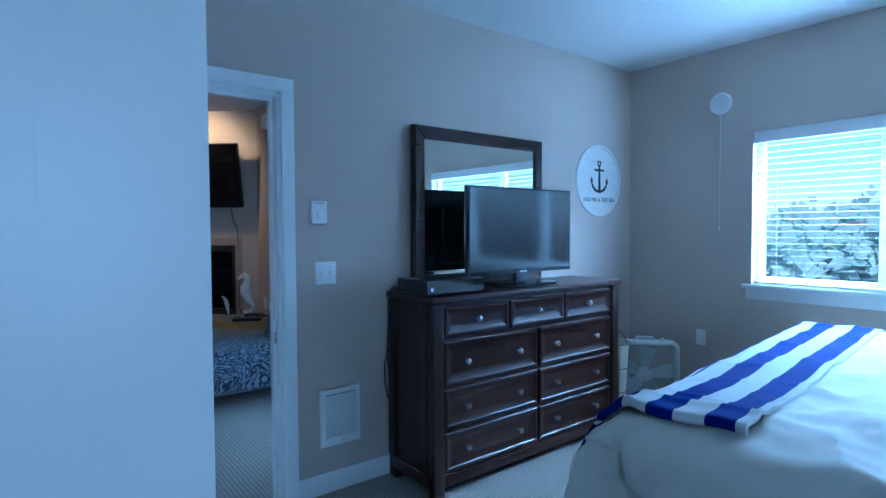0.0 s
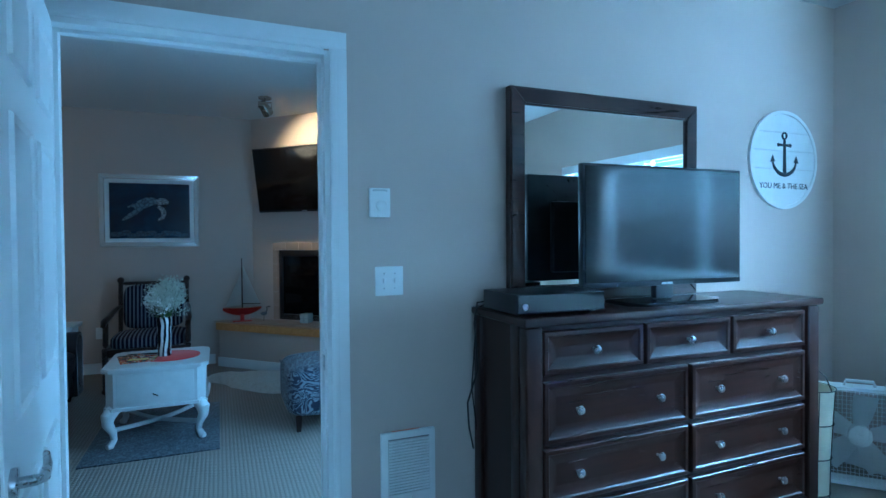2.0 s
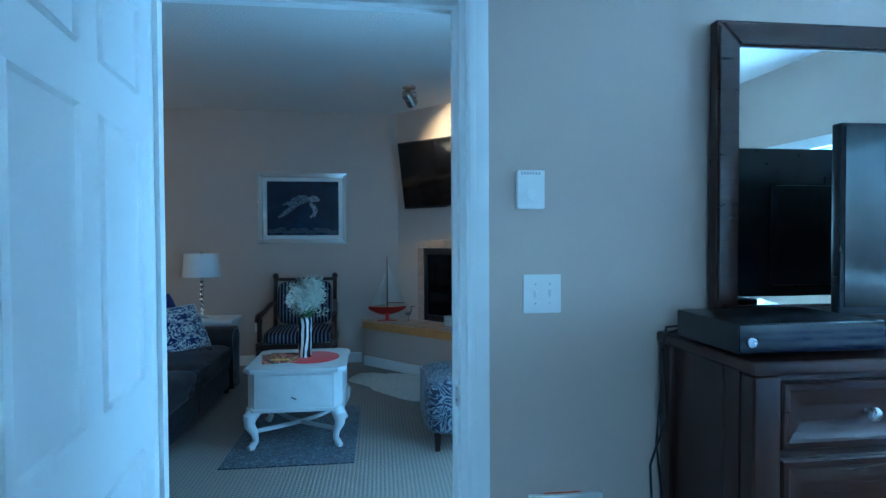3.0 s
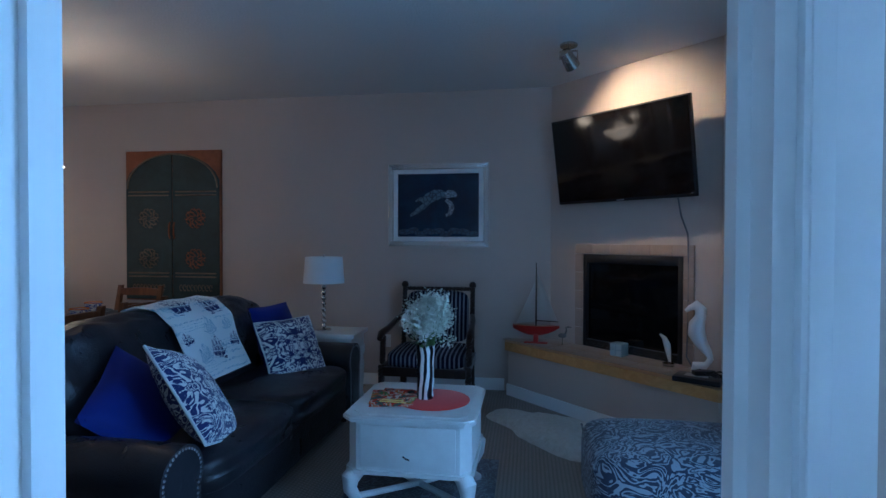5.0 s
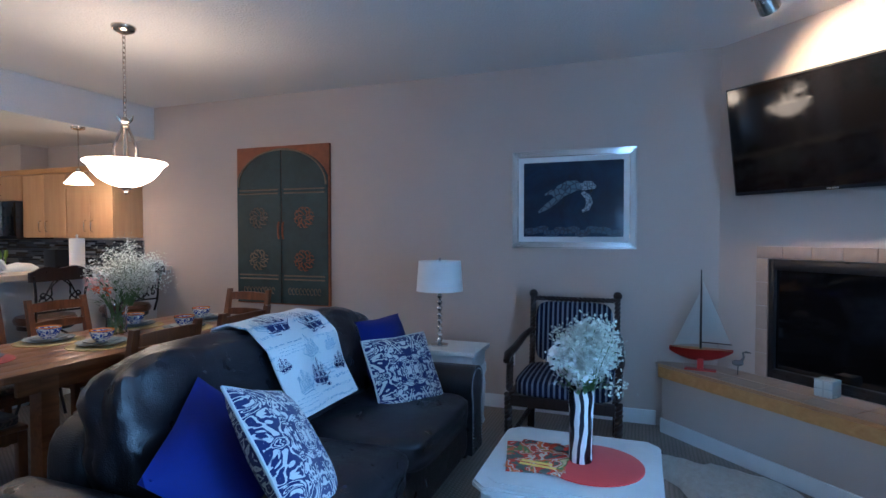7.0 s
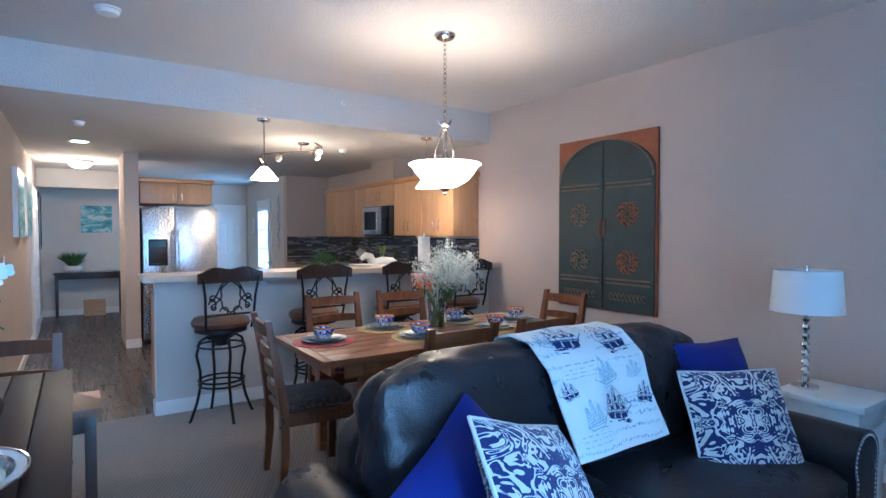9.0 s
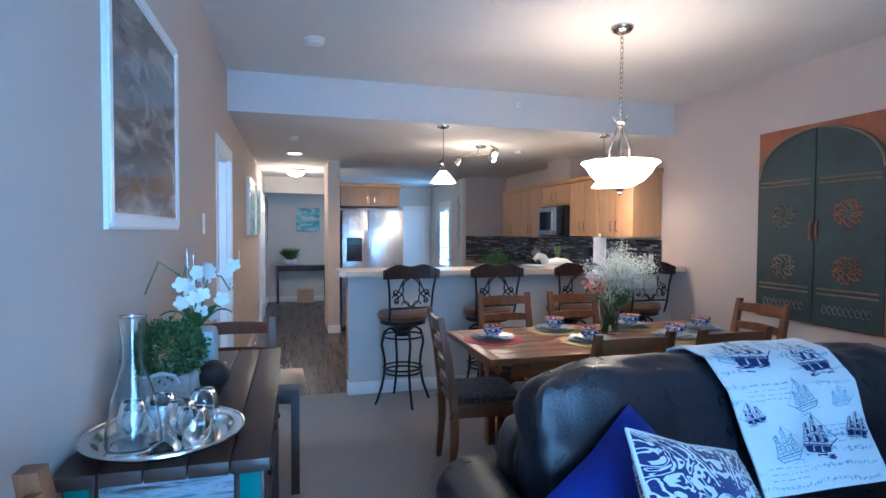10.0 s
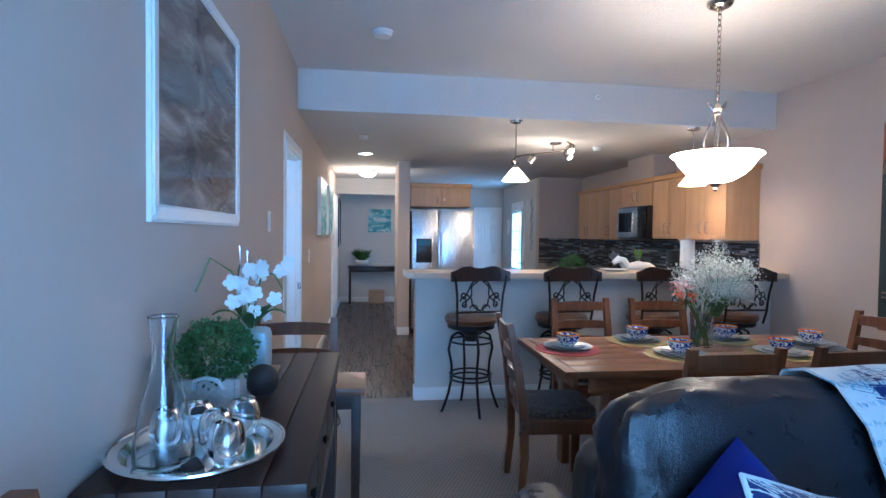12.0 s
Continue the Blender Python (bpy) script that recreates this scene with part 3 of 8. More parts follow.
part("apron", B(XE - 0.018, ya - 0.03, za - 0.105, XE - 0.0005, yb + 0.03, za - 0.029, 0.004), WHITE, w1)
blind = thing("window_blind", "white slatted blind, open, hung in the window opening", "blind")
part("head_rail", B(XE - 0.012, ya + 0.006, zb - 0.085, XE + 0.05, yb - 0.006, zb - 0.003, 0.004), WHITE, blind)
slat = finish(B(-0.0125, 0, -0.0006, 0.0125, yb - ya - 0.02, 0.0006), "slat", SLAT)
for k in range(22):
    z = zb - 0.11 - k * 0.0425
    ob = new("slat", slat)
    ob.parent = blind
    ob.matrix_basis = pose(XE + 0.03, ya + 0.01, z, 0, 4, 0)
part("bottom_rail", B(XE + 0.008, ya + 0.01, za + 0.005, XE + 0.054, yb - 0.01, za + 0.022, 0.003), WHITE, blind)
for y in (ya + 0.15, 2.35, 2.94, yb - 0.15):
    part("cord", tube(bmesh.new(), [(XE + 0.03, y, za + 0.02), (XE + 0.03, y, zb - 0.08)], 0.0015, 6), WHITE, blind)
part("wand", tube(bmesh.new(), [(XE + 0.0, yb - 0.09, 1.38), (XE + 0.0, yb - 0.09, zb - 0.09)], 0.004, 6), PLASTIC, blind)

# sliding glass door with vertical blind
w2 = new("door_3")
tagged(w2, "sliding glass balcony door in a white frame", "sliding door", "", "structure")
bm = bmesh.new()
ya, yb, za, zb = SL
for a, b, c, d in ((ya, ya + 0.07, 0.02, zb), (yb - 0.07, yb, 0.02, zb), (ya + 0.07, yb - 0.07, zb - 0.07, zb), (ya + 0.07, yb - 0.07, 0.0, 0.08), (6.1, 6.2, 0.08, zb - 0.07)):
    box(bm, XB + 0.08, a, c, XB + 0.13, b, d, 0.004)
part("door_frame", bm, WHITE, w2)
for a, b in ((ya + 0.07, 6.1), (6.2, yb - 0.07)):
    p = part("pane", B(XB + 0.103, a, 0.08, XB + 0.107, b, zb - 0.07), GLASS, w2)
    p.visible_shadow = False
part("handle", B(XB + 0.055, 7.08, 0.95, XB + 0.08, 7.11, 1.15, 0.005), STEEL, w2)
vb = thing("vertical_blind", "white vertical vane blind, partly drawn, over the balcony door", "blind")
part("valance", B(XB - 0.105, 4.87, 2.235, XB - 0.02, 7.25, 2.35, 0.005), WHITE, vb)


def vane_mesh():
    bm = bmesh.new()
    r = grid(bm, 5, 2, lambda a, b: ((a - 0.5) * 0.089, 0.008 * (1 - (2 * a - 1) ** 2), b * 2.19))
    bmesh.ops.solidify(bm, geom=bm.faces[:], thickness=0.0012)
    return finish(bm, "vane", VANE)


vane = vane_mesh()
for k in range(27):
    y = 7.19 - k * 0.05 if k < 12 else 7.19 - 12 * 0.05 - (k - 12) * 0.083
    ob = new("vane", vane)
    ob.parent = vb
    ob.matrix_basis = pose(XB - 0.063, y, 0.03, 0, 0, 28 if k < 12 else 25)
part("tilt_wand", tube(bmesh.new(), [(XB - 0.11, 6.92, 1.0), (XB - 0.108, 6.93, 2.25)], 0.004, 8), PLASTIC, vb)

# bar wall between dining space and kitchen
bm = bmesh.new()
box(bm, -4.0, 5.762, 0, XBEAM, YN, 1.05)
structure("wall_bar", bm, WALL_LIGHT, "pale half wall under the breakfast bar")
structure("baseboard_bar", B(XBEAM, 5.748, 0.001, XBEAM + 0.014, YN, 0.11, 0.004), WHITE, "white baseboard")
structure("baseboard_bar_end", B(-4.0, 5.748, 0.001, XBEAM, 5.762, 0.11, 0.004), WHITE)
bm = prism(bmesh.new(), [(-3.72, 5.66), (-3.66, 5.72), (-3.66, YN - 0.002), (-4.12, YN - 0.002), (-4.12, 5.66)], 1.052, 1.098)
e = [e for e in bm.edges]
bmesh.ops.bevel(bm, geom=e, offset=0.006, segments=2, affect="EDGES")
solo("bar_counter", bm, BAR_TOP, "long pale laminate breakfast bar top on a half wall", "counter")
# column beside the fridge, hall end wall, kitchen west wall and the entry behind it
structure("wall_column", B(-7.75, 5.76, 0, -6.85, 5.92, ZK), WALL, "taupe wall end beside the fridge")
structure("baseboard_column", B(-6.85, 5.756, 0, -6.836, 5.924, 0.11, 0.003), WHITE)
structure("wall_hall_end", B(-10.65, Y2, 0, -10.5, 6.3, ZK), WALL_LIGHT, "pale wall at the end of the hall")
structure("baseboard_hall_end", B(-10.5, Y2, 0, -10.486, 6.3, 0.11, 0.003), WHITE)
structure("wall_kitchen_west", B(-8.6, 8.28, 0, -8.45, YN, ZK), WALL, "taupe kitchen end wall")
structure("wall_entry_side", B(-11.8, 8.28, 0, -8.6, 8.42, ZK), WALL_LIGHT, "pale entry wall")
structure("wall_entry_end", B(-11.15, 6.6, 0, -11.0, 8.28, ZK), WALL_LIGHT)
structure("wall_hall_header", B(-9.6, Y2, 2.12, -9.4, 5.9, ZK), WALL_LIGHT)

# outside: ground and wood edge
# grass colour lifted to carry the haze of distance
structure("ground", B(4.2, -60, -6.2, 90, 60, -6.0), plain("far hazed grass", (0.20, 0.23, 0.13), 0.9, grain=0.4, scale=2), "")

# ---------------------------------------------------------------- bedroom things


def drawer_front(w, h, mat):
    """A drawer front with a raised rim and a sloping recessed panel, facing -y."""
    bm = bmesh.new()
    prof = [(0, 0.0008), (0, -0.018), (0.004, -0.022), (0.018, -0.022), (0.024, -0.016), (0.03, -0.014), (0.060, -0.005), (0.066, -0.005)]
    loops = [[bm.verts.new((x, y, z)) for x, z in ((i, i), (w - i, i), (w - i, h - i), (i, h - i))] for i, y in prof]
    for a, b in zip(loops, loops[1:]):
        for q in range(4):
            bm.faces.new((a[q], a[(q + 1) % 4], b[(q + 1) % 4], b[q]))
    bm.faces.new(loops[-1])
    bm.faces.new(loops[0][::-1])
    bmesh.ops.recalc_face_normals(bm, faces=bm.faces)
    return finish(bm, "drawer", mat, 20)


def dresser():
    x0, x1, y0, y1, top = 2.10, 3.72, 4.215, 4.645, 1.068
    d = thing("dresser", "dark espresso wooden nine-drawer dresser against the bedroom wall", "dresser", pose(0, 0, 0))
    bm = bmesh.new()
    box(bm, x0 + 0.015, y0 + 0.03, 0.06, x1 - 0.015, y1, top - 0.03)
    part("body", bm, DRESSER_V, d)
    bm = B(x0 - 0.012, y0 - 0.018, top - 0.034, x1 + 0.012, y1 + 0.005, top, 0.012, 3)
    part("top", bm, DRESSER, d)
    part("plinth", B(x0, y0 + 0.004, 0.05, x1, y1, 0.12, 0.008), DRESSER, d)
    for x in (x0, x1 - 0.075):
        part("corner_post", B(x, y0 - 0.004, 0.0, x + 0.075, y0 + 0.05, top - 0.035, 0.014, 3), DRESSER_V, d)
        part("back_foot", B(x, y1 - 0.07, 0.0, x + 0.075, y1 - 0.002, 0.06, 0.006), DRESSER_V, d)
    part("side_frame", B(x0 - 0.001, y0 + 0.05, 0.12, x0 + 0.02, y0 + 0.11, top - 0.035, 0.004), DRESSER_V, d)
    part("side_frame", B(x0 - 0.001, y1 - 0.06, 0.12, x0 + 0.02, y1, top - 0.035, 0.004), DRESSER_V, d)
    xa, xb = x0 + 0.085, x1 - 0.085
    w3, w2 = (xb - xa - 0.03) / 3, (xb - xa - 0.02) / 2
    rows = [(0.845, 0.165, 3), (0.585, 0.235, 2), (0.355, 0.21, 2), (0.125, 0.21, 2)]
    for z, h, n in rows:
        w = w3 if n == 3 else w2
        me = drawer_front(w, h, DRESSER)
        for i in range(n):
            f = new("drawer", me)
            f.parent = d
            f.matrix_basis = pose(xa + i * (w + (0.015 if n == 3 else 0.02)), y0 + 0.029, z)
            for k in ([0.5] if n == 3 else [0.22, 0.78]):
                bm = bmesh.new()
                prof = [(0.006, 0), (0.006, 0.016), (0.015, 0.02), (0.018, 0.026), (0.015, 0.033), (0.004, 0.037)]
                lathe(bm, prof, seg=16)
                bmesh.ops.rotate(bm, cent=(0, 0, 0), matrix=Matrix.Rotation(radians(90), 3, "X"), verts=bm.verts)
                bmesh.ops.translate(bm, vec=(w * k, -0.0055, h / 2), verts=bm.verts)
                part("knob", bm, STEEL, f, "small round metal knob")
    return d


dresser()


def framed(name, label, x0, x1, z0, z1, fw, depth, frame_mat, face_mat, m, category, mat_w=0.0, mat_mat=None, proud=0.012, round_frame=False):
    """A frame of four mitred bars round a face, in the xz plane, facing -y; wall at y = 0."""
    ob = thing(name, label, category, m)
    bars = [((x0, z0), (x1, z0), (x1 - fw, z0 + fw), (x0 + fw, z0 + fw)), ((x1, z0), (x1, z1), (x1 - fw, z1 - fw), (x1 - fw, z0 + fw)),
            ((x1, z1), (x0, z1), (x0 + fw, z1 - fw), (x1 - fw, z1 - fw)), ((x0, z1), (x0, z0), (x0 + fw, z0 + fw), (x0 + fw, z1 - fw))]
    for q in bars:
        bm = bmesh.new()
        bk = [bm.verts.new((x, -0.001, z)) for x, z in q]
        ft = [bm.verts.new((x, -depth + (0.004 if i > 1 else 0), z)) for i, (x, z) in enumerate(q)]
        bm.faces.new(ft)
        bm.faces.new(bk[::-1])
        for i in range(4):
            bm.faces.new((bk[i], bk[(i + 1) % 4], ft[(i + 1) % 4], ft[i]))
        bmesh.ops.recalc_face_normals(bm, faces=bm.faces)
        bmesh.ops.bevel(bm, geom=[e for e in bm.edges if abs(e.verts[0].co.y + depth) < 0.006 and abs(e.verts[1].co.y + depth) < 0.006], offset=min(0.008, fw * 0.2), segments=3, affect="EDGES")
        part("frame_bar", bm, frame_mat, ob)
    a = fw + mat_w
    if mat_w:
        bm = bmesh.new()
        box(bm, x0 + fw, -depth * 0.55, z0 + fw, x1 - fw, -depth * 0.5, z1 - fw)
        part("mat_board", bm, mat_mat, ob, "white mat board")
    part("face", B(x0 + a, -depth * 0.62, z0 + a, x1 - a, -depth * 0.55 - 0.0005, z1 - a), face_mat, ob)
    return ob


framed("dresser_mirror", "large mirror in a dark wooden frame standing on the dresser", 0, 1.10, 0, 0.965, 0.078, 0.045, DRESSER, MIRROR, pose(2.262, 4.645, 1.069, 0.3, 0, 0), "mirror")


def flat_tv(name, label, w, h, m, stand=True, group=""):
    tv = thing(name, label, "television", m)
    part("bezel", B(-w / 2, -0.012, 0, w / 2, 0.02, h, 0.004), BLACK, tv)
    part("screen", B(-w / 2 + 0.012, -0.0155, 0.022, w / 2 - 0.012, -0.0125, h - 0.012), LCD if stand else SCREEN, tv, "glossy black screen")
    part("back_shell", B(-w * 0.36, 0.02, h * 0.08, w * 0.36, 0.06, h * 0.75, 0.015), BLACK, tv)
    part("chin_mark", B(-0.03, -0.0168, 0.005, 0.03, -0.0122, 0.014), STEEL, tv)
    if stand:
        part("neck", B(-0.05, 0.0, -0.06, 0.05, 0.035, 0.08, 0.008), BLACK, tv)
        bm = prism(bmesh.new(), [(-0.26, -0.06), (-0.2, -0.11), (0.2, -0.11), (0.26, -0.06), (0.26, 0.09), (-0.26, 0.09)], -0.077, -0.062)
        part("base", bm, SCREEN, tv)
    return tv


flat_tv("television", "black flat-screen television on a stand on the dresser", 0.90, 0.53, pose(2.93, 4.385, 1.146, 0, 0, -1))
dvr = thing("video_recorder", "slim black video recorder box on the dresser", "recorder", pose(2.085, 4.25, 1.0695))
part("case", B(0, 0, 0.008, 0.40, 0.27, 0.082, 0.004), BLACK, dvr)
part("front_panel", B(0.004, -0.004, 0.012, 0.396, 0.0, 0.078), SCREEN, dvr)
part("button", tube(bmesh.new(), [(0.035, -0.003, 0.036), (0.035, -0.008, 0.036)], 0.012, 16), STEEL, dvr)
for x in (0.03, 0.35):
    for y in (0.03, 0.22):
        part("foot", B(x, y, 0, x + 0.025, y + 0.025, 0.008), BLACK, dvr)
bm = bmesh.new()
tube(bm, [(2.10, 4.55, 1.10), (2.04, 4.58, 1.09), (2.035, 4.6, 1.0), (2.05, 4.6, 0.8), (2.0, 4.6, 0.66), (2.015, 4.62, 0.55), (2.04, 4.63, 0.45)], 0.004, 6)
tube(bm, [(2.09, 4.57, 1.09), (2.05, 4.61, 1.06), (2.045, 4.62, 0.9), (2.03, 4.62, 0.72), (2.06, 4.63, 0.5)], 0.0035, 6)
solo("cable", bm, BLACK, "black cables hanging beside the dresser", "cable", pose(0.045, 0, 0))


def text_mesh(words, size, mat, parent, m, name="lettering", spacing=1.0):
    cu = bpy.data.curves.new(name, "FONT")
    cu.body, cu.size, cu.extrude, cu.align_x, cu.space_character = words, size, 0.0008, "CENTER", spacing
    cu.resolution_u = 2
    tmp = bpy.data.objects.new(name, cu)
    me = bpy.data.meshes.new_from_object(tmp)
    bpy.data.objects.remove(tmp)
    me.materials.append(mat)
    ob = new(name, me)
    ob.parent = parent
    ob.matrix_basis = m
    return ob


def anchor_sign():
    s = thing("anchor_sign", "round whitewashed plank sign with a dark anchor", "wall sign", pose(4.09, 4.669, 1.80, 90, 0, 0))
    wood_w = plain("whitewashed wood", (0.72, 0.71, 0.68), 0.6, grain=0.12, scale=12)
    r = 0.262
    for k in range(5):
        ya, yb = -r + k * 2 * r / 5 + 0.0015, -r + (k + 1) * 2 * r / 5 - 0.0015
        pts = [(math.sqrt(max(0, r * r - y * y)), y) for y in np.linspace(ya, yb, 7)]
        pts += [(-x, y) for x, y in reversed(pts)]
        part("plank", prism(bmesh.new(), [p for i, p in enumerate(pts) if abs(p[0]) > 0.002 or i in (0, 6)], 0.002, 0.016), wood_w, s)
    bm = bmesh.new()
    for i in range(64):
        a0, a1 = 2 * math.pi * i / 64, 2 * math.pi * (i + 1) / 64
        c0, c1 = Vector((math.cos(a0), math.sin(a0), 0)), Vector((math.cos(a1), math.sin(a1), 0))
        q = [(c0 * r, c1 * r), (c0 * (r + 0.02), c1 * (r + 0.02))]
        za, zb = Vector((0, 0, 0.001)), Vector((0, 0, 0.021))
        v = [bm.verts.new(p) for p in (q[0][0] + za, q[0][1] + za, q[0][1] + zb, q[0][0] + zb, q[1][0] + za, q[1][1] + za, q[1][1] + zb, q[1][0] + zb)]
        for f in ((2, 3, 7, 6), (4, 5, 6, 7), (0, 3, 2, 1), (0, 1, 5, 4)):
            bm.faces.new([v[j] for j in f])
    bmesh.ops.remove_doubles(bm, verts=bm.verts, dist=1e-5)
    part("rim", bm, wood_w, s)
    ink = plain("dark navy ink", (0.02, 0.025, 0.035), 0.7)
    bm = bmesh.new()
    z = 0.018
    tube(bm, [(0, -0.075, z), (0, 0.12, z)], [0.011, 0.007], 8)
    tube(bm, [(-0.05, 0.085, z), (0.05, 0.085, z)], 0.008, 8)
    for q in (-0.05, 0.05):
        lathe(bm, [(0.001, -0.004), (0.012, 0), (0.001, 0.004)], (q, 0.085, z), 10)
    tube(bm, [(0.018 * math.cos(a), 0.138 + 0.018 * math.sin(a), z) for a in np.linspace(0, 2 * math.pi, 13)], 0.006, 6)
    tube(bm, [(0.098 * math.sin(a), -0.0 - 0.085 * math.cos(a) + 0.0, z) for a in np.linspace(-1.45, 1.45, 17)], [0.004 + 0.008 * math.sin(math.pi * i / 16) for i in range(17)], 8)
    for sx in (-1, 1):
        bmv = [bm.verts.new((sx * x, y, z + dz)) for dz in (0, 0.002) for x, y in ((0.098, 0.028), (0.078, -0.012), (0.118, -0.016))]
        bm.faces.new(bmv[3:])
        for i in range(3):
            bm.faces.new((bmv[i], bmv[(i + 1) % 3], bmv[3 + (i + 1) % 3], bmv[3 + i]))
    part("anchor", bm, ink, s, "dark painted anchor")
    text_mesh("YOU ME & THE SEA", 0.047, ink, s, pose(0, -0.165, 0.0165))
    return s


anchor_sign()
# thermostat, double switch, wall heater, outlets
th = thing("thermostat", "white dial thermostat on the wall", "thermostat", pose(1.638, Y1, 1.452))
part("body", B(0, -0.028, 0, 0.086, -0.0005, 0.118, 0.006), PLASTIC, th)
bm = lathe(bmesh.new(), [(0.022, 0), (0.021, 0.012), (0.018, 0.014)], seg=24)
bmesh.ops.rotate(bm, cent=(0, 0, 0), matrix=Matrix.Rotation(radians(90), 3, "X"), verts=bm.verts)
bmesh.ops.translate(bm, vec=(0.046, -0.028, 0.045), verts=bm.verts)
part("dial", bm, PLASTIC, th)
# raised grey strips paint the dark inside of the vent slots
for k in range(7):
    part("vent_slot_shade", B(0.012 + k * 0.009, -0.0288, 0.104, 0.016 + k * 0.009, -0.0279, 0.112), plain("slot shade grey", (0.3, 0.3, 0.3), 0.6), th)


def plate(name, label, m, w, h, rockers, category="switch", toggles=True, dark=False):
    s = thing(name, label, category, m)
    part("plate", B(-w / 2, -0.006, -h / 2, w / 2, -0.0004, h / 2, 0.003), PLASTIC, s)
    for k in range(rockers):
        x = (k - (rockers - 1) / 2) * 0.046
        if toggles:
            part("toggle", B(x - 0.005, -0.02, -0.008, x + 0.005, -0.006, 0.012, 0.002), PLASTIC, s)
        else:
            part("rocker", B(x - 0.017, -0.009, -0.034, x + 0.017, -0.006, 0.034, 0.002), PLASTIC, s)
        for dz in (-0.03, 0.03):
            part("screw", tube(bmesh.new(), [(x, -0.0055, dz), (x, -0.0075, dz)], 0.003, 8), STEEL, s)
    return s


plate("light_switch", "white double toggle switch plate on the bedroom wall", pose(1.722, Y1, 1.19), 0.12, 0.12, 2)
plate("wall_outlet", "white wall outlet plate below the window", pose(XE, 4.045, 0.585, 0, 0, -90), 0.075, 0.12, 1, "outlet", False)
ht = thing("wall_heater", "white louvred electric wall heater", "heater", pose(1.675, Y1, 0.254))
part("frame", B(0, -0.022, 0, 0.238, -0.0005, 0.309, 0.006), PLASTIC, ht)
# flat grey sheet paints the shade between the fins, no real hollow
part("grille_shade", B(0.03, -0.0235, 0.045, 0.208, -0.0215, 0.282), plain("grille shadow", (0.2, 0.2, 0.2), 0.6), ht)
fin = finish(B(0, -0.006, 0, 0.178, 0.004, 0.0065, 0.001), "fin", PLASTIC)
for k in range(19):
    f = new("fin", fin)
    f.parent = ht
    f.matrix_basis = pose(0.03, -0.0245, 0.05 + k * 0.0122, 20)
part("knob", tube(bmesh.new(), [(0.13, -0.022, 0.022), (0.13, -0.032, 0.022)], 0.01, 14), PLASTIC, ht)
part("label_strip", B(0.05, -0.012, 0.3095, 0.17, -0.004, 0.3105), plain("orange label", (0.6, 0.15, 0.05), 0.5), ht)
al = thing("wall_alarm", "round white alarm on the wall with a hanging pull cord", "alarm", pose(XE, 3.913, 2.335, 0, 0, -90))
bm = lathe(bmesh.new(), [(0.078, 0), (0.078, 0.018), (0.07, 0.03), (0.02, 0.034)], seg=32)
bmesh.ops.rotate(bm, cent=(0, 0, 0), matrix=Matrix.Rotation(radians(90), 3, "X"), verts=bm.verts)
part("body", bm, PLASTIC, al)
part("pull_cord", tube(bmesh.new(), [(0.0, -0.012, -0.07), (0.0, -0.012, -0.90)], 0.0015, 6), PLASTIC, al)
part("cord_end", lathe(bmesh.new(), [(0.002, 0.0), (0.006, 0.005), (0.006, 0.02), (0.002, 0.026)], (0, -0.012, -0.925), 10), PLASTIC, al)


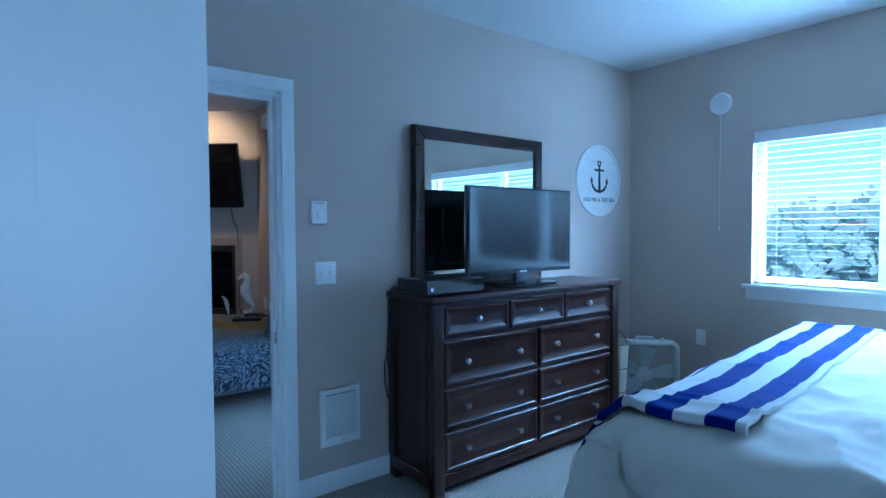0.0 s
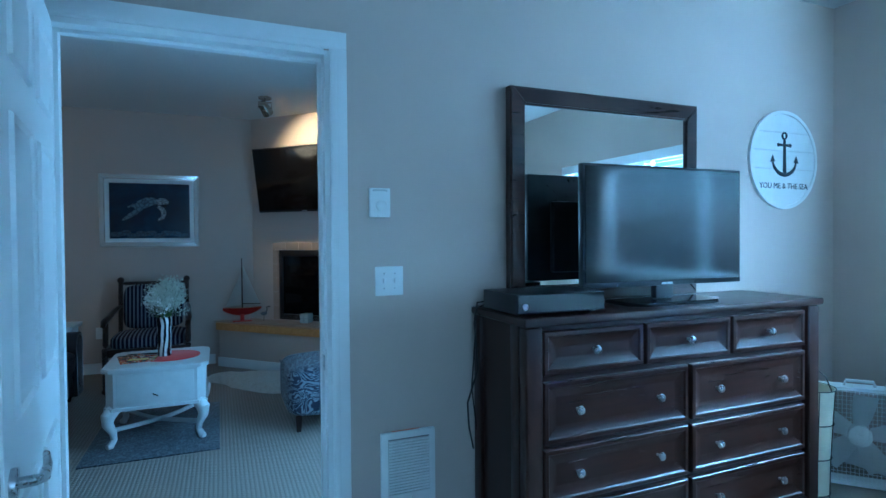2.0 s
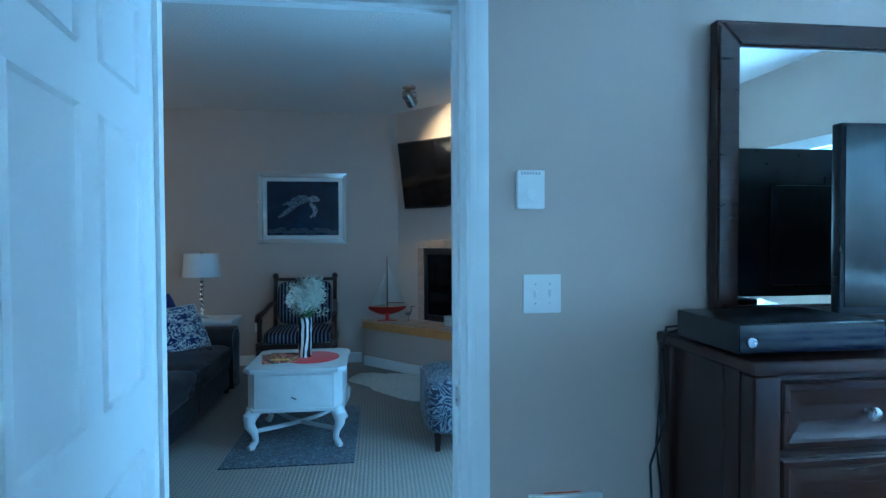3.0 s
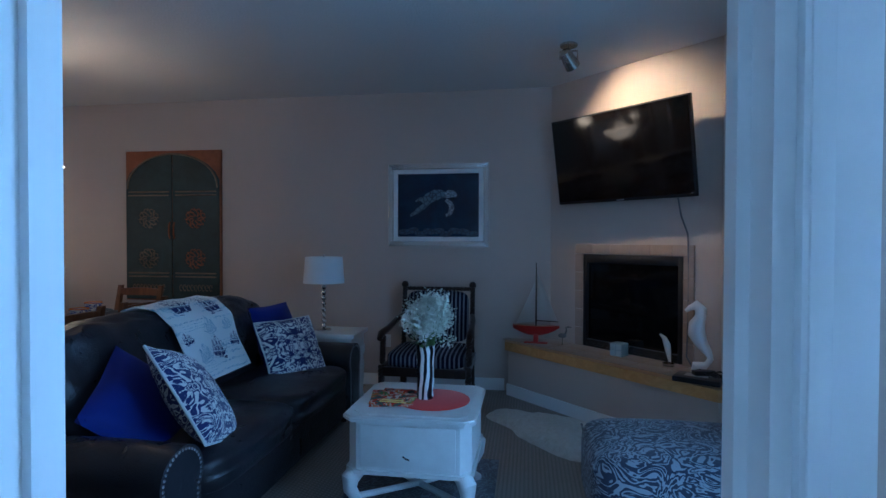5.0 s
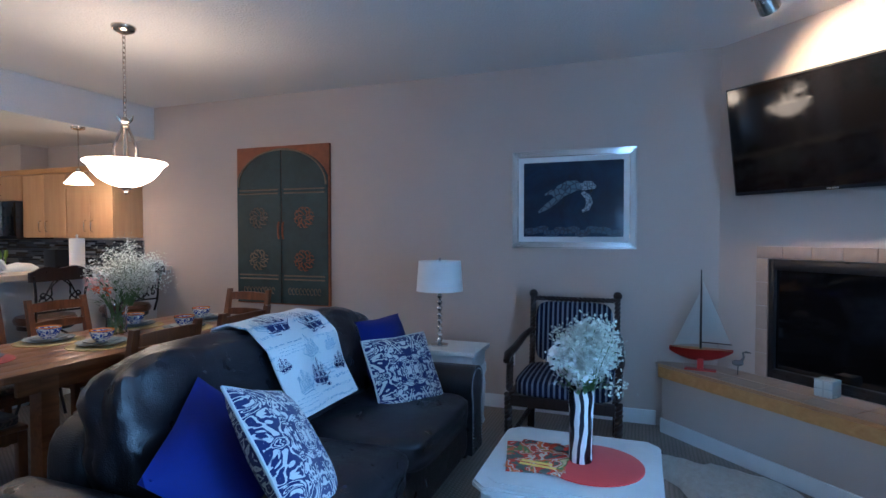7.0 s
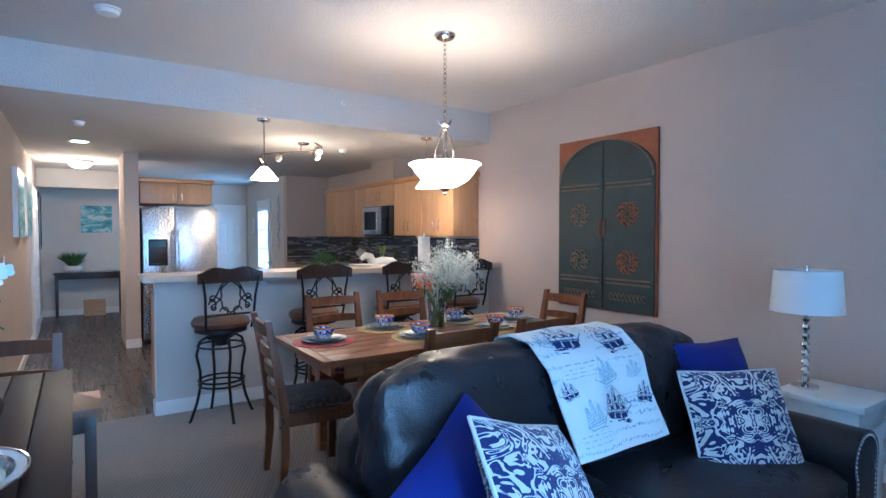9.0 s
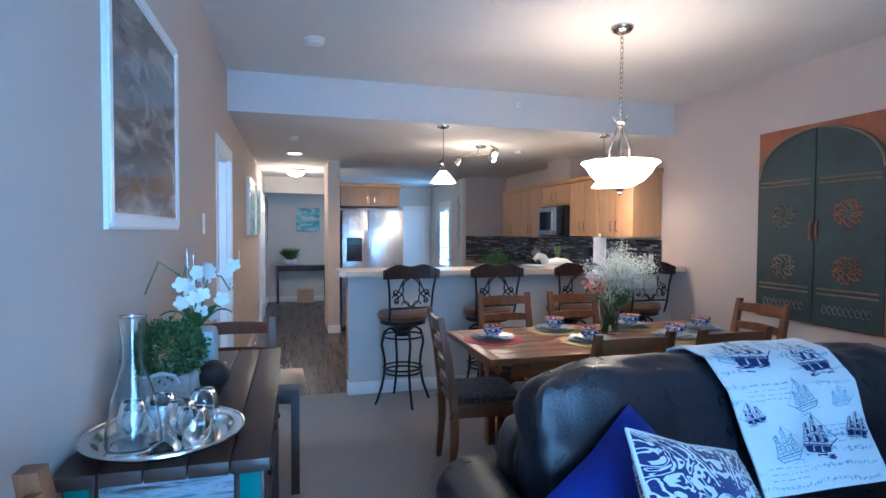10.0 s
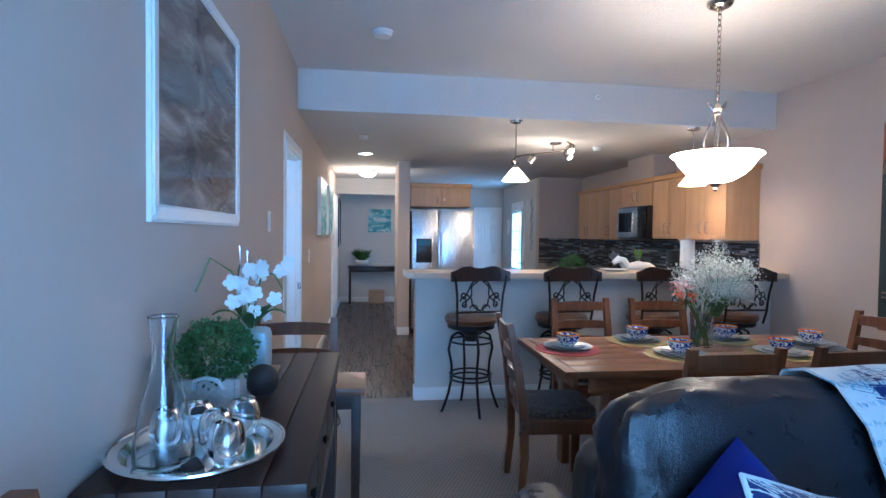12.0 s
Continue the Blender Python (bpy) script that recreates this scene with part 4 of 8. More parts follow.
def box_fan():
    f = thing("box_fan", "white square box fan standing on the carpet", "fan", pose(4.28, 4.36, 0.012, 0, 0, -48))
    w, h, d = 0.50, 0.53, 0.11
    bm = bmesh.new()
    pts = []
    for cx, cz, a0 in ((w / 2 - 0.05, 0.05, -90), (w / 2 - 0.05, h - 0.05, 0), (-w / 2 + 0.05, h - 0.05, 90), (-w / 2 + 0.05, 0.05, 180)):
        for k in range(5):
            a = radians(a0 + 22.5 * k)
            pts.append((cx + 0.05 * math.cos(a), cz + 0.05 * math.sin(a)))
    n = len(pts)
    inner = [(x * 0.93, h / 2 + (z - h / 2) * 0.93) for x, z in pts]
    v = [[bm.verts.new((x, y, z)) for x, z in q] for q, y in ((pts, -d / 2), (pts, d / 2), (inner, d / 2), (inner, -d / 2))]
    for a in range(4):
        b = (a + 1) % 4
        for i in range(n):
            bm.faces.new((v[a][i], v[a][(i + 1) % n], v[b][(i + 1) % n], v[b][i]))
    bmesh.ops.recalc_face_normals(bm, faces=bm.faces)
    part("housing", bm, PLASTIC, f)
    bm = bmesh.new()
    for k in range(24):
        x = -w / 2 + 0.03 + k * (w - 0.06) / 23
        box(bm, x - 0.001, -d / 2 + 0.001, 0.02, x + 0.001, -d / 2 + 0.004, h - 0.02)
    for k in range(22):
        z = 0.025 + k * (h - 0.05) / 21
        box(bm, -w / 2 + 0.02, -d / 2 + 0.0045, z - 0.001, w / 2 - 0.02, -d / 2 + 0.007, z + 0.001)
    part("front_grille", bm, PLASTIC, f)
    for k in range(5):
        bm = bmesh.new()
        grid(bm, 8, 5, lambda a, b: ((b - 0.5) * (0.07 + 0.10 * a * (1 - a * 0.5)), 0.03 * (b - 0.5), 0.05 + a * 0.165))
        bmesh.ops.solidify(bm, geom=bm.faces[:], thickness=0.003)
        bmesh.ops.rotate(bm, cent=(0, 0, 0), matrix=Matrix.Rotation(radians(72 * k + 8), 3, "Y"), verts=bm.verts)
        bmesh.ops.translate(bm, vec=(0, 0, h / 2), verts=bm.verts)
        part("blade", bm, PLASTIC, f)
    bm = lathe(bmesh.new(), [(0.055, -0.03), (0.055, 0.03), (0.03, 0.04)], seg=20)
    bmesh.ops.rotate(bm, cent=(0, 0, 0), matrix=Matrix.Rotation(radians(90), 3, "X"), verts=bm.verts)
    bmesh.ops.translate(bm, vec=(0, 0, h / 2), verts=bm.verts)
    part("hub", bm, PLASTIC, f)
    part("handle", tube(bmesh.new(), [(-0.07, 0, h - 0.003), (-0.06, 0, h + 0.028), (0.06, 0, h + 0.028), (0.07, 0, h - 0.003)], 0.009, 8), PLASTIC, f)
    part("knob", tube(bmesh.new(), [(0.13, 0, h - 0.002), (0.13, 0, h + 0.02)], 0.016, 12), PLASTIC, f)
    for x in (-0.2, 0.2):
        part("foot", B(x - 0.03, -0.085, -0.012, x + 0.03, 0.085, 0.012, 0.004), PLASTIC, f)


box_fan()
bk = thing("paper_basket", "cream paper-lined wire basket on the carpet", "basket", pose(3.97, 4.43, 0.0))
CREAM = fabric("cream canvas", (0.62, 0.56, 0.42), 0.9, 200, 0.12)
part("liner", lathe(bmesh.new(), [(0.095, 0.006), (0.10, 0.2), (0.115, 0.5), (0.12, 0.56), (0.114, 0.56), (0.108, 0.48), (0.09, 0.02)], seg=24, closed_top=True), CREAM, bk)
for z, r in ((0.01, 0.099), (0.2, 0.104), (0.38, 0.113), (0.56, 0.123)):
    part("hoop", tube(bmesh.new(), [(r * math.cos(a), r * math.sin(a), z) for a in np.linspace(0, 2 * math.pi, 25)], 0.0028, 6), IRON, bk)
for k in range(8):
    a = k * math.pi / 4 + 0.2
    part("wire", tube(bmesh.new(), [(r * math.cos(a), r * math.sin(a), z) for z, r in ((0.0, 0.1), (0.2, 0.105), (0.38, 0.114), (0.56, 0.124))], 0.0024, 6), IRON, bk)
part("handle", tube(bmesh.new(), [(0, -0.12, 0.56), (0, -0.09, 0.63), (0, -0.04, 0.66), (0, 0.02, 0.64)], 0.0028, 6), IRON, bk)

# bed, foot towards the dresser, slightly askew to the walls
BED = pose(1.90, 3.11, 0, 0, 0, 4.5)
bed = thing("bed", "made bed with a pale cream duvet, wrinkled at the sides", "bed", BED)
DUVET = fabric("pale duvet cotton", (0.63, 0.60, 0.53), 0.85, 300, 0.05)
BX1, BY0, BZ = 2.26, -2.15, 0.805


def bed_z(x, y):
    e = max(0.0, 0.12 - min(x, BX1 - x, -y))
    return BZ + 0.022 * x - e * e * 5.0 + 0.012 * noise.noise((x * 2.3, y * 2.3, 0.4))


def crease(s, q):
    """Fine ridges where the cloth has been pulled."""
    r = 1 - abs(noise.noise((s * 3.1 + 0.8 * noise.noise((q * 2.0, s, 9.0)), q * 6.5, 4.0))) * 2.4
    return 0.012 * max(0.0, r) ** 3


def duvet(a, b):
    """Top and hanging sides as one cloth: a runs across the bed, b along it."""
    drop = 0.68
    w, l = BX1, -BY0
    s = -drop + a * (w + 2 * drop)
    q = b * (l + drop)
    ox = max(0, -s) + max(0, s - w)
    oy = max(0, q - l)
    x, y = min(max(s, 0), w), BY0 + min(q, l)
    down = max(ox, oy) if min(ox, oy) < 0.02 else math.hypot(ox, oy) * 0.8
    z = bed_z(x, y) - min(down, 0.70)
    flare = 0.10 * min(1, down / 0.5)
    fold = 0.012 * math.sin((y if ox > oy else x) * 12 + 3 * noise.noise((x * 2, y * 2, 1))) * min(1, down / 0.3)
    if ox > 0:
        x += (flare + fold) * (-1 if s < 0 else 1)
    if oy > 0:
        y += flare + fold
    wr = noise.noise((s * 5, q * 5, 2.0)) * 0.016 + noise.noise((s * 13, q * 9, 3.0)) * 0.006 + crease(s, q)
    return (x - (wr if down else 0), y + (wr if down else 0), z + (0 if down else wr))


bm = bmesh.new()
grid(bm, 150, 130, duvet)
bmesh.ops.recalc_face_normals(bm, faces=bm.faces)
if sum(f.normal.z for f in bm.faces) < 0:
    bmesh.ops.reverse_faces(bm, faces=bm.faces[:])
part("duvet", bm, DUVET, bed, "pale cream duvet")
part("mattress", soft_box(bmesh.new(), 0.05, BY0, 0.3, BX1 - 0.05, -0.05, 0.70, 9, 6), DUVET, bed)
part("bed_base", B(0.06, BY0, 0.0, BX1 - 0.06, -0.07, 0.3, 0.01), fabric("base cloth", (0.3, 0.28, 0.25)), bed)

# throw: sheet on top, end hanging over the foot, and a doubled edge at the side
NAVY, CREAMW = (0.003, 0.014, 0.20), (0.74, 0.75, 0.74)
RUN = stripes("navy and white plush", CREAMW, NAVY, 1, 0.17, 0.5, phase=0.441)
RUN_Z = stripes("navy and white plush hanging", CREAMW, NAVY, 2, 0.17, 0.5, phase=0.06)
throw = thing("striped_throw", "navy and white striped plush throw folded across the bed foot", "throw", BED)


def on_bed(x, y):
    return bed_z(min(max(x, 0.0), BX1), min(y, 0.0)) + 0.036 + 0.007 * noise.noise((x * 5, y * 7, 5)) + 0.6 * crease(x + 3, y)


def sheet(a, b):
    """The flat throw, its near end turned under in a soft roll."""
    q, y = a * (BX1 - 0.12), -0.445 + b * 0.455
    r = 0.019
    edge = 0.10 + 0.05 * (1 - b) + 0.012 * math.sin(b * 9)
    if q < 0.07:
        k = math.pi * (1 - q / 0.07)
        x, lift = edge - r * math.sin(k), r + r * math.cos(k)
    else:
        x = edge + q - 0.07
        lift = 2 * r * math.exp(-(q - 0.07) / 0.3) + 0.012 * math.exp(-((q - 0.19) / 0.025) ** 2)
    droop = 0.5 * max(0.0, y + 0.06) ** 2
    return (x, y, on_bed(x, y) - 0.02 + lift - droop)


def hanging(a, b):
    x = 0.06 + a * (BX1 - 0.2)
    return (x, 0.004 + 0.06 * min(1, b * 3) + b * 0.05 + 0.012 * math.sin(x * 12) * b, on_bed(x, 0.0) - 0.012 - b * 0.42)


for nm, fn, nu, nv, mt in (("sheet", sheet, 150, 40, RUN), ("hanging_end", hanging, 60, 24, RUN_Z)):
    bm = bmesh.new()
    grid(bm, nu, nv, fn)
    bm.normal_update()
    if sum(f.normal.z + 0.3 * f.normal.y for f in bm.faces) < 0:
        bmesh.ops.reverse_faces(bm, faces=bm.faces[:])
    thicken(bm, 0.012)
    part(nm, bm, mt, throw)

# ---------------------------------------------------------------- living-room things


def sofa():
    s = thing("sofa", "dark leather three-seat sofa with rolled nailhead arms", "sofa", pose(0, 0, 0))
    xb, xf, ya, yb = -1.10, -0.02, 5.80, 8.10
    part("base", soft_box(bmesh.new(), xb + 0.05, ya + 0.05, 0.07, xf - 0.04, yb - 0.05, 0.34, 10, 8), LEATHER, s)
    for k in range(2):
        y0, y1 = ya + 0.28 + k * 0.87, ya + 0.28 + (k + 1) * 0.87
        part("seat_cushion", soft_box(bmesh.new(), -0.78, y0 + 0.004, 0.30, xf + 0.01, y1 - 0.004, 0.475, 6, 14, 0.012, k * 3.1, 0.03), LEATHER, s)
        m = pose(-0.80, (y0 + y1) / 2, 0.675, 0, -14, 0)
        hw = 0.475
        part("back_cushion", soft_box(bmesh.new(), -0.15, -hw, -0.26, 0.15, hw, 0.285, 4.0, 18, 0.028, 7 + k * 2.3, 0.02), LEATHER, s, m=m)
        bm = bmesh.new()
        tube(bm, [(-0.02 + 0.132, y, 0.16 + 0.012 * math.sin(y * 7)) for y in np.linspace(-hw * 0.93, hw * 0.93, 20)], 0.005, 6)
        part("seam", bm, LEATHER, s, m=m)
    part("back_frame", soft_box(bmesh.new(), xb, ya + 0.24, 0.1, xb + 0.22, yb - 0.24, 0.78, 7, 12), LEATHER, s)
    nail = finish(lathe(bmesh.new(), [(0.0075, 0), (0.006, 0.003), (0.002, 0.0048)], seg=8), "nail", STEEL)
    for y0, y1 in ((ya, ya + 0.26), (yb - 0.26, yb)):
        yc = (y0 + y1) / 2
        bm = bmesh.new()
        # rolled arm: a profile swept from back to front
        prof = []
        for k in range(15):
            a = radians(-30 + 240 * k / 14)
            prof.append((yc + 0.130 * math.cos(a), 0.475 + 0.125 * math.sin(a)))
        prof = [(yc + 0.105, 0.07)] + prof + [(yc - 0.105, 0.07)]
        xs = np.linspace(xb + 0.06, xf - 0.02, 12)
        rows = [[bm.verts.new((x, y + 0.004 * noise.noise((x * 5, y * 9, z * 4)), z + 0.006 * noise.noise((x * 4, y * 7, z * 7 + 3)))) for y, z in prof] for x in xs]
        for r0, r1 in zip(rows, rows[1:]):
            for i in range(len(prof)):
                j = (i + 1) % len(prof)
                bm.faces.new((r0[i], r0[j], r1[j], r1[i]))
        bm.faces.new(rows[0])
        bm.faces.new(rows[-1][::-1])
        bmesh.ops.recalc_face_normals(bm, faces=bm.faces)
        arm = part("arm", bm, LEATHER, s)
        pts = [(yc + 0.113 * math.cos(radians(a)), 0.475 + 0.108 * math.sin(radians(a))) for a in range(-30, 211, 10)]
        pts += [(yc + q, z) for q in (0.092, -0.092) for z in np.arange(0.12, 0.41, 0.02)]
        for y, z in pts:
            nb = new("nail", nail)
            nb.parent = arm
            nb.matrix_basis = pose(xf - 0.021, y, z, 0, 90, 0)
    for x in (xb + 0.1, xf - 0.12):
        for y in (ya + 0.1, yb - 0.1):
            part("foot", lathe(bmesh.new(), [(0.022, 0), (0.03, 0.04), (0.034, 0.075)], (x, y, 0), 12), DARK_WOOD, s)


sofa()
DAM = damask("navy damask", (0.74, 0.74, 0.72), (0.008, 0.016, 0.13), 11.0, 0.60, 0.05, True, 1.7)
BLUE = fabric("royal blue velvet", (0.006, 0.011, 0.19), 0.75, 300, 0.2, 0.05)
PALE = fabric("pale piping", (0.6, 0.62, 0.62), 0.9)


def cushion(name, label, size, d, mat, m, piping=None, studs=False):
    c = thing(name, label, "cushion", m)
    part("cover", pillow(bmesh.new(), size, size, d, 18, 0.05, size * 7), mat, c)
    if piping:
        bm = bmesh.new()
        h = size / 2 * 0.985
        path = []
        for (xa, ya), (xb, yb) in (((-h, -h), (h, -h)), ((h, -h), (h, h)), ((h, h), (-h, h)), ((-h, h), (-h, -h))):
            for k in range(8):
                u = k / 8
                x, y = xa + (xb - xa) * u, ya + (yb - ya) * u
                kx = 1 - 0.05 * (1 - abs(x * y) / h / h)
                path.append((x * kx, y * kx, 0))
        tube(bm, path + path[:1], 0.007, 6)
        part("piping", bm, piping, c)
    if studs:
        st = finish(lathe(bmesh.new(), [(0.006, 0), (0.004, 0.005), (0.001, 0.006)], seg=8), "stud", BLUE)
        for k in range(14):
            o = new("stud", st)
            o.parent = c
            o.matrix_basis = pose(-size * 0.45 + k * size * 0.9 / 13, size * 0.44, 0.012)
    return c


cushion("throw_pillow", "navy and white damask square pillow on the sofa", 0.46, 0.17, DAM, pose(-0.36, 7.58, 0.615, 62, 0, 62), PALE)
cushion("throw_pillow", "plain dark blue pillow behind the damask one", 0.44, 0.15, BLUE, pose(-0.60, 7.83, 0.68, 70, 0, 78))
cushion("throw_pillow", "navy and white damask pillow leaning in the sofa corner", 0.50, 0.17, DAM, pose(-0.26, 6.34, 0.655, 54, 18, 104), PALE)
cushion("throw_pillow", "royal blue velvet pillow with studded edge on the sofa", 0.48, 0.16, BLUE, pose(-0.49, 6.30, 0.60, 54, 0, 88) @ Matrix.Rotation(radians(35), 4, "Z"), None, True)

# throw with printed sailing ships over the sofa back
THROW, tt, tp = node_mat("white throw with blue ship print")
v = coords(tt)
paper = noise_tex(tt, v, 40, 4)
lines = tt.nodes.new("ShaderNodeTexWave")
lines.bands_direction = "Z"
lines.inputs["Scale"].default_value, lines.inputs["Distortion"].default_value, lines.inputs["Detail"].default_value, lines.inputs["Detail Scale"].default_value = 7.5, 2.5, 4, 6
link(tt, v, lines.inputs["Vector"])
rows_ = ramp(tt, lines.outputs[1], [(0.86, (0, 0, 0)), (0.93, (1, 1, 1))])
zone = ramp(tt, noise_tex(tt, v, 3.0, 1), [(0.50, (0, 0, 0)), (0.56, (1, 1, 1))])
scr = ramp(tt, noise_tex(tt, coords(tt, (1, 9, 3)), 22, 3), [(0.48, (0, 0, 0)), (0.55, (1, 1, 1))])
script = mixc(tt, 1.0, mixc(tt, 1.0, rows_, zone, "MULTIPLY"), scr, "MULTIPLY")
c1 = mixc(tt, script, (0.74, 0.77, 0.78), (0.16, 0.34, 0.5))
tp.inputs["Roughness"].default_value = 0.9
tp.inputs["Sheen Weight"].default_value = 0.4
link(tt, c1, tp.inputs["Base Color"])
bump(tt, tp, paper, 0.3, 0.005)
INK = fabric("navy print", (0.01, 0.02, 0.13), 0.9, 200, 0.3)
INK2 = fabric("faded blue print", (0.20, 0.36, 0.50), 0.9, 200, 0.3)


def throw_at(a, b, lift=0.0):
    """a across the sofa back (along y), b from behind the back over the top and down to above the seat."""
    y = 6.735 + a * 0.525 + 0.05 * (b - 0.5)
    prof = [(-1.03, 0.76), (-1.02, 0.86), (-0.97, 0.97), (-0.88, 1.0), (-0.76, 0.985), (-0.65, 0.89), (-0.625, 0.815), (-0.60, 0.74), (-0.56, 0.653), (-0.525, 0.573)]
    q = b * (len(prof) - 1)
    i = min(int(q), len(prof) - 2)
    f = q - i
    x = prof[i][0] * (1 - f) + prof[i + 1][0] * f
    z = prof[i][1] * (1 - f) + prof[i + 1][1] * f
    n = noise.noise((y * 4, b * 3, 1.5)) * 0.014 + 0.008 * math.sin(y * 19 + b * 3)
    return (x + 0.018 + n + lift * 0.8, y, z + 0.012 + n * 0.5 + lift * 0.6)


throw = thing("sofa_throw", "white throw with blue sailing-ship print over the sofa back", "throw")
bm = bmesh.new()
grid(bm, 40, 50, throw_at)
bm.normal_update()
if sum(f.normal.x + f.normal.z for f in bm.faces) < 0:
    bmesh.ops.reverse_faces(bm, faces=bm.faces[:])
thicken(bm, 0.008)
part("cloth", bm, THROW, throw)


def ship_print(a, b, s, mat, mirror=1, dark=False):
    """A printed ship drawn in strokes on the cloth: hull, masts, sails, rigging, sea."""
    bm = bmesh.new()
    rng = random.Random(int(a * 100) * 7 + int(b * 100))
    tilt = rng.uniform(-0.25, 0.25)
    ca, sa = math.cos(tilt), math.sin(tilt)

    def spot(u, w):
        return throw_at(a + mirror * (u * ca - w * sa) * s, b - (w * ca + u * sa) * s * 0.62, 0.0035)

    def put(pts):
        bm.faces.new([bm.verts.new(spot(u, w)) for u, w in pts])

    def stroke(p, q, wd=0.012, n=4):
        (u0, w0), (u1, w1) = p, q
        l = math.hypot(u1 - u0, w1 - w0) or 1
        nu, nw = -(w1 - w0) / l * wd, (u1 - u0) / l * wd
        for k in range(n):
            f, g = k / n, (k + 1) / n
            put([(u0 + (u1 - u0) * f + nu, w0 + (w1 - w0) * f + nw), (u0 + (u1 - u0) * f - nu, w0 + (w1 - w0) * f - nw),
                 (u0 + (u1 - u0) * g - nu, w0 + (w1 - w0) * g - nw), (u0 + (u1 - u0) * g + nu, w0 + (w1 - w0) * g + nw)])

    hull = [(-0.50, 0.06), (-0.38, -0.10), (0.30, -0.12), (0.56, 0.08)]
    for p, q in zip(hull, hull[1:] + hull[:1]):
        stroke(p, q, 0.014)
    if dark:
        for k in range(3):
            x = -0.44 + k * 0.32
            put([(x, 0.04), (x + 0.02, -0.10), (x + 0.26, -0.10), (x + 0.30, 0.05)])
    else:
        stroke((-0.44, 0.0), (0.44, -0.01), 0.01, 6)
    for u, h in ((-0.25, 0.72), (0.06, 0.98), (0.34, 0.64)):
        stroke((u, 0.02), (u + 0.03, h), 0.012, 6)
        for k in range(3):
            z0, z1 = 0.14 + k * h * 0.27, 0.12 + (k + 0.85) * h * 0.27
            wd = 0.14 - 0.028 * k
            sail = [(u - wd, z0), (u + wd, z0 + 0.03), (u + wd * 0.75, z1), (u - wd * 0.75, z1 - 0.02)]
            for p, q in zip(sail, sail[1:] + sail[:1]):
                stroke(p, q, 0.009, 2)
            if dark and rng.random() < 0.6:
                put([(u + 0.01, z0 + 0.02), (u + wd * 0.9, z0 + 0.04), (u + wd * 0.7, z1 - 0.02), (u + 0.02, z1 - 0.02)])
        for sd in (-1, 1):
            stroke((u + 0.03, h), (u + sd * 0.22, 0.04), 0.005, 5)
    stroke((0.50, 0.06), (0.80, 0.26), 0.012)
    stroke((0.80, 0.26), (0.09, 0.98), 0.006, 6)
    stroke((-0.5, 0.06), (-0.22, 0.72), 0.006, 5)
    for k in range(12 if dark else 6):
        x, z = rng.uniform(-0.55, 0.4), rng.uniform(-0.26, -0.12)
        stroke((x, z), (x + rng.uniform(0.1, 0.28), z + rng.uniform(-0.02, 0.02)), 0.012 if dark else 0.006, 2)
    bmesh.ops.recalc_face_normals(bm, faces=bm.faces)
    part("ship_print", bm, mat, throw)


def script_print(a, b, rows, width):
    """Lines of illegible handwriting as short uneven strokes."""
    bm = bmesh.new()
    rng = random.Random(int(a * 90 + b * 700))
    for r in range(rows):
        x = 0.0
        while x < width * rng.uniform(0.8, 1.0):
            l = rng.uniform(0.02, 0.07)
            y0, y1 = b + r * 0.022 + rng.uniform(-0.002, 0.002), 0.0045
            for k in range(int(l / 0.012)):
                dx = x + k * 0.012
                up = y1 * rng.uniform(0.4, 1.3)
                bm.faces.new([bm.verts.new(throw_at(a + p, q, 0.003)) for p, q in ((dx, y0 - up), (dx + 0.009, y0 - up * 0.6), (dx + 0.011, y0), (dx + 0.002, y0 + 0.001))])
            x += l + 0.014
    bmesh.ops.recalc_face_normals(bm, faces=bm.faces)
    tagged(part("script_print", bm, INK2, throw), kind="stuff")


for a, b, s, mt, mi, dk in ((0.30, 0.47, 0.24, INK, 1, True), (0.80, 0.50, 0.22, INK, -1, True), (0.52, 0.84, 0.24, INK, 1, True), (0.12, 0.70, 0.14, INK, -1, True), (0.88, 0.80, 0.16, INK, 1, True),
                            (0.26, 0.86, 0.20, INK2, 1, False), (0.56, 0.66, 0.22, INK2, -1, False), (0.13, 0.46, 0.14, INK2, 1, False), (0.84, 0.66, 0.14, INK2, 1, False), (0.55, 0.42, 0.15, INK2, 1, False)):
    ship_print(a, b, s, mt, mi, dk)
for a, b, n, wd in ((0.12, 0.55, 4, 0.34), (0.60, 0.76, 4, 0.32), (0.08, 0.90, 3, 0.30), (0.62, 0.38, 3, 0.3), (0.2, 0.37, 2, 0.3)):
    script_print(a, b, n, wd)

# pictures
TURTLE, ut, up_ = node_mat("dark ocean print")
v = coords(ut)
deep = noise_tex(ut, v, 3.5, 5, 0.6, 0.6)
link(ut, ramp(ut, deep, [(0.3, (0.004, 0.008, 0.02)), (0.6, (0.012, 0.03, 0.07)), (0.8, (0.03, 0.07, 0.13))]), up_.inputs["Base Color"])
up_.inputs["Roughness"].default_value = 0.12
CHROME = plain("polished silver frame", (0.75, 0.77, 0.78), 0.14, 1.0, 0.02, 30, 0.01)
pic = framed("turtle_picture", "silver-framed picture of a sea turtle in dark water", 0, 0.94, 0, 0.765, 0.052, 0.03, CHROME, TURTLE, pose(-0.066, YN, 1.309), "picture", 0.04, plain("mat white", (0.72, 0.74, 0.74), 0.7))


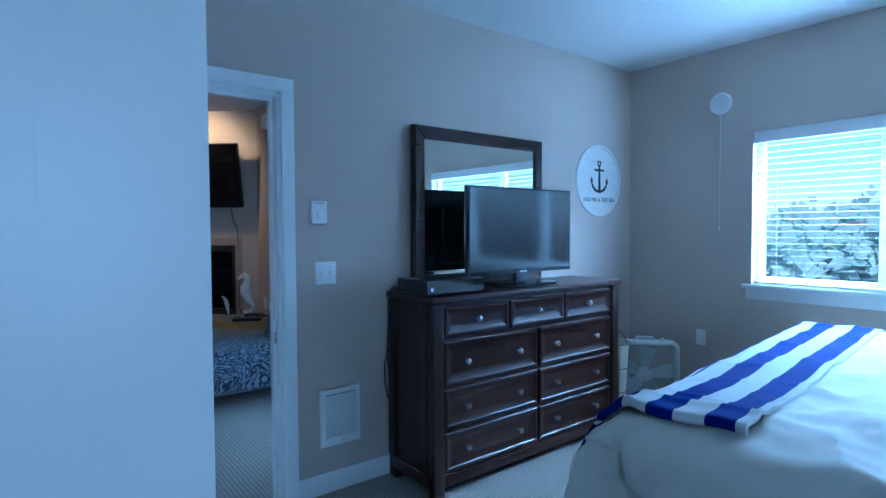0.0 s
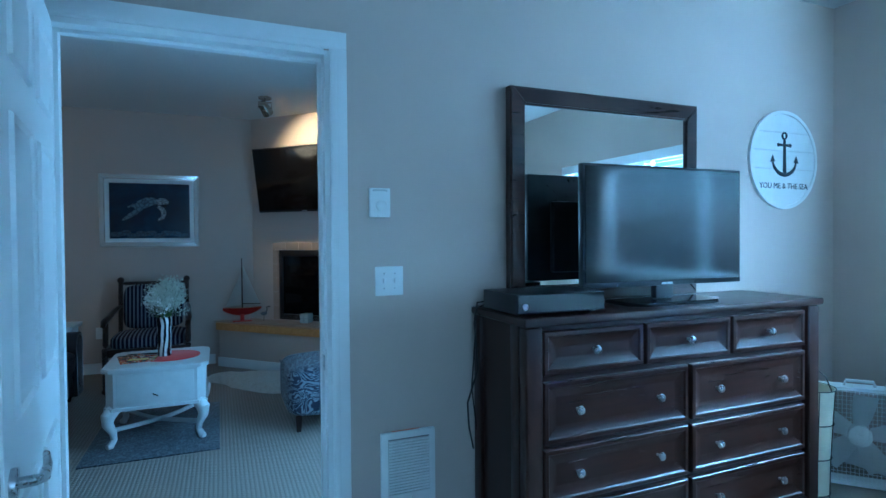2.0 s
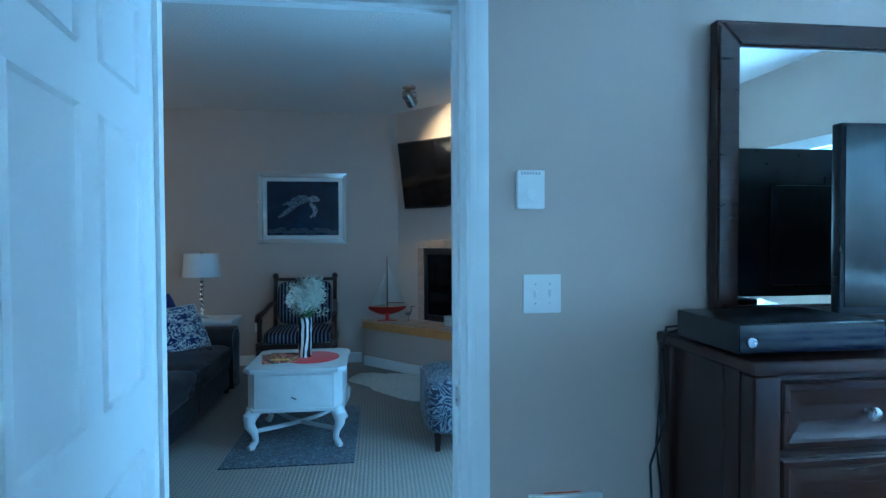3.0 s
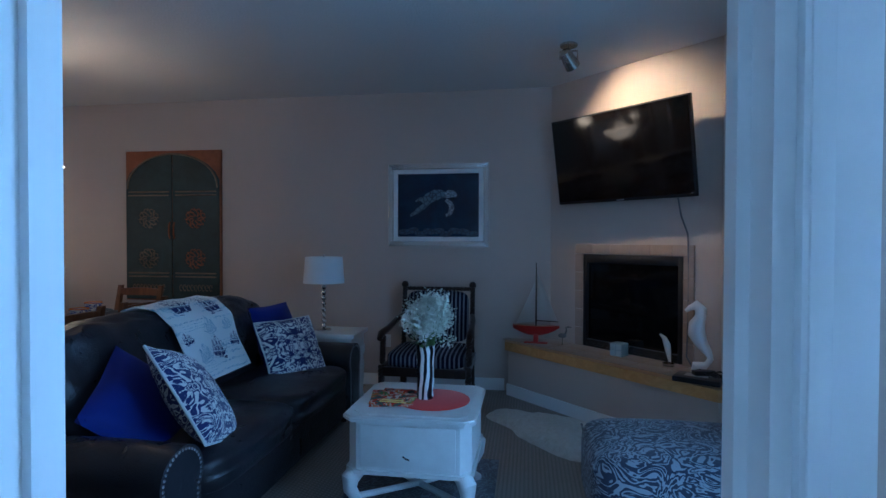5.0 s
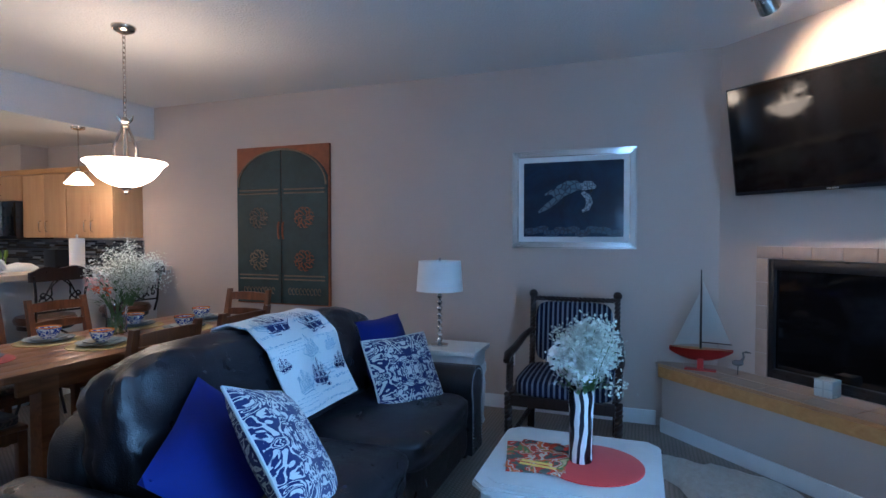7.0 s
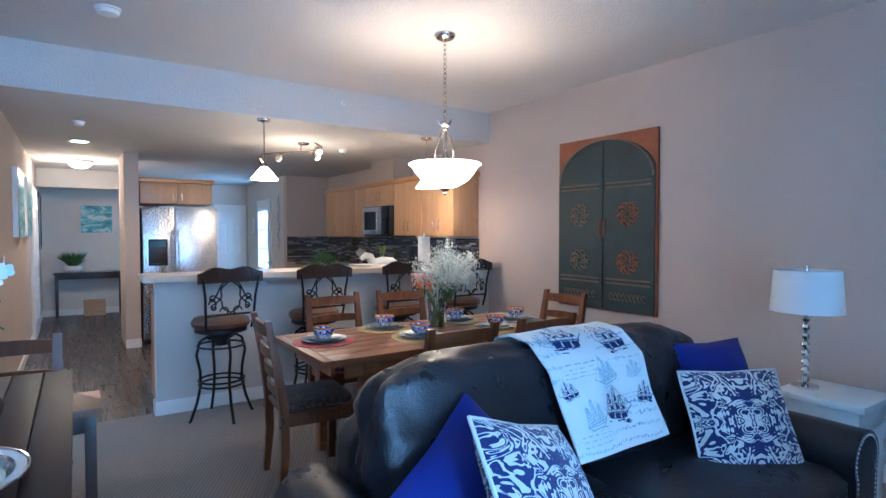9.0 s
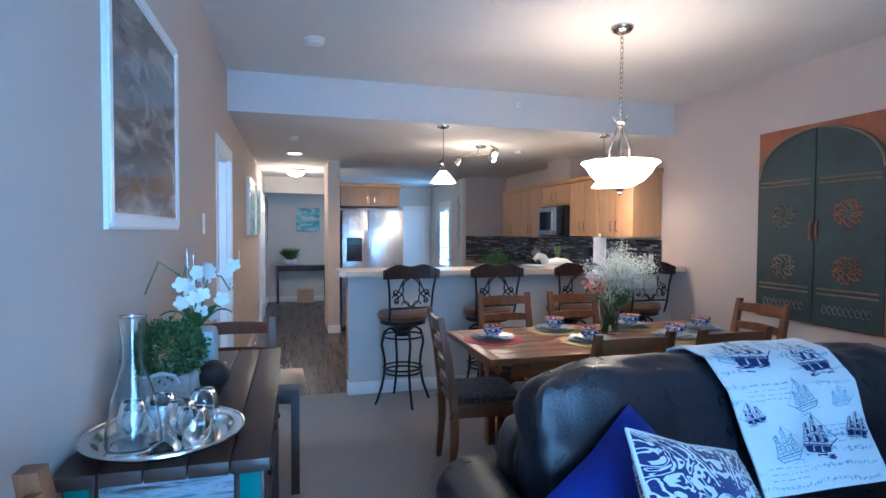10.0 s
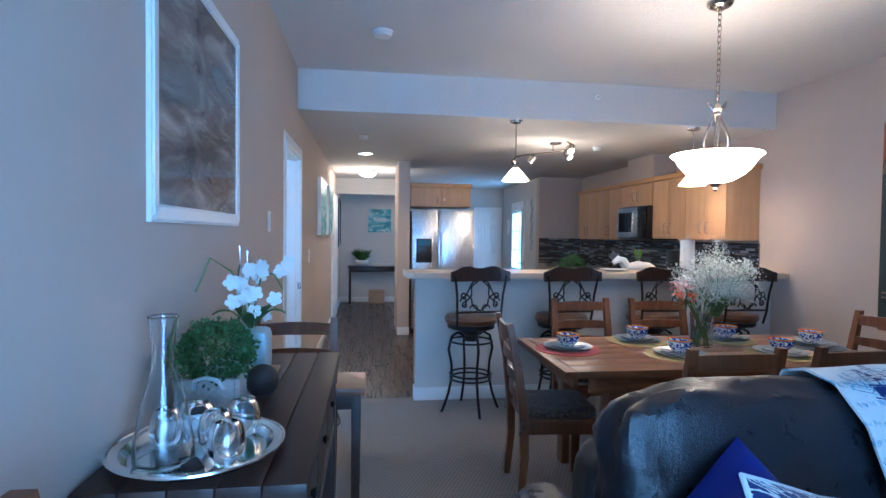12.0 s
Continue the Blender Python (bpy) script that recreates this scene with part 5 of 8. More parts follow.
def scales(name, dark, light, size):
    """Pale plates parted by dark lines."""
    m, t, p = node_mat(name)
    n = t.nodes.new("ShaderNodeTexVoronoi")
    n.feature = "DISTANCE_TO_EDGE"
    n.inputs["Scale"].default_value = size
    v = coords(t)
    link(t, v, n.inputs["Vector"])
    patch = mathn(t, "MULTIPLY", n.outputs[0], mathn(t, "ADD", noise_tex(t, v, 9, 3), 0.5))
    link(t, ramp(t, patch, [(0.03, dark), (0.14, light)]), p.inputs["Base Color"])
    p.inputs["Roughness"].default_value = 0.3
    return m


SHELL = scales("turtle skin", (0.03, 0.05, 0.08), (0.30, 0.34, 0.38), 42)
SHELL_DIM = scales("turtle shell", (0.012, 0.022, 0.045), (0.10, 0.15, 0.19), 24)


def blob_flat(pts, y, mat, parent, name):
    bm = bmesh.new()
    bm.faces.new([bm.verts.new((x, y, z)) for x, z in pts])
    bmesh.ops.recalc_face_normals(bm, faces=bm.faces)
    return part(name, bm, mat, parent)


def ellipse(cx, cz, a, b, rot, n=18):
    r = radians(rot)
    return [(cx + a * math.cos(t) * math.cos(r) - b * math.sin(t) * math.sin(r), cz + a * math.cos(t) * math.sin(r) + b * math.sin(t) * math.cos(r)) for t in np.linspace(0, 2 * math.pi, n, False)]


yy = -0.0215


def tapered(pts, wide):
    """Outline of a limb along a bent line, wide in the middle."""
    up_side, low_side = [], []
    for k, (x, z) in enumerate(pts):
        a, b = pts[max(0, k - 1)], pts[min(len(pts) - 1, k + 1)]
        d = Vector((b[0] - a[0], b[1] - a[1])).normalized()
        w = wide * (0.25 + 0.75 * math.sin(math.pi * (0.15 + 0.8 * k / (len(pts) - 1))))
        up_side.append((x - d.y * w, z + d.x * w))
        low_side.append((x + d.y * w, z - d.x * w))
    return up_side + low_side[::-1]


blob_flat(tapered([(0.33, 0.40), (0.38, 0.445), (0.44, 0.475), (0.50, 0.485), (0.555, 0.47)], 0.052), yy, SHELL_DIM, pic, "print_shell")
blob_flat(tapered([(0.53, 0.47), (0.57, 0.485), (0.61, 0.485), (0.645, 0.468)], 0.036), yy - 0.0008, SHELL, pic, "print_head")
blob_flat(tapered([(0.545, 0.435), (0.585, 0.40), (0.60, 0.355), (0.585, 0.31), (0.545, 0.285)], 0.026), yy - 0.0012, SHELL, pic, "print_flipper")
blob_flat(tapered([(0.40, 0.42), (0.34, 0.375), (0.28, 0.33), (0.21, 0.285)], 0.026), yy - 0.0008, SHELL_DIM, pic, "print_flipper")
blob_flat(tapered([(0.36, 0.44), (0.31, 0.44), (0.26, 0.42)], 0.018), yy - 0.0012, SHELL_DIM, pic, "print_flipper")
REEF = scales("dark reef print", (0.006, 0.014, 0.035), (0.03, 0.06, 0.10), 30)
for k in range(9):
    blob_flat(ellipse(0.15 + k * 0.08, 0.135 + 0.018 * math.sin(k * 2.2), 0.06, 0.028, 10 * math.sin(k * 1.7)), yy + 0.0004 - 0.0001 * k, REEF, pic, "print_reef")

# painted door-panel wall art
ART_G = plain("aged green paint", (0.020, 0.040, 0.040), 0.55, grain=0.8, scale=14, bumps=0.25)
RUST = plain("rusty copper paint", (0.26, 0.085, 0.03), 0.55, grain=0.5, scale=18, bumps=0.25)
GILT = plain("worn gilt", (0.19, 0.14, 0.085), 0.5, grain=0.5, scale=60, bumps=0.2)


def wall_art():
    a = thing("wall_art", "tall green and copper metal panel shaped like old arched doors", "wall art", pose(-2.793, YN, 0.757))
    w, h = 1.037, 1.494
    part("backing", B(0, -0.03, 0, w, -0.001, h, 0.004), RUST, a, "rusty copper corners")
    for k in range(2):
        x0, x1 = 0.012 + k * w / 2 - (0.006 if k else 0), w / 2 - 0.004 + k * (w / 2 - 0.010)
        pts = [(x0, 0.012), (x1, 0.012)]
        arc = []
        for q in range(13):
            u = q / 12
            x = (x1 - (x1 - x0) * u) if k == 0 else (x1 - (x1 - x0) * u)
            d = abs(x - w / 2) / (w / 2)
            arc.append((x, 1.12 + 0.34 * math.sqrt(max(0, 1 - d * d))))
        bm = bmesh.new()
        pts = pts + arc
        f = [bm.verts.new((x, -0.042, z)) for x, z in pts]
        b = [bm.verts.new((x, -0.0305, z)) for x, z in pts]
        bm.faces.new(f)
        for i in range(len(pts)):
            j = (i + 1) % len(pts)
            bm.faces.new((f[i], f[j], b[j], b[i]))
        bmesh.ops.recalc_face_normals(bm, faces=bm.faces)
        leaf = part("leaf", bm, ART_G, a, "dark green aged door leaf")
        cx = (x0 + x1) / 2
        for z in (0.24, 1.05):
            for dz in (0, 0.035):
                part("moulding", tube(bmesh.new(), [(x0 + 0.03, -0.044, z + dz), (x1 - 0.03, -0.044, z + dz)], 0.007, 8), GILT, leaf)
        for z in (0.42, 0.82):
            bm = bmesh.new()
            for q in range(8):
                t = q * math.pi / 4
                tube(bm, [(cx + (0.02 + 0.05 * u + 0.015 * math.sin(u * 5)) * math.cos(t + u * 0.7) * 1.25, -0.045, z + (0.02 + 0.05 * u) * math.sin(t + u * 0.7) * 1.15) for u in np.linspace(0, 1.3, 7)], 0.006, 6)
                tube(bm, [(cx + 0.085 * math.cos(t + 0.4) + 0.02 * math.cos(s), -0.045, z + 0.078 * math.sin(t + 0.4) + 0.02 * math.sin(s)) for s in np.linspace(0, 5, 9)], 0.0045, 6)
            part("scroll", bm, GILT if k == 0 else RUST, leaf, "worn gilt scrollwork")
        bm = bmesh.new()
        for q in range(9):
            tube(bm, [(cx + (q - 4) * 0.04 + 0.015 * math.cos(s), -0.044, 0.13 + 0.03 * math.sin(s)) for s in np.linspace(0, 5.5, 9)], 0.004, 6)
        part("scroll", bm, GILT, leaf)
    part("arch_band", tube(bmesh.new(), [(w / 2 + 0.49 * math.cos(t), -0.044, 1.12 + 0.34 * math.sin(t)) for t in np.linspace(0, math.pi, 30)], 0.009, 8), GILT, a)
    for x in (w / 2 - 0.025, w / 2 + 0.025):
        part("pull", tube(bmesh.new(), [(x, -0.043, 0.62), (x, -0.058, 0.66), (x, -0.058, 0.74), (x, -0.043, 0.78)], 0.008, 8), RUST, a)


wall_art()

# wall television over the fireplace
flat_tv("wall_television", "large black wall television above the fireplace, tilted down", 1.18, 0.685, pose(1.925, 8.37, 1.672, 9.3, 0, -43.3), stand=False)
bm = bmesh.new()
box(bm, 1.86, 8.42, 1.78, 2.06, 8.50, 2.05)
bmesh.ops.rotate(bm, cent=(1.96, 8.46, 1.9), matrix=Matrix.Rotation(radians(-45), 3, "Z"), verts=bm.verts)
solo("tv_bracket", bm, BLACK, "black steel wall bracket behind the television", "bracket")
solo("tv_cable", tube(bmesh.new(), [(2.25, 8.06, 1.69), (2.28, 8.09, 1.55), (2.335, 8.12, 1.42), (2.345, 8.125, 1.2), (2.345, 8.125, 0.8), (2.33, 8.10, 0.56), (2.36, 8.05, 0.49), (2.40, 7.95, 0.487)], 0.006, 6), plain("grey cable", (0.12, 0.12, 0.13), 0.5), "grey cable hanging from the television to the hearth", "cable")


def spot_head(name, place, aim, group="", up=0.09):
    s = thing(name, "small brushed-nickel ceiling spotlight, lit", "spotlight", Matrix.Translation(place), group)
    part("canopy", lathe(bmesh.new(), [(0.06, -0.02), (0.062, -0.006), (0.055, -0.0005)], seg=20), NICKEL, s)
    part("stem", tube(bmesh.new(), [(0, 0, -0.02), (0, 0, -up)], 0.007, 8), NICKEL, s)
    d = Vector(aim).normalized()
    rot = d.to_track_quat("-Z", "Y").to_matrix().to_4x4()
    m = Matrix.Translation((0, 0, -up - 0.058)) @ rot
    part("yoke", tube(bmesh.new(), [(-0.06, 0, 0.0), (-0.06, 0, 0.06), (0.06, 0, 0.06), (0.06, 0, 0.0)], 0.006, 6), NICKEL, s, m=Matrix.Translation((0, 0, -up - 0.06)))
    head = part("head", lathe(bmesh.new(), [(0.024, 0.075), (0.04, 0.062), (0.048, 0.0), (0.053, -0.065), (0.048, -0.065), (0.04, -0.012)], seg=20, closed_top=False), NICKEL, s, m=m)
    part("bulb", lathe(bmesh.new(), [(0.041, -0.045), (0.026, -0.04)], seg=16), glow("spot bulb", (1.0, 0.75, 0.45), 18), head)
    return s


spot_head("ceiling_spotlight", (1.50, 7.98, ZC), (0.45, 0.55, -0.55), up=0.05)
lamp("tv_spot", "SPOT", (1.58, 8.06, ZC - 0.12), 48, (1.0, 0.56, 0.23), 0.03, (2.1, 8.42, 2.2), 105)


def armchair():
    c = thing("armchair", "dark barley-twist wooden armchair with navy striped upholstery", "armchair", pose(0.455, 8.42, 0, 0, 0, 0))
    STR = stripes("navy ticking stripe", (0.22, 0.23, 0.26), (0.012, 0.014, 0.03), 0, 0.034, 0.62)

    def twist(p0, p1, r, turns):
        bm = bmesh.new()
        p0, p1 = Vector(p0), Vector(p1)
        d = (p1 - p0)
        u = d.orthogonal().normalized()
        w = d.normalized().cross(u)
        n = int(turns * 8)
        for ph in (0, math.pi):
            tube(bm, [p0 + d * (k / n) + (u * math.cos(2 * math.pi * turns * k / n + ph) + w * math.sin(2 * math.pi * turns * k / n + ph)) * r * 0.45 for k in range(n + 1)], r * 0.62, 7)
        return bm

    for x in (-0.30, 0.30):
        part("back_post", twist((x, 0.30, 0.42), (x * 1.0, 0.36, 0.96), 0.022, 9), DARK_WOOD, c)
        part("finial", lathe(bmesh.new(), [(0.02, 0), (0.03, 0.01), (0.032, 0.03), (0.02, 0.05), (0.004, 0.056)], (x, 0.36, 0.955), 14), DARK_WOOD, c)
        part("back_leg", B(x - 0.025, 0.27, 0, x + 0.025, 0.32, 0.44, 0.005), DARK_WOOD, c)
        fx = x * 1.12
        part("front_leg", twist((fx, -0.30, 0.05), (fx, -0.30, 0.40), 0.026, 6), DARK_WOOD, c)
        part("foot", lathe(bmesh.new(), [(0.02, 0), (0.034, 0.012), (0.034, 0.035), (0.02, 0.05)], (fx, -0.30, 0), 14), DARK_WOOD, c)
        part("arm_post", twist((fx, -0.27, 0.42), (fx, -0.25, 0.62), 0.024, 4), DARK_WOOD, c)
        part("arm_rest", tube(bmesh.new(), [(x, 0.34, 0.72), (x * 1.08, 0.15, 0.70), (fx, -0.1, 0.66), (fx * 1.02, -0.27, 0.645), (fx * 1.02, -0.33, 0.615)], [0.02, 0.024, 0.026, 0.03, 0.02], 10), DARK_WOOD, c)
        part("side_rail", B(x * 1.06 - 0.02, -0.29, 0.34, x * 1.06 + 0.02, 0.30, 0.41, 0.005), DARK_WOOD, c)
        part("side_stretcher", twist((x * 1.06, -0.29, 0.12), (x * 1.06, 0.29, 0.12), 0.018, 7), DARK_WOOD, c)
    part("top_rail", twist((-0.29, 0.36, 0.945), (0.29, 0.36, 0.945), 0.018, 9), DARK_WOOD, c)
    part("front_rail", B(-0.32, -0.325, 0.33, 0.32, -0.285, 0.40, 0.006), DARK_WOOD, c)
    part("front_stretcher", twist((-0.33, -0.30, 0.14), (0.33, -0.30, 0.14), 0.02, 9), DARK_WOOD, c)
    part("seat", soft_box(bmesh.new(), -0.31, -0.33, 0.39, 0.31, 0.28, 0.50, 6, 12, 0.0, 0, 0.02), STR, c, "navy and grey striped seat pad")
    part("backrest", soft_box(bmesh.new(), -0.27, -0.05, -0.20, 0.27, 0.05, 0.24, 6, 12, 0.0, 0, 0.0), STR, c, "striped padded backrest", m=pose(0, 0.315, 0.69, -7))


armchair()

# end table and lamp beside the sofa
CHALK = plain("distressed white paint", (0.66, 0.68, 0.68), 0.5, grain=0.14, scale=16, bumps=0.08)
et = thing("end_table", "small white painted end table beside the sofa", "end table", pose(-0.36, 8.50, 0))
part("top", B(-0.20, -0.20, 0.565, 0.20, 0.20, 0.60, 0.008), CHALK, et)
part("apron", B(-0.17, -0.17, 0.45, 0.17, 0.17, 0.565, 0.004), CHALK, et)
for x in (-0.15, 0.15):
    for y in (-0.15, 0.15):
        part("leg", lathe(bmesh.new(), [(0.014, 0), (0.026, 0.02), (0.018, 0.06), (0.024, 0.2), (0.03, 0.3), (0.02, 0.36), (0.034, 0.4), (0.034, 0.46)], (x, y, 0), 14), CHALK, et)
tl = thing("table_lamp", "table lamp with a white drum shade and glass-ball stem", "lamp", pose(-0.48, 8.47, 0.60))
part("base", lathe(bmesh.new(), [(0.065, 0), (0.065, 0.012), (0.02, 0.022)], seg=24), CHROME, tl)
for k in range(8):
    z = 0.022 + k * 0.046
    part("ball", lathe(bmesh.new(), [(0.006, 0), (0.018, 0.008), (0.023, 0.023), (0.018, 0.038), (0.006, 0.046)], (0, 0, z), 16), CHROME, tl)
part("stem", tube(bmesh.new(), [(0, 0, 0.38), (0, 0, 0.60)], 0.006, 8), CHROME, tl)
SHADE = fabric("white linen shade", (0.80, 0.82, 0.82), 0.9, 300, 0.03)
bm = bmesh.new()
lathe(bm, [(0.172, 0.405), (0.155, 0.625), (0.152, 0.625), (0.169, 0.405)], seg=36, closed_top=False, closed_bottom=False)
part("shade", bm, SHADE, tl, "white drum shade")
part("finial", lathe(bmesh.new(), [(0.004, 0.60), (0.009, 0.635), (0.003, 0.65)], seg=10), CHROME, tl)


def coffee_table():
    t = thing("coffee_table", "square distressed white coffee table with curved legs", "coffee table", pose(0.672, 6.875, 0))
    hw = 0.325
    c = 0.05
    oct_ = [(-hw + c, -hw), (hw - c, -hw), (hw, -hw + c), (hw, hw - c), (hw - c, hw), (-hw + c, hw), (-hw, hw - c), (-hw, -hw + c)]
    bm = prism(bmesh.new(), oct_, 0.505, 0.533)
    bmesh.ops.bevel(bm, geom=[e for e in bm.edges if abs(e.verts[0].co.z - e.verts[1].co.z) < 1e-5], offset=0.008, segments=2, affect="EDGES")
    part("tabletop", bm, CHALK, t)
    k = 0.86
    part("top_inlay", prism(bmesh.new(), [(x * k, y * k) for x, y in oct_], 0.533, 0.5365), CHALK, t)
    bo = 0.30
    oct2 = [(-bo + c, -bo), (bo - c, -bo), (bo, -bo + c), (bo, bo - c), (bo - c, bo), (-bo + c, bo), (-bo, bo - c), (-bo, -bo + c)]
    part("body", prism(bmesh.new(), oct2, 0.27, 0.505), CHALK, t)
    part("lower_moulding", prism(bmesh.new(), [(x * 1.04, y * 1.04) for x, y in oct2], 0.255, 0.275), CHALK, t)
    part("drawer", B(-bo + 0.07, -bo - 0.006, 0.29, bo - 0.07, -bo + 0.002, 0.49, 0.004), CHALK, t)
    part("pull", tube(bmesh.new(), [(-0.02, -bo - 0.006, 0.35), (-0.006, -bo - 0.016, 0.345), (0.01, -bo - 0.006, 0.335)], 0.004, 6), IRON, t)
    for sx in (-1, 1):
        for sy in (-1, 1):
            p = [(0.25, 0.25, 0.265), (0.285, 0.285, 0.22), (0.285, 0.285, 0.17), (0.26, 0.26, 0.11), (0.255, 0.255, 0.06), (0.275, 0.275, 0.025), (0.29, 0.29, 0.022)]
            part("leg", tube(bmesh.new(), [(sx * x, sy * y, z) for x, y, z in p], [0.042, 0.044, 0.034, 0.024, 0.02, 0.024, 0.018], 12), CHALK, t)
    for s in (1, -1):
        part("stretcher", tube(bmesh.new(), [(u * 0.26, s * u * 0.26 * (1 - 0.25 * (1 - abs(u))), 0.12 - 0.03 * (1 - u * u) + (0.004 if s > 0 else 0)) for u in np.linspace(-1, 1, 15)], 0.016, 8), CHALK, t)


coffee_table()
RED = fabric("red felt mat", (0.55, 0.025, 0.02), 0.85, 300, 0.12)
solo("round_mat", lathe(bmesh.new(), [(0.19, 0.537), (0.19, 0.541), (0.186, 0.5425)], (0.745, 6.87, 0), 48), RED, "round red table mat", "place mat")
ZEB, zt, zp = node_mat("zebra glaze")
wv = zt.nodes.new("ShaderNodeTexWave")
wv.bands_direction = "X"
wv.inputs["Scale"].default_value, wv.inputs["Distortion"].default_value, wv.inputs["Detail"].default_value, wv.inputs["Detail Scale"].default_value = 9, 5, 2, 1.2
link(zt, coords(zt, (1, 1, 0.55)), wv.inputs["Vector"])
link(zt, ramp(zt, wv.outputs[1], [(0.42, (0.012, 0.014, 0.02)), (0.5, (0.70, 0.70, 0.68))]), zp.inputs["Base Color"])
zp.inputs["Roughness"].default_value = 0.2
vs = thing("flower_vase", "tall zebra-striped vase of white flowers on the coffee table", "vase", pose(0.70, 6.88, 0.5425))
part("vase", lathe(bmesh.new(), [(0.042, 0), (0.045, 0.01), (0.044, 0.15), (0.050, 0.28), (0.046, 0.28), (0.04, 0.27)], seg=28), ZEB, vs)


def bloom(c, r, n, mat, parent, name="bloom"):
    """A ragged flower head of small petals."""
    bm = bmesh.new()
    rng = random.Random(int(c[0] * 1000 + c[2] * 777 + n))
    for k in range(n):
        d = Vector((rng.gauss(0, 1), rng.gauss(0, 1), rng.gauss(0.35, 0.9))).normalized()
        p = Vector(c) + d * r * rng.uniform(0.5, 1.0)
        u = d.orthogonal().normalized()
        w = d.cross(u)
        a = rng.uniform(0, 6.28)
        u, w = u * math.cos(a) + w * math.sin(a), w * math.cos(a) - u * math.sin(a)
        s = r * rng.uniform(0.25, 0.42)
        bm.faces.new([bm.verts.new(q) for q in (p - u * s * 0.5, p + w * s * 0.55 + d * s * 0.35, p + u * s * 0.9 + d * s * 0.5, p - w * s * 0.55 + d * s * 0.3)])
    return tagged(part(name, bm, mat, parent), kind="stuff")


def baby_breath(c, rx, rz, n, parent, name="flower_spray", s=0.0045, seed=1, mat=SPRAY):
    """A cloud of tiny florets on fine stems: uneven, with gaps."""
    rng = random.Random(seed)
    bm = bmesh.new()
    hubs = [Vector((c[0] + rng.gauss(0, rx * 0.48), c[1] + rng.gauss(0, rx * 0.45), c[2] + rng.gauss(0, rz * 0.45))) for _ in range(max(8, n // 60))]
    for k in range(n):
        h = rng.choice(hubs)
        p = h + Vector((rng.gauss(0, 1), rng.gauss(0, 1), rng.gauss(0, 1))) * rx * 0.17
        q = s * rng.uniform(0.6, 1.3)
        a, b = Vector((rng.gauss(0, 1), rng.gauss(0, 1), rng.gauss(0, 1))).normalized(), Vector((rng.gauss(0, 1), rng.gauss(0, 1), rng.gauss(0, 1))).normalized()
        v = [bm.verts.new(p + o) for o in (a * q, b * q, -a * q, -b * q)]
        bm.faces.new(v)
        w = [bm.verts.new(p + o) for o in (a.cross(b) * q, a * q * 0.8, -a.cross(b) * q)]
        bm.faces.new(w)
    ob = part(name, bm, mat, parent)
    bm = bmesh.new()
    for h in hubs:
        b0 = Vector((c[0] + rng.uniform(-0.02, 0.02), c[1] + rng.uniform(-0.02, 0.02), c[2] - rz * 1.5))
        tube(bm, [b0, (b0 + h) / 2 + Vector((0, 0, 0.02)), h], 0.0012, 4)
    tagged(part("stem", bm, STEM, parent), kind="stuff")
    tagged(ob, kind="stuff")
    return ob


baby_breath((0.03, 0.0, 0.43), 0.105, 0.105, 6500, vs, seed=3, s=0.0065)
for c, r in (((-0.06, -0.02, 0.42), 0.06), ((-0.095, 0.02, 0.37), 0.05), ((-0.03, -0.05, 0.37), 0.055), ((0.02, -0.04, 0.34), 0.05), ((0.05, -0.03, 0.40), 0.05), ((-0.04, 0.05, 0.45), 0.05)):
    bloom(c, r, 46, PETAL, vs)
bm = bmesh.new()
rng = random.Random(5)
for k in range(60):
    a, r = rng.uniform(0, 6.28), rng.uniform(0.02, 0.07)
    p = Vector((r * math.cos(a), r * math.sin(a), rng.uniform(0.27, 0.36)))
    d = Vector((math.cos(a), math.sin(a), rng.uniform(0.2, 1.0))).normalized()
    w = d.cross(Vector((0, 0, 1))).normalized() * 0.008
    bm.faces.new([bm.verts.new(q) for q in (p, p + d * 0.025 + w, p + d * 0.055, p + d * 0.025 - w)])
tagged(part("leaves", bm, GREEN, vs), kind="stuff")
# magazines
mg = thing("magazine_stack", "two colourful magazines lying on the coffee table", "magazines", pose(0.53, 6.86, 0.5368, 0, 0, 12))
COVER, ct, cp = node_mat("printed cover")
link(ct, ramp(ct, noise_tex(ct, coords(ct), 15, 2, 0.5, 0.8), [(0.36, (0.10, 0.12, 0.10)), (0.42, (0.50, 0.06, 0.03)), (0.49, (0.70, 0.62, 0.52)), (0.54, (0.62, 0.16, 0.05)), (0.60, (0.16, 0.22, 0.08)), (0.66, (0.72, 0.6, 0.3))], hard=True), cp.inputs["Base Color"])
cp.inputs["Roughness"].default_value = 0.25
part("magazine", B(-0.115, -0.145, 0, 0.105, 0.145, 0.006, 0.001), COVER, mg)
part("magazine", B(-0.10, -0.145, 0.0062, 0.115, 0.14, 0.0122, 0.001), COVER, mg, m=pose(0.012, -0.004, 0, 0, 0, -16))
for k in range(2):
    part("title_bar", B(-0.05, -0.11 + k * 0.028, 0.0124, 0.09 - 0.02 * k, -0.092 + k * 0.028, 0.0128), plain("yellow ink", (0.8, 0.6, 0.08), 0.4, bumps=0), mg, m=pose(0.012, -0.004, 0, 0, 0, -16))
RUGM = damask("grey blue trellis rug", (0.17, 0.19, 0.22), (0.055, 0.065, 0.085), 14, 0.5, 0.1, True, 0.5)
solo("small_rug", B(0.26, 6.33, 0.001, 1.06, 7.45, 0.009, 0.003), RUGM, "small grey-blue patterned rug under the coffee table", "rug")

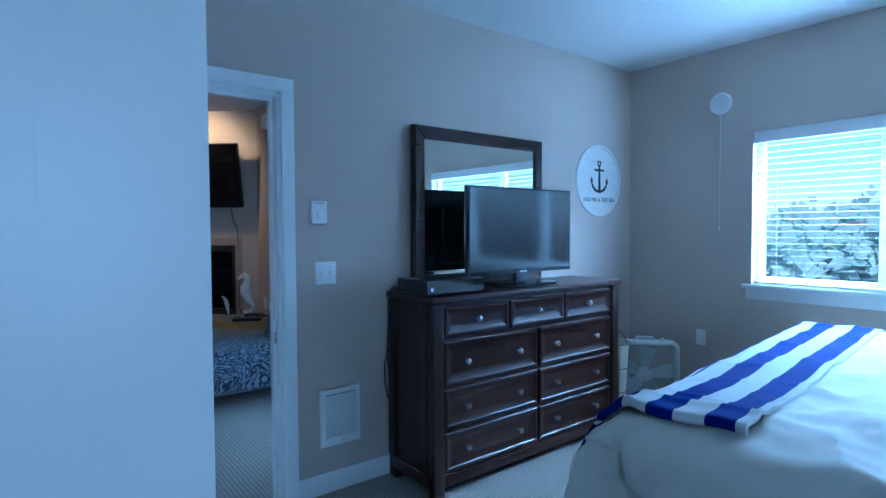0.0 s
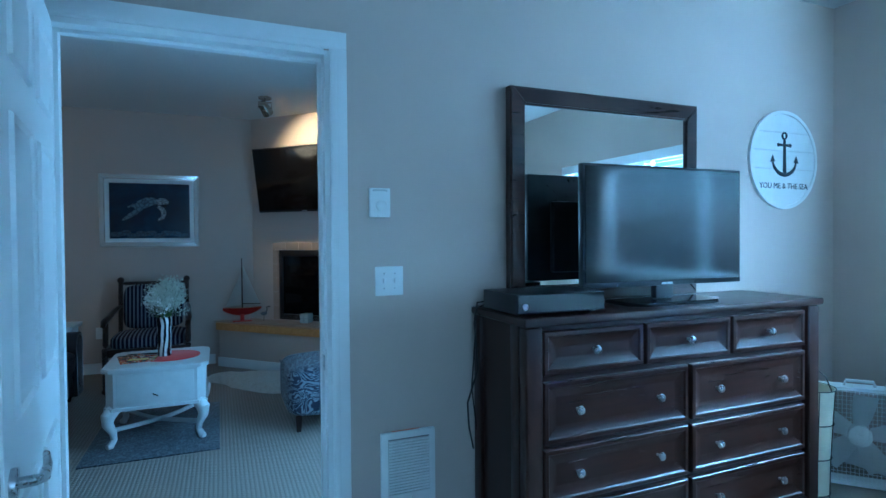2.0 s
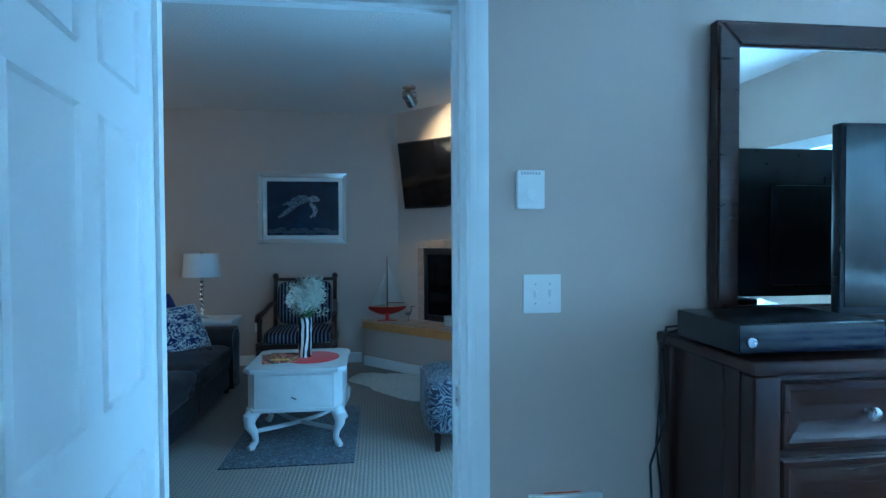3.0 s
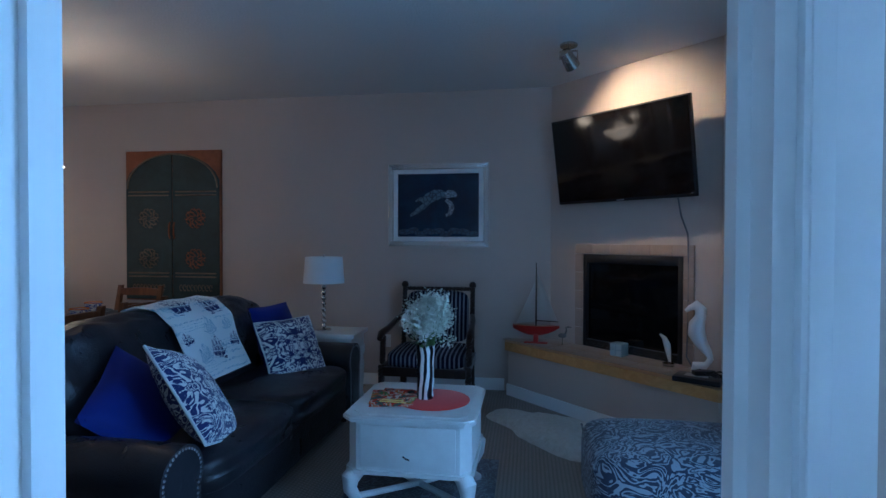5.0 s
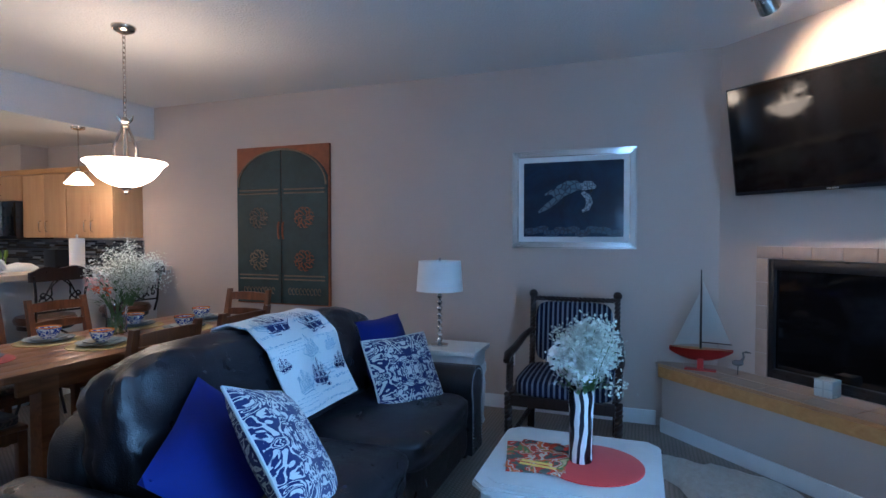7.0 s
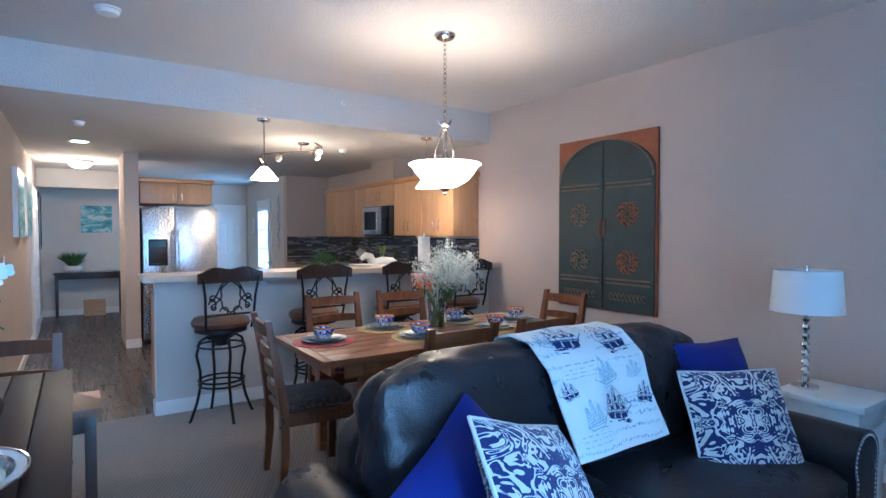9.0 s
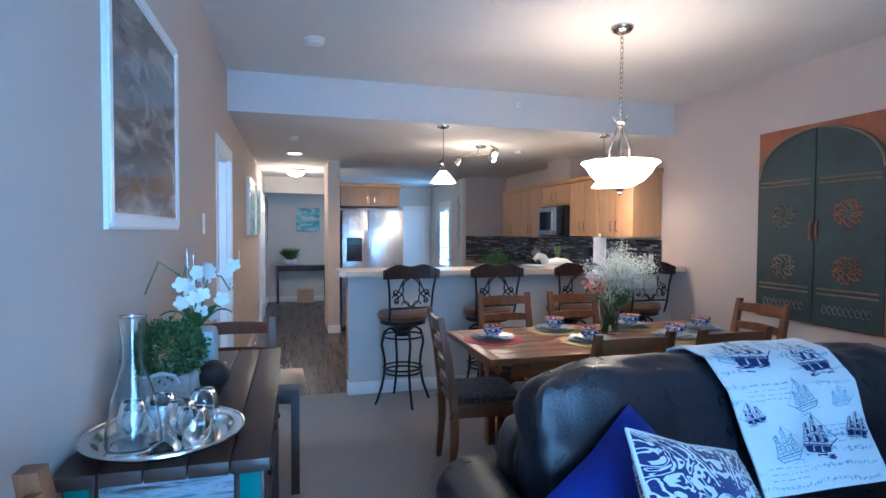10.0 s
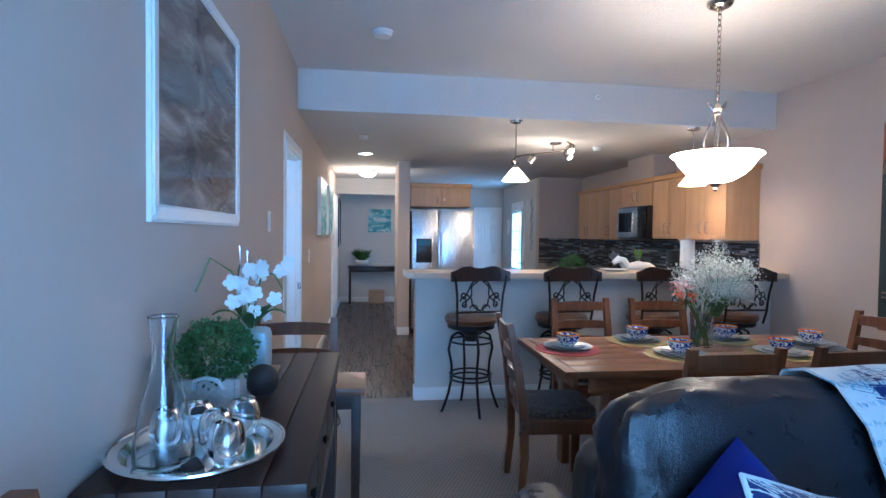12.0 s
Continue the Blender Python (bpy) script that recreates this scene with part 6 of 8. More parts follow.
# sheepskin
FUR, ft, fp_ = node_mat("cream sheepskin")
link(ft, ramp(ft, noise_tex(ft, coords(ft), 28, 6, 0.7), [(0.3, (0.56, 0.50, 0.41)), (0.7, (0.80, 0.76, 0.68))]), fp_.inputs["Base Color"])
fp_.inputs["Roughness"].default_value, fp_.inputs["Sheen Weight"].default_value = 1.0, 0.6
bump(ft, fp_, noise_tex(ft, coords(ft), 120, 5, 0.7), 1.0, 0.02)
bm = bmesh.new()
fur_m = pose(1.49, 7.92, 0, 0, 0, -42)


def fur(a, b):
    r, t = a, b * 2 * math.pi
    rad = 1 + 0.16 * math.cos(2 * t) * 0 + 0.13 * math.sin(4 * t + 0.7) + 0.05 * math.sin(9 * t) + 0.05 * noise.noise((math.cos(t) * 2, math.sin(t) * 2, 4))
    x, y = 0.66 * r * rad * math.cos(t), 0.27 * r * rad * math.sin(t)
    z = 0.075 * (1 - r ** 4) ** 0.6 + 0.012 * noise.noise((x * 14, y * 14, 1)) * (1 - r ** 6) + 0.006 * noise.noise((x * 45, y * 45, 2))
    return (x, y, max(0.002, z + 0.004))


grid(bm, 26, 90, fur)
bmesh.ops.remove_doubles(bm, verts=bm.verts, dist=0.0004)
solo("sheepskin_rug", bm, FUR, "cream sheepskin rug lying on the carpet before the hearth", "rug", fur_m)

# paisley slipper chair with pillow
PAIS = damask("navy paisley weave", (0.25, 0.27, 0.31), (0.012, 0.018, 0.045), 6.5, 0.62, 0.10, False, 2.6)


def slipper_chair():
    c = thing("slipper_chair", "armless navy paisley upholstered chair with dark feet", "chair", pose(1.50, 6.38, 0))
    w, d = 0.92, 0.66
    part("seat", soft_box(bmesh.new(), 0.0, 0.0, 0.10, 0.96, d, 0.46, 7, 14, 0.0, 0, 0.025), PAIS, c)
    part("piping", tube(bmesh.new(), [(0.012, y, 0.405) for y in np.linspace(0.03, d - 0.03, 8)], 0.006, 6), PAIS, c)
    part("backrest", soft_box(bmesh.new(), -0.10, 0.0, -0.32, 0.10, d, 0.34, 4.5, 14, 0.01), PAIS, c, m=pose(1.0, 0, 0.58, 0, 12, 0))
    for x in (0.08, 0.88):
        for y in (0.08, d - 0.08):
            part("foot", tube(bmesh.new(), [(x, y, 0.0), (x, y, 0.12)], [0.022, 0.032], 4), DARK_WOOD, c)


slipper_chair()
cushion("throw_pillow", "navy paisley pillow leaning on the slipper chair", 0.42, 0.15, PAIS, pose(2.22, 6.66, 0.575, 76, 0, -90))

# hearth ornaments
sb = thing("model_sailboat", "red and white wooden model sailboat on the hearth", "model boat", pose(1.30, 8.86, 0.475, 0, 0, -8))
REDP = plain("red enamel", (0.42, 0.02, 0.015), 0.35)
SAIL = fabric("white sailcloth", (0.62, 0.60, 0.56), 0.9, 200, 0.04)
part("stand", B(-0.10, -0.035, 0, 0.10, 0.035, 0.014, 0.004), REDP, sb)
part("cradle", B(-0.02, -0.02, 0.014, 0.02, 0.02, 0.09, 0.003), REDP, sb)
bm = bmesh.new()
grid(bm, 22, 9, lambda a, b: ((a - 0.5) * 0.40, (b - 0.5) * 2 * 0.045 * max(0.02, math.sin(math.pi * min(1, a * 0.85 + 0.12))) * 1.0, 0.155 + 0.02 * (a - 0.4) ** 2 - 0.085 * (1 - (2 * b - 1) ** 2) * max(0.02, math.sin(math.pi * (a * 0.9 + 0.07))) ** 0.7))
bmesh.ops.solidify(bm, geom=bm.faces[:], thickness=0.004)
part("hull", bm, REDP, sb, "red painted hull")
part("deck", prism(bmesh.new(), [(0.40 * (a - 0.5), 0.042 * math.sin(math.pi * min(1, a * 0.85 + 0.12))) for a in np.linspace(0.02, 0.98, 12)] + [(0.40 * (a - 0.5), -0.042 * math.sin(math.pi * min(1, a * 0.85 + 0.12))) for a in np.linspace(0.98, 0.02, 12)], 0.152, 0.156), OAK_EDGE, sb)
part("mast", tube(bmesh.new(), [(0.0, 0, 0.15), (0, 0, 0.70)], [0.007, 0.004], 8), DARK_WOOD, sb)
part("boom", tube(bmesh.new(), [(0.0, 0, 0.20), (0.19, 0.01, 0.195)], 0.004, 6), DARK_WOOD, sb)
for name_, q in (("main_sail", ((0.008, 0.205), (0.185, 0.20), (0.012, 0.62))), ("jib_sail", ((-0.175, 0.165), (-0.012, 0.185), (-0.008, 0.54)))):
    bm = bmesh.new()

    def sl(a, b, q=q):
        x = q[0][0] * (1 - a) + q[1][0] * a
        z = q[0][1] * (1 - a) + q[1][1] * a
        return (x * (1 - b) + q[2][0] * b, 0.02 * math.sin(math.pi * a) * (1 - b), z * (1 - b) + q[2][1] * b)
    grid(bm, 8, 10, sl)
    bmesh.ops.solidify(bm, geom=bm.faces[:], thickness=0.0015)
    part(name_, bm, SAIL, sb)
bird = plain("grey driftwood", (0.16, 0.15, 0.14), 0.6)
br = thing("bird_figure", "small grey wading-bird figure on the hearth", "figurine", pose(1.52, 8.80, 0.481))
part("legs", tube(bmesh.new(), [(0, 0, 0), (0.002, 0, 0.07)], 0.004, 6), bird, br)
part("body", soft_box(bmesh.new(), -0.035, -0.018, 0.06, 0.035, 0.018, 0.10, 2.2, 6), bird, br)
part("neck", tube(bmesh.new(), [(0.02, 0, 0.09), (0.035, 0, 0.12), (0.03, 0, 0.15), (0.05, 0, 0.155), (0.08, 0, 0.15)], [0.01, 0.007, 0.007, 0.008, 0.002], 6), bird, br)
gc = thing("glass_candle_cube", "small pale glass cube candle holder on the hearth", "candle holder", pose(1.93, 8.44, 0.481, 0, 0, -40))
part("cube", B(-0.05, -0.05, 0, 0.05, 0.05, 0.10, 0.006), plain("frosted glass", (0.35, 0.42, 0.44), 0.25), gc)
for x in (-0.026, 0.026):
    for z in (0.026, 0.074):
        part("facet", B(x - 0.021, -0.053, z - 0.021, x + 0.021, -0.0495, z + 0.021, 0.003), plain("frosted facet", (0.42, 0.5, 0.52), 0.2), gc)
CERAMIC = plain("white ceramic", (0.76, 0.76, 0.74), 0.3, grain=0.05)
sh = thing("seahorse_statue", "white seahorse statue standing on the hearth", "statue", pose(2.36, 7.93, 0.481, 0, 0, -35))
bm = bmesh.new()
path = [(0.0, 0, 0.0), (0.0, 0, 0.05), (0.05, 0, 0.07), (0.075, 0, 0.11), (0.06, 0, 0.15), (0.02, 0, 0.20), (-0.015, 0, 0.27), (-0.015, 0, 0.33), (0.01, 0, 0.385), (0.012, 0, 0.43), (-0.02, 0, 0.46), (-0.055, 0, 0.44), (-0.085, 0, 0.415)]
tube(bm, path, [0.05, 0.045, 0.02, 0.02, 0.026, 0.04, 0.055, 0.05, 0.034, 0.036, 0.034, 0.02, 0.012], 14)
sh_ob = part("seahorse", bm, CERAMIC, sh)
fg = thing("glass_figure", "slender pale dolphin figure on a clear base on the hearth", "figurine", pose(2.22, 8.14, 0.481))
part("base", lathe(bmesh.new(), [(0.04, 0), (0.04, 0.02), (0.015, 0.03)], seg=16), GLASS, fg)
part("body", tube(bmesh.new(), [(0.01, 0, 0.025), (0.0, 0, 0.09), (-0.01, 0, 0.15), (-0.03, 0, 0.20), (-0.06, 0, 0.225)], [0.008, 0.018, 0.024, 0.016, 0.005], 10), CERAMIC, fg)
rt = thing("modem", "black modem box with white label on the hearth", "modem", pose(2.30, 7.72, 0.481, 0, 0, -28))
part("case", B(-0.14, -0.09, 0, 0.14, 0.09, 0.035, 0.008), BLACK, rt)
part("label_plate", B(-0.08, -0.03, 0.0352, 0.06, 0.05, 0.0365), plain("paper label", (0.5, 0.5, 0.5), 0.7), rt)
rt2 = solo("remote_box", B(-0.06, -0.03, 0, 0.06, 0.03, 0.03, 0.006), BLACK, "small black power adapter on the modem", "adapter", pose(2.33, 7.74, 0.518, 0, 0, 10))
bm = bmesh.new()
rng = random.Random(11)
for k in range(4):
    pts = [(2.38 + 0.07 * math.sin(a + k) + rng.uniform(-0.02, 0.02), 7.74 + 0.06 * math.cos(a * 1.3 + k), 0.492 + 0.05 * abs(math.sin(a * 1.5 + k))) for a in np.linspace(0, 4.5, 14)]
    tube(bm, pts + [(XB - 0.02, 7.60 + 0.04 * k, 0.52)], 0.005, 6)
solo("cable", bm, BLACK, "tangled black cables on the hearth", "cable")
plate("light_switch", "white switch plate beside the balcony door", pose(XB, 7.41, 1.415, 0, 0, -90), 0.075, 0.12, 1, "switch", False)
plate("light_switch", "white double switch plate beside the balcony door", pose(XB, 7.43, 1.215, 0, 0, -90), 0.117, 0.117, 2)
plate("wall_outlet", "white outlet plate above the hearth", pose(XB, 7.62, 0.60, 0, 0, -90), 0.075, 0.12, 1, "outlet", False)
plate("wall_outlet", "white outlet plate above the hearth", pose(XB, 7.76, 0.64, 0, 0, -90), 0.075, 0.12, 1, "outlet", False)
plate("wall_outlet", "white wall outlet behind the armchair", pose(-0.08, YN, 0.42), 0.075, 0.12, 1, "outlet", False)
sm = thing("wall_sensor", "round white wall alarm near the ceiling", "alarm", pose(XB, 7.65, 2.56, 0, 0, -90))
bm = lathe(bmesh.new(), [(0.085, 0), (0.085, 0.02), (0.078, 0.034), (0.02, 0.038)], seg=32)
bmesh.ops.rotate(bm, cent=(0, 0, 0), matrix=Matrix.Rotation(radians(90), 3, "X"), verts=bm.verts)
part("body", bm, PLASTIC, sm)

# ---------------------------------------------------------------- dining space


def dining_table():
    t = thing("dining_table", "rectangular acacia wood dining table set for six", "dining table", pose(0, 0, 0))
    x0, x1, y0, y1 = -2.67, -1.81, 6.30, 8.20
    n = 7
    for k in range(n):
        a = x0 + k * (x1 - x0) / n
        part("top_board", B(a + 0.0008, y0 + 0.06, 0.725, a + (x1 - x0) / n - 0.0008, y1 - 0.06, 0.76, 0.003), TABLE_WOOD, t)
    for ya, yb in ((y0, y0 + 0.059), (y1 - 0.059, y1)):
        part("end_board", B(x0, ya, 0.725, x1, yb, 0.76, 0.004), TABLE_WOOD, t)
    for x in (x0 + 0.06, x1 - 0.085):
        part("apron", B(x, y0 + 0.15, 0.635, x + 0.025, y1 - 0.15, 0.725, 0.003), TABLE_WOOD, t)
    for y in (y0 + 0.10, y1 - 0.125):
        part("apron", B(x0 + 0.15, y, 0.635, x1 - 0.15, y + 0.025, 0.725, 0.003), TABLE_WOOD, t)
    for x in (x0 + 0.10, x1 - 0.10):
        for y in (y0 + 0.30, y1 - 0.30):
            part("leg", B(x - 0.045, y - 0.045, 0, x + 0.045, y + 0.045, 0.726, 0.006), TABLE_WOOD, t)


dining_table()
CUSH = damask("brown floral chair pad", (0.16, 0.11, 0.07), (0.035, 0.025, 0.02), 9, 0.5, 0.1, False, 2.0)


def dining_chair(label):
    """Ladder-back chair facing +y; origin on the floor under the seat's middle."""
    c = thing("dining_chair", label, "chair", None, "chairs round the dining table")
    for x in (-0.20, 0.20):
        bm = bmesh.new()
        pts = [(x, -0.21, 0.0), (x, -0.19, 0.25), (x, -0.195, 0.46), (x, -0.225, 0.70), (x, -0.275, 0.955)]
        last = None
        for (px, py, pz), w in zip(pts, (0.018, 0.024, 0.026, 0.022, 0.018)):
            now = [bm.verts.new((px + dx * w, py + dy * w * 0.9, pz)) for dx, dy in ((-1, -1), (1, -1), (1, 1), (-1, 1))]
            if last:
                for q in range(4):
                    bm.faces.new((last[q], last[(q + 1) % 4], now[(q + 1) % 4], now[q]))
            else:
                bm.faces.new(now[::-1])
            last = now
        bm.faces.new(last)
        part("back_leg", bm, CHAIR_WOOD, c)
        part("front_leg", B(x - 0.021, 0.17, 0, x + 0.021, 0.212, 0.43, 0.004), CHAIR_WOOD, c)
        part("side_rail", B(x - 0.011, -0.18, 0.375, x + 0.011, 0.18, 0.43, 0.003), CHAIR_WOOD, c)
    for z, y, h in ((0.895, -0.268, 0.06), (0.765, -0.242, 0.05), (0.655, -0.219, 0.05), (0.55, -0.205, 0.04)):
        bm = bmesh.new()
        r = grid(bm, 9, 2, lambda a, b, z=z, y=y, h=h: (-0.195 + a * 0.39, y - 0.022 * math.sin(math.pi * a), z + (b - 0.5) * 2 * h / 2 + (0.008 * math.sin(math.pi * a) if b > 0.5 else 0)))
        thicken(bm, 0.018)
        part("back_slat", bm, CHAIR_WOOD, c)
    part("front_rail", B(-0.18, 0.178, 0.375, 0.18, 0.2, 0.43, 0.003), CHAIR_WOOD, c)
    for s in (-1, 1):
        part("bracket", tube(bmesh.new(), [(s * 0.185, 0.19, 0.29), (s * 0.165, 0.19, 0.345), (s * 0.11, 0.19, 0.375)], 0.009, 6), CHAIR_WOOD, c)
    part("seat", B(-0.215, -0.20, 0.43, 0.215, 0.22, 0.455, 0.008), CHAIR_WOOD, c)
    pad = part("seat_pad", soft_box(bmesh.new(), -0.205, -0.19, 0.453, 0.205, 0.21, 0.50, 6, 8, 0.004), CUSH, c, "brown floral tied seat pad")
    for x in (-0.2, 0.2):
        part("tie", tube(bmesh.new(), [(x, -0.18, 0.475), (x * 1.12, -0.21, 0.46), (x * 1.2, -0.2, 0.41), (x * 1.1, -0.22, 0.38)], 0.005, 5), CUSH, pad)
    return c


ch = dining_chair("acacia ladder-back dining chair with a tied floral pad")
ch.matrix_basis = pose(-2.235, 6.38, 0, 0, 0, -5)
for m, lb in ((pose(-1.66, 6.88, 0, 0, 0, 90), ""), (pose(-1.66, 7.47, 0, 0, 0, 90), ""), (pose(-2.86, 6.90, 0, 0, 0, -90), ""),
              (pose(-2.86, 7.50, 0, 0, 0, -90), ""), (pose(-2.22, 8.22, 0, 0, 0, 180), ""), (pose(0.08, 5.19, 0, 0, 0, 0), "acacia ladder-back chair against the wall by the console"),
              (pose(-2.03, 4.98, 0, 0, 0, -90), "acacia ladder-back chair standing beyond the console table")):
    o = copy_thing(ch, m)
    if lb:
        o["label"] = lb
    if "by the console" in lb:
        o.scale = (1.1, 1.1, 1.1)
# place settings
BOWLM, bt, bp = node_mat("painted bowl glaze")
c = bt.nodes.new("ShaderNodeTexCoord")
sep = bt.nodes.new("ShaderNodeSeparateXYZ")
link(bt, c.outputs["Object"], sep.inputs[0])
n1 = ramp(bt, noise_tex(bt, c.outputs["Object"], 42, 2, 0.5, 2.0), [(0.46, (0.02, 0.05, 0.32)), (0.53, (0.68, 0.68, 0.66))])
rim = mathn(bt, "GREATER_THAN", sep.outputs[2], 0.063)
link(bt, mixc(bt, rim, n1, (0.62, 0.20, 0.02)), bp.inputs["Base Color"])
bp.inputs["Roughness"].default_value = 0.15
PLATEM = plain("blue grey glazed plate", (0.36, 0.42, 0.46), 0.2, grain=0.12, scale=40, bumps=0.02)
MATS = {"red": fabric("red place mat", (0.35, 0.03, 0.02), 0.9, 200, 0.15), "straw": fabric("straw place mat", (0.36, 0.28, 0.08), 0.9, 200, 0.2), "teal": fabric("slate place mat", (0.10, 0.12, 0.13), 0.9, 200, 0.2)}


def setting(x, y, mat):
    solo("place_mat", lathe(bmesh.new(), [(0.185, 0.7605), (0.185, 0.764), (0.18, 0.765)], (x, y, 0), 40), MATS[mat], f"round {mat} woven place mat on the table", "place mat", group="place mats")
    solo("dinner_plate", lathe(bmesh.new(), [(0.07, 0.0), (0.13, 0.012), (0.138, 0.018), (0.13, 0.016), (0.07, 0.006)], (0, 0, 0), 36), PLATEM, "blue-grey glazed dinner plate", "plate", Matrix.Translation((x, y, 0.7655)), group="dinner plates")
    solo("salad_plate", lathe(bmesh.new(), [(0.05, 0.0), (0.095, 0.01), (0.102, 0.016), (0.095, 0.014), (0.05, 0.006)], (0, 0, 0), 32), PLATEM, "small glazed plate stacked on the dinner plate", "plate", Matrix.Translation((x, y, 0.776)), group="salad plates")
    b = thing("bowl", "blue and white painted bowl with an orange rim", "bowl", Matrix.Translation((x, y, 0.783)), "bowls on the table")
    part("bowl_body", lathe(bmesh.new(), [(0.032, 0), (0.034, 0.006), (0.052, 0.02), (0.064, 0.05), (0.066, 0.07), (0.062, 0.07), (0.058, 0.05), (0.045, 0.022), (0.01, 0.012)], seg=32), BOWLM, b)


for x, y, m in ((-2.31, 6.50, "red"), (-2.50, 7.02, "straw"), (-2.10, 7.06, "straw"), (-2.50, 7.62, "straw"), (-2.08, 7.66, "straw"), (-2.30, 8.04, "teal")):
    setting(x, y, m)
gv = thing("glass_vase", "glass vase of white gypsophila and pink flowers on the table", "vase", pose(-2.33, 7.34, 0.761))
part("vase", lathe(bmesh.new(), [(0.06, 0), (0.062, 0.008), (0.06, 0.1), (0.068, 0.20), (0.064, 0.20), (0.055, 0.1), (0.055, 0.012)], seg=28), GLASS, gv, "clear glass vase")
part("water", lathe(bmesh.new(), [(0.053, 0.014), (0.052, 0.11), (0.01, 0.112)], seg=24), glass("water", (0.75, 0.82, 0.68)), gv)
bm = bmesh.new()
rng = random.Random(21)
for k in range(26):
    a, b = rng.uniform(0, 6.28), rng.uniform(0, 6.28)
    tube(bm, [(0.045 * math.cos(a), 0.045 * math.sin(a), 0.015), (0.03 * math.cos(b), 0.03 * math.sin(b), 0.15), (0.09 * math.cos(b), 0.09 * math.sin(b), 0.27)], 0.0025, 5)
tagged(part("stalks", bm, STEM, gv), kind="stuff")
baby_breath((0.03, 0.07, 0.40), 0.175, 0.145, 9000, gv, seed=8, s=0.0058)
PINK = fabric("pink petal", (0.72, 0.42, 0.38), 0.7, 60, 0.12, 0.1)
ORANGE = fabric("orange petal", (0.72, 0.16, 0.04), 0.7, 60, 0.15, 0.1)
for c, r, m in (((-0.02, -0.16, 0.34), 0.05, PINK), ((0.03, -0.13, 0.39), 0.045, PETAL), ((0.06, -0.18, 0.31), 0.028, ORANGE), ((0.05, -0.10, 0.30), 0.03, ORANGE), ((0.0, -0.10, 0.35), 0.045, PINK)):
    bloom(c, r, 40, m, gv)
bm = bmesh.new()
for k in range(140):
    a, r = rng.uniform(0, 6.28), rng.uniform(0.03, 0.14)
    p = Vector((r * math.cos(a), r * math.sin(a), rng.uniform(0.2, 0.34)))
    d = Vector((math.cos(a), math.sin(a), rng.uniform(-0.1, 0.9))).normalized()
    w = d.cross(Vector((0, 0, 1))).normalized() * 0.007
    bm.faces.new([bm.verts.new(q) for q in (p, p + d * 0.025 + w, p + d * 0.06, p + d * 0.025 - w)])
tagged(part("leaves", bm, GREEN, gv), kind="stuff")

# pendant over the table
BOWL_GLOW = glow("lit alabaster glass", (1.0, 0.62, 0.32), 7.5)


def pendant_bowl():
    p = thing("pendant_light", "brushed-nickel chain pendant with a lit alabaster bowl", "pendant light", pose(-2.19, 7.31, 0))
    part("canopy", lathe(bmesh.new(), [(0.03, ZC - 0.045), (0.06, ZC - 0.03), (0.072, ZC - 0.012), (0.072, ZC - 0.001)], seg=28), NICKEL, p)
    n = 17
    z0, z1 = 2.165, ZC - 0.04
    for k in range(n):
        z = z0 + (k + 0.5) * (z1 - z0) / n
        h = (z1 - z0) / n * 0.68
        bm = tube(bmesh.new(), [(0.011 * math.sin(a), 0, z + h * math.cos(a)) for a in np.linspace(0, 2 * math.pi, 13)], 0.0024, 5, cap=False)
        if k % 2:
            bmesh.ops.rotate(bm, cent=(0, 0, z), matrix=Matrix.Rotation(radians(90), 3, "Z"), verts=bm.verts)
        part("chain_link", bm, NICKEL, p)
    part("hub", lathe(bmesh.new(), [(0.012, 2.10), (0.026, 2.105), (0.02, 2.125), (0.03, 2.135), (0.012, 2.165)], seg=18), NICKEL, p)
    for k in range(3):
        a = radians(120 * k + 20)
        u = Vector((math.cos(a), math.sin(a), 0))
        part("arm", tube(bmesh.new(), [u * r + Vector((0, 0, z)) for r, z in ((0.015, 2.11), (0.045, 2.04), (0.075, 1.96), (0.07, 1.89), (0.06, 1.86))], 0.0075, 8), NICKEL, p)
        part("leaf", tube(bmesh.new(), [u * r + Vector((0, 0, z)) for r, z in ((0.015, 2.12), (0.04, 2.15), (0.055, 2.175))], [0.006, 0.011, 0.003], 6), NICKEL, p)
    part("centre_rod", tube(bmesh.new(), [(0, 0, 1.70), (0, 0, 2.1)], 0.014, 10), NICKEL, p)
    bm = lathe(bmesh.new(), [(0.02, 1.715), (0.09, 1.735), (0.15, 1.77), (0.19, 1.815), (0.215, 1.855), (0.243, 1.878), (0.236, 1.884), (0.208, 1.864), (0.182, 1.825), (0.14, 1.782), (0.08, 1.75), (0.02, 1.73)], seg=48)
    part("glass_bowl", bm, BOWL_GLOW, p, "glowing alabaster glass bowl")
    part("finial", lathe(bmesh.new(), [(0.008, 1.675), (0.014, 1.685), (0.01, 1.695), (0.03, 1.71), (0.034, 1.719)], seg=18), NICKEL, p)


pendant_bowl()
lamp("pendant_bulb", "POINT", (-2.19, 7.31, 1.93), 1.5, WARM, 0.07)

# ---------------------------------------------------------------- bar stools and kitchen


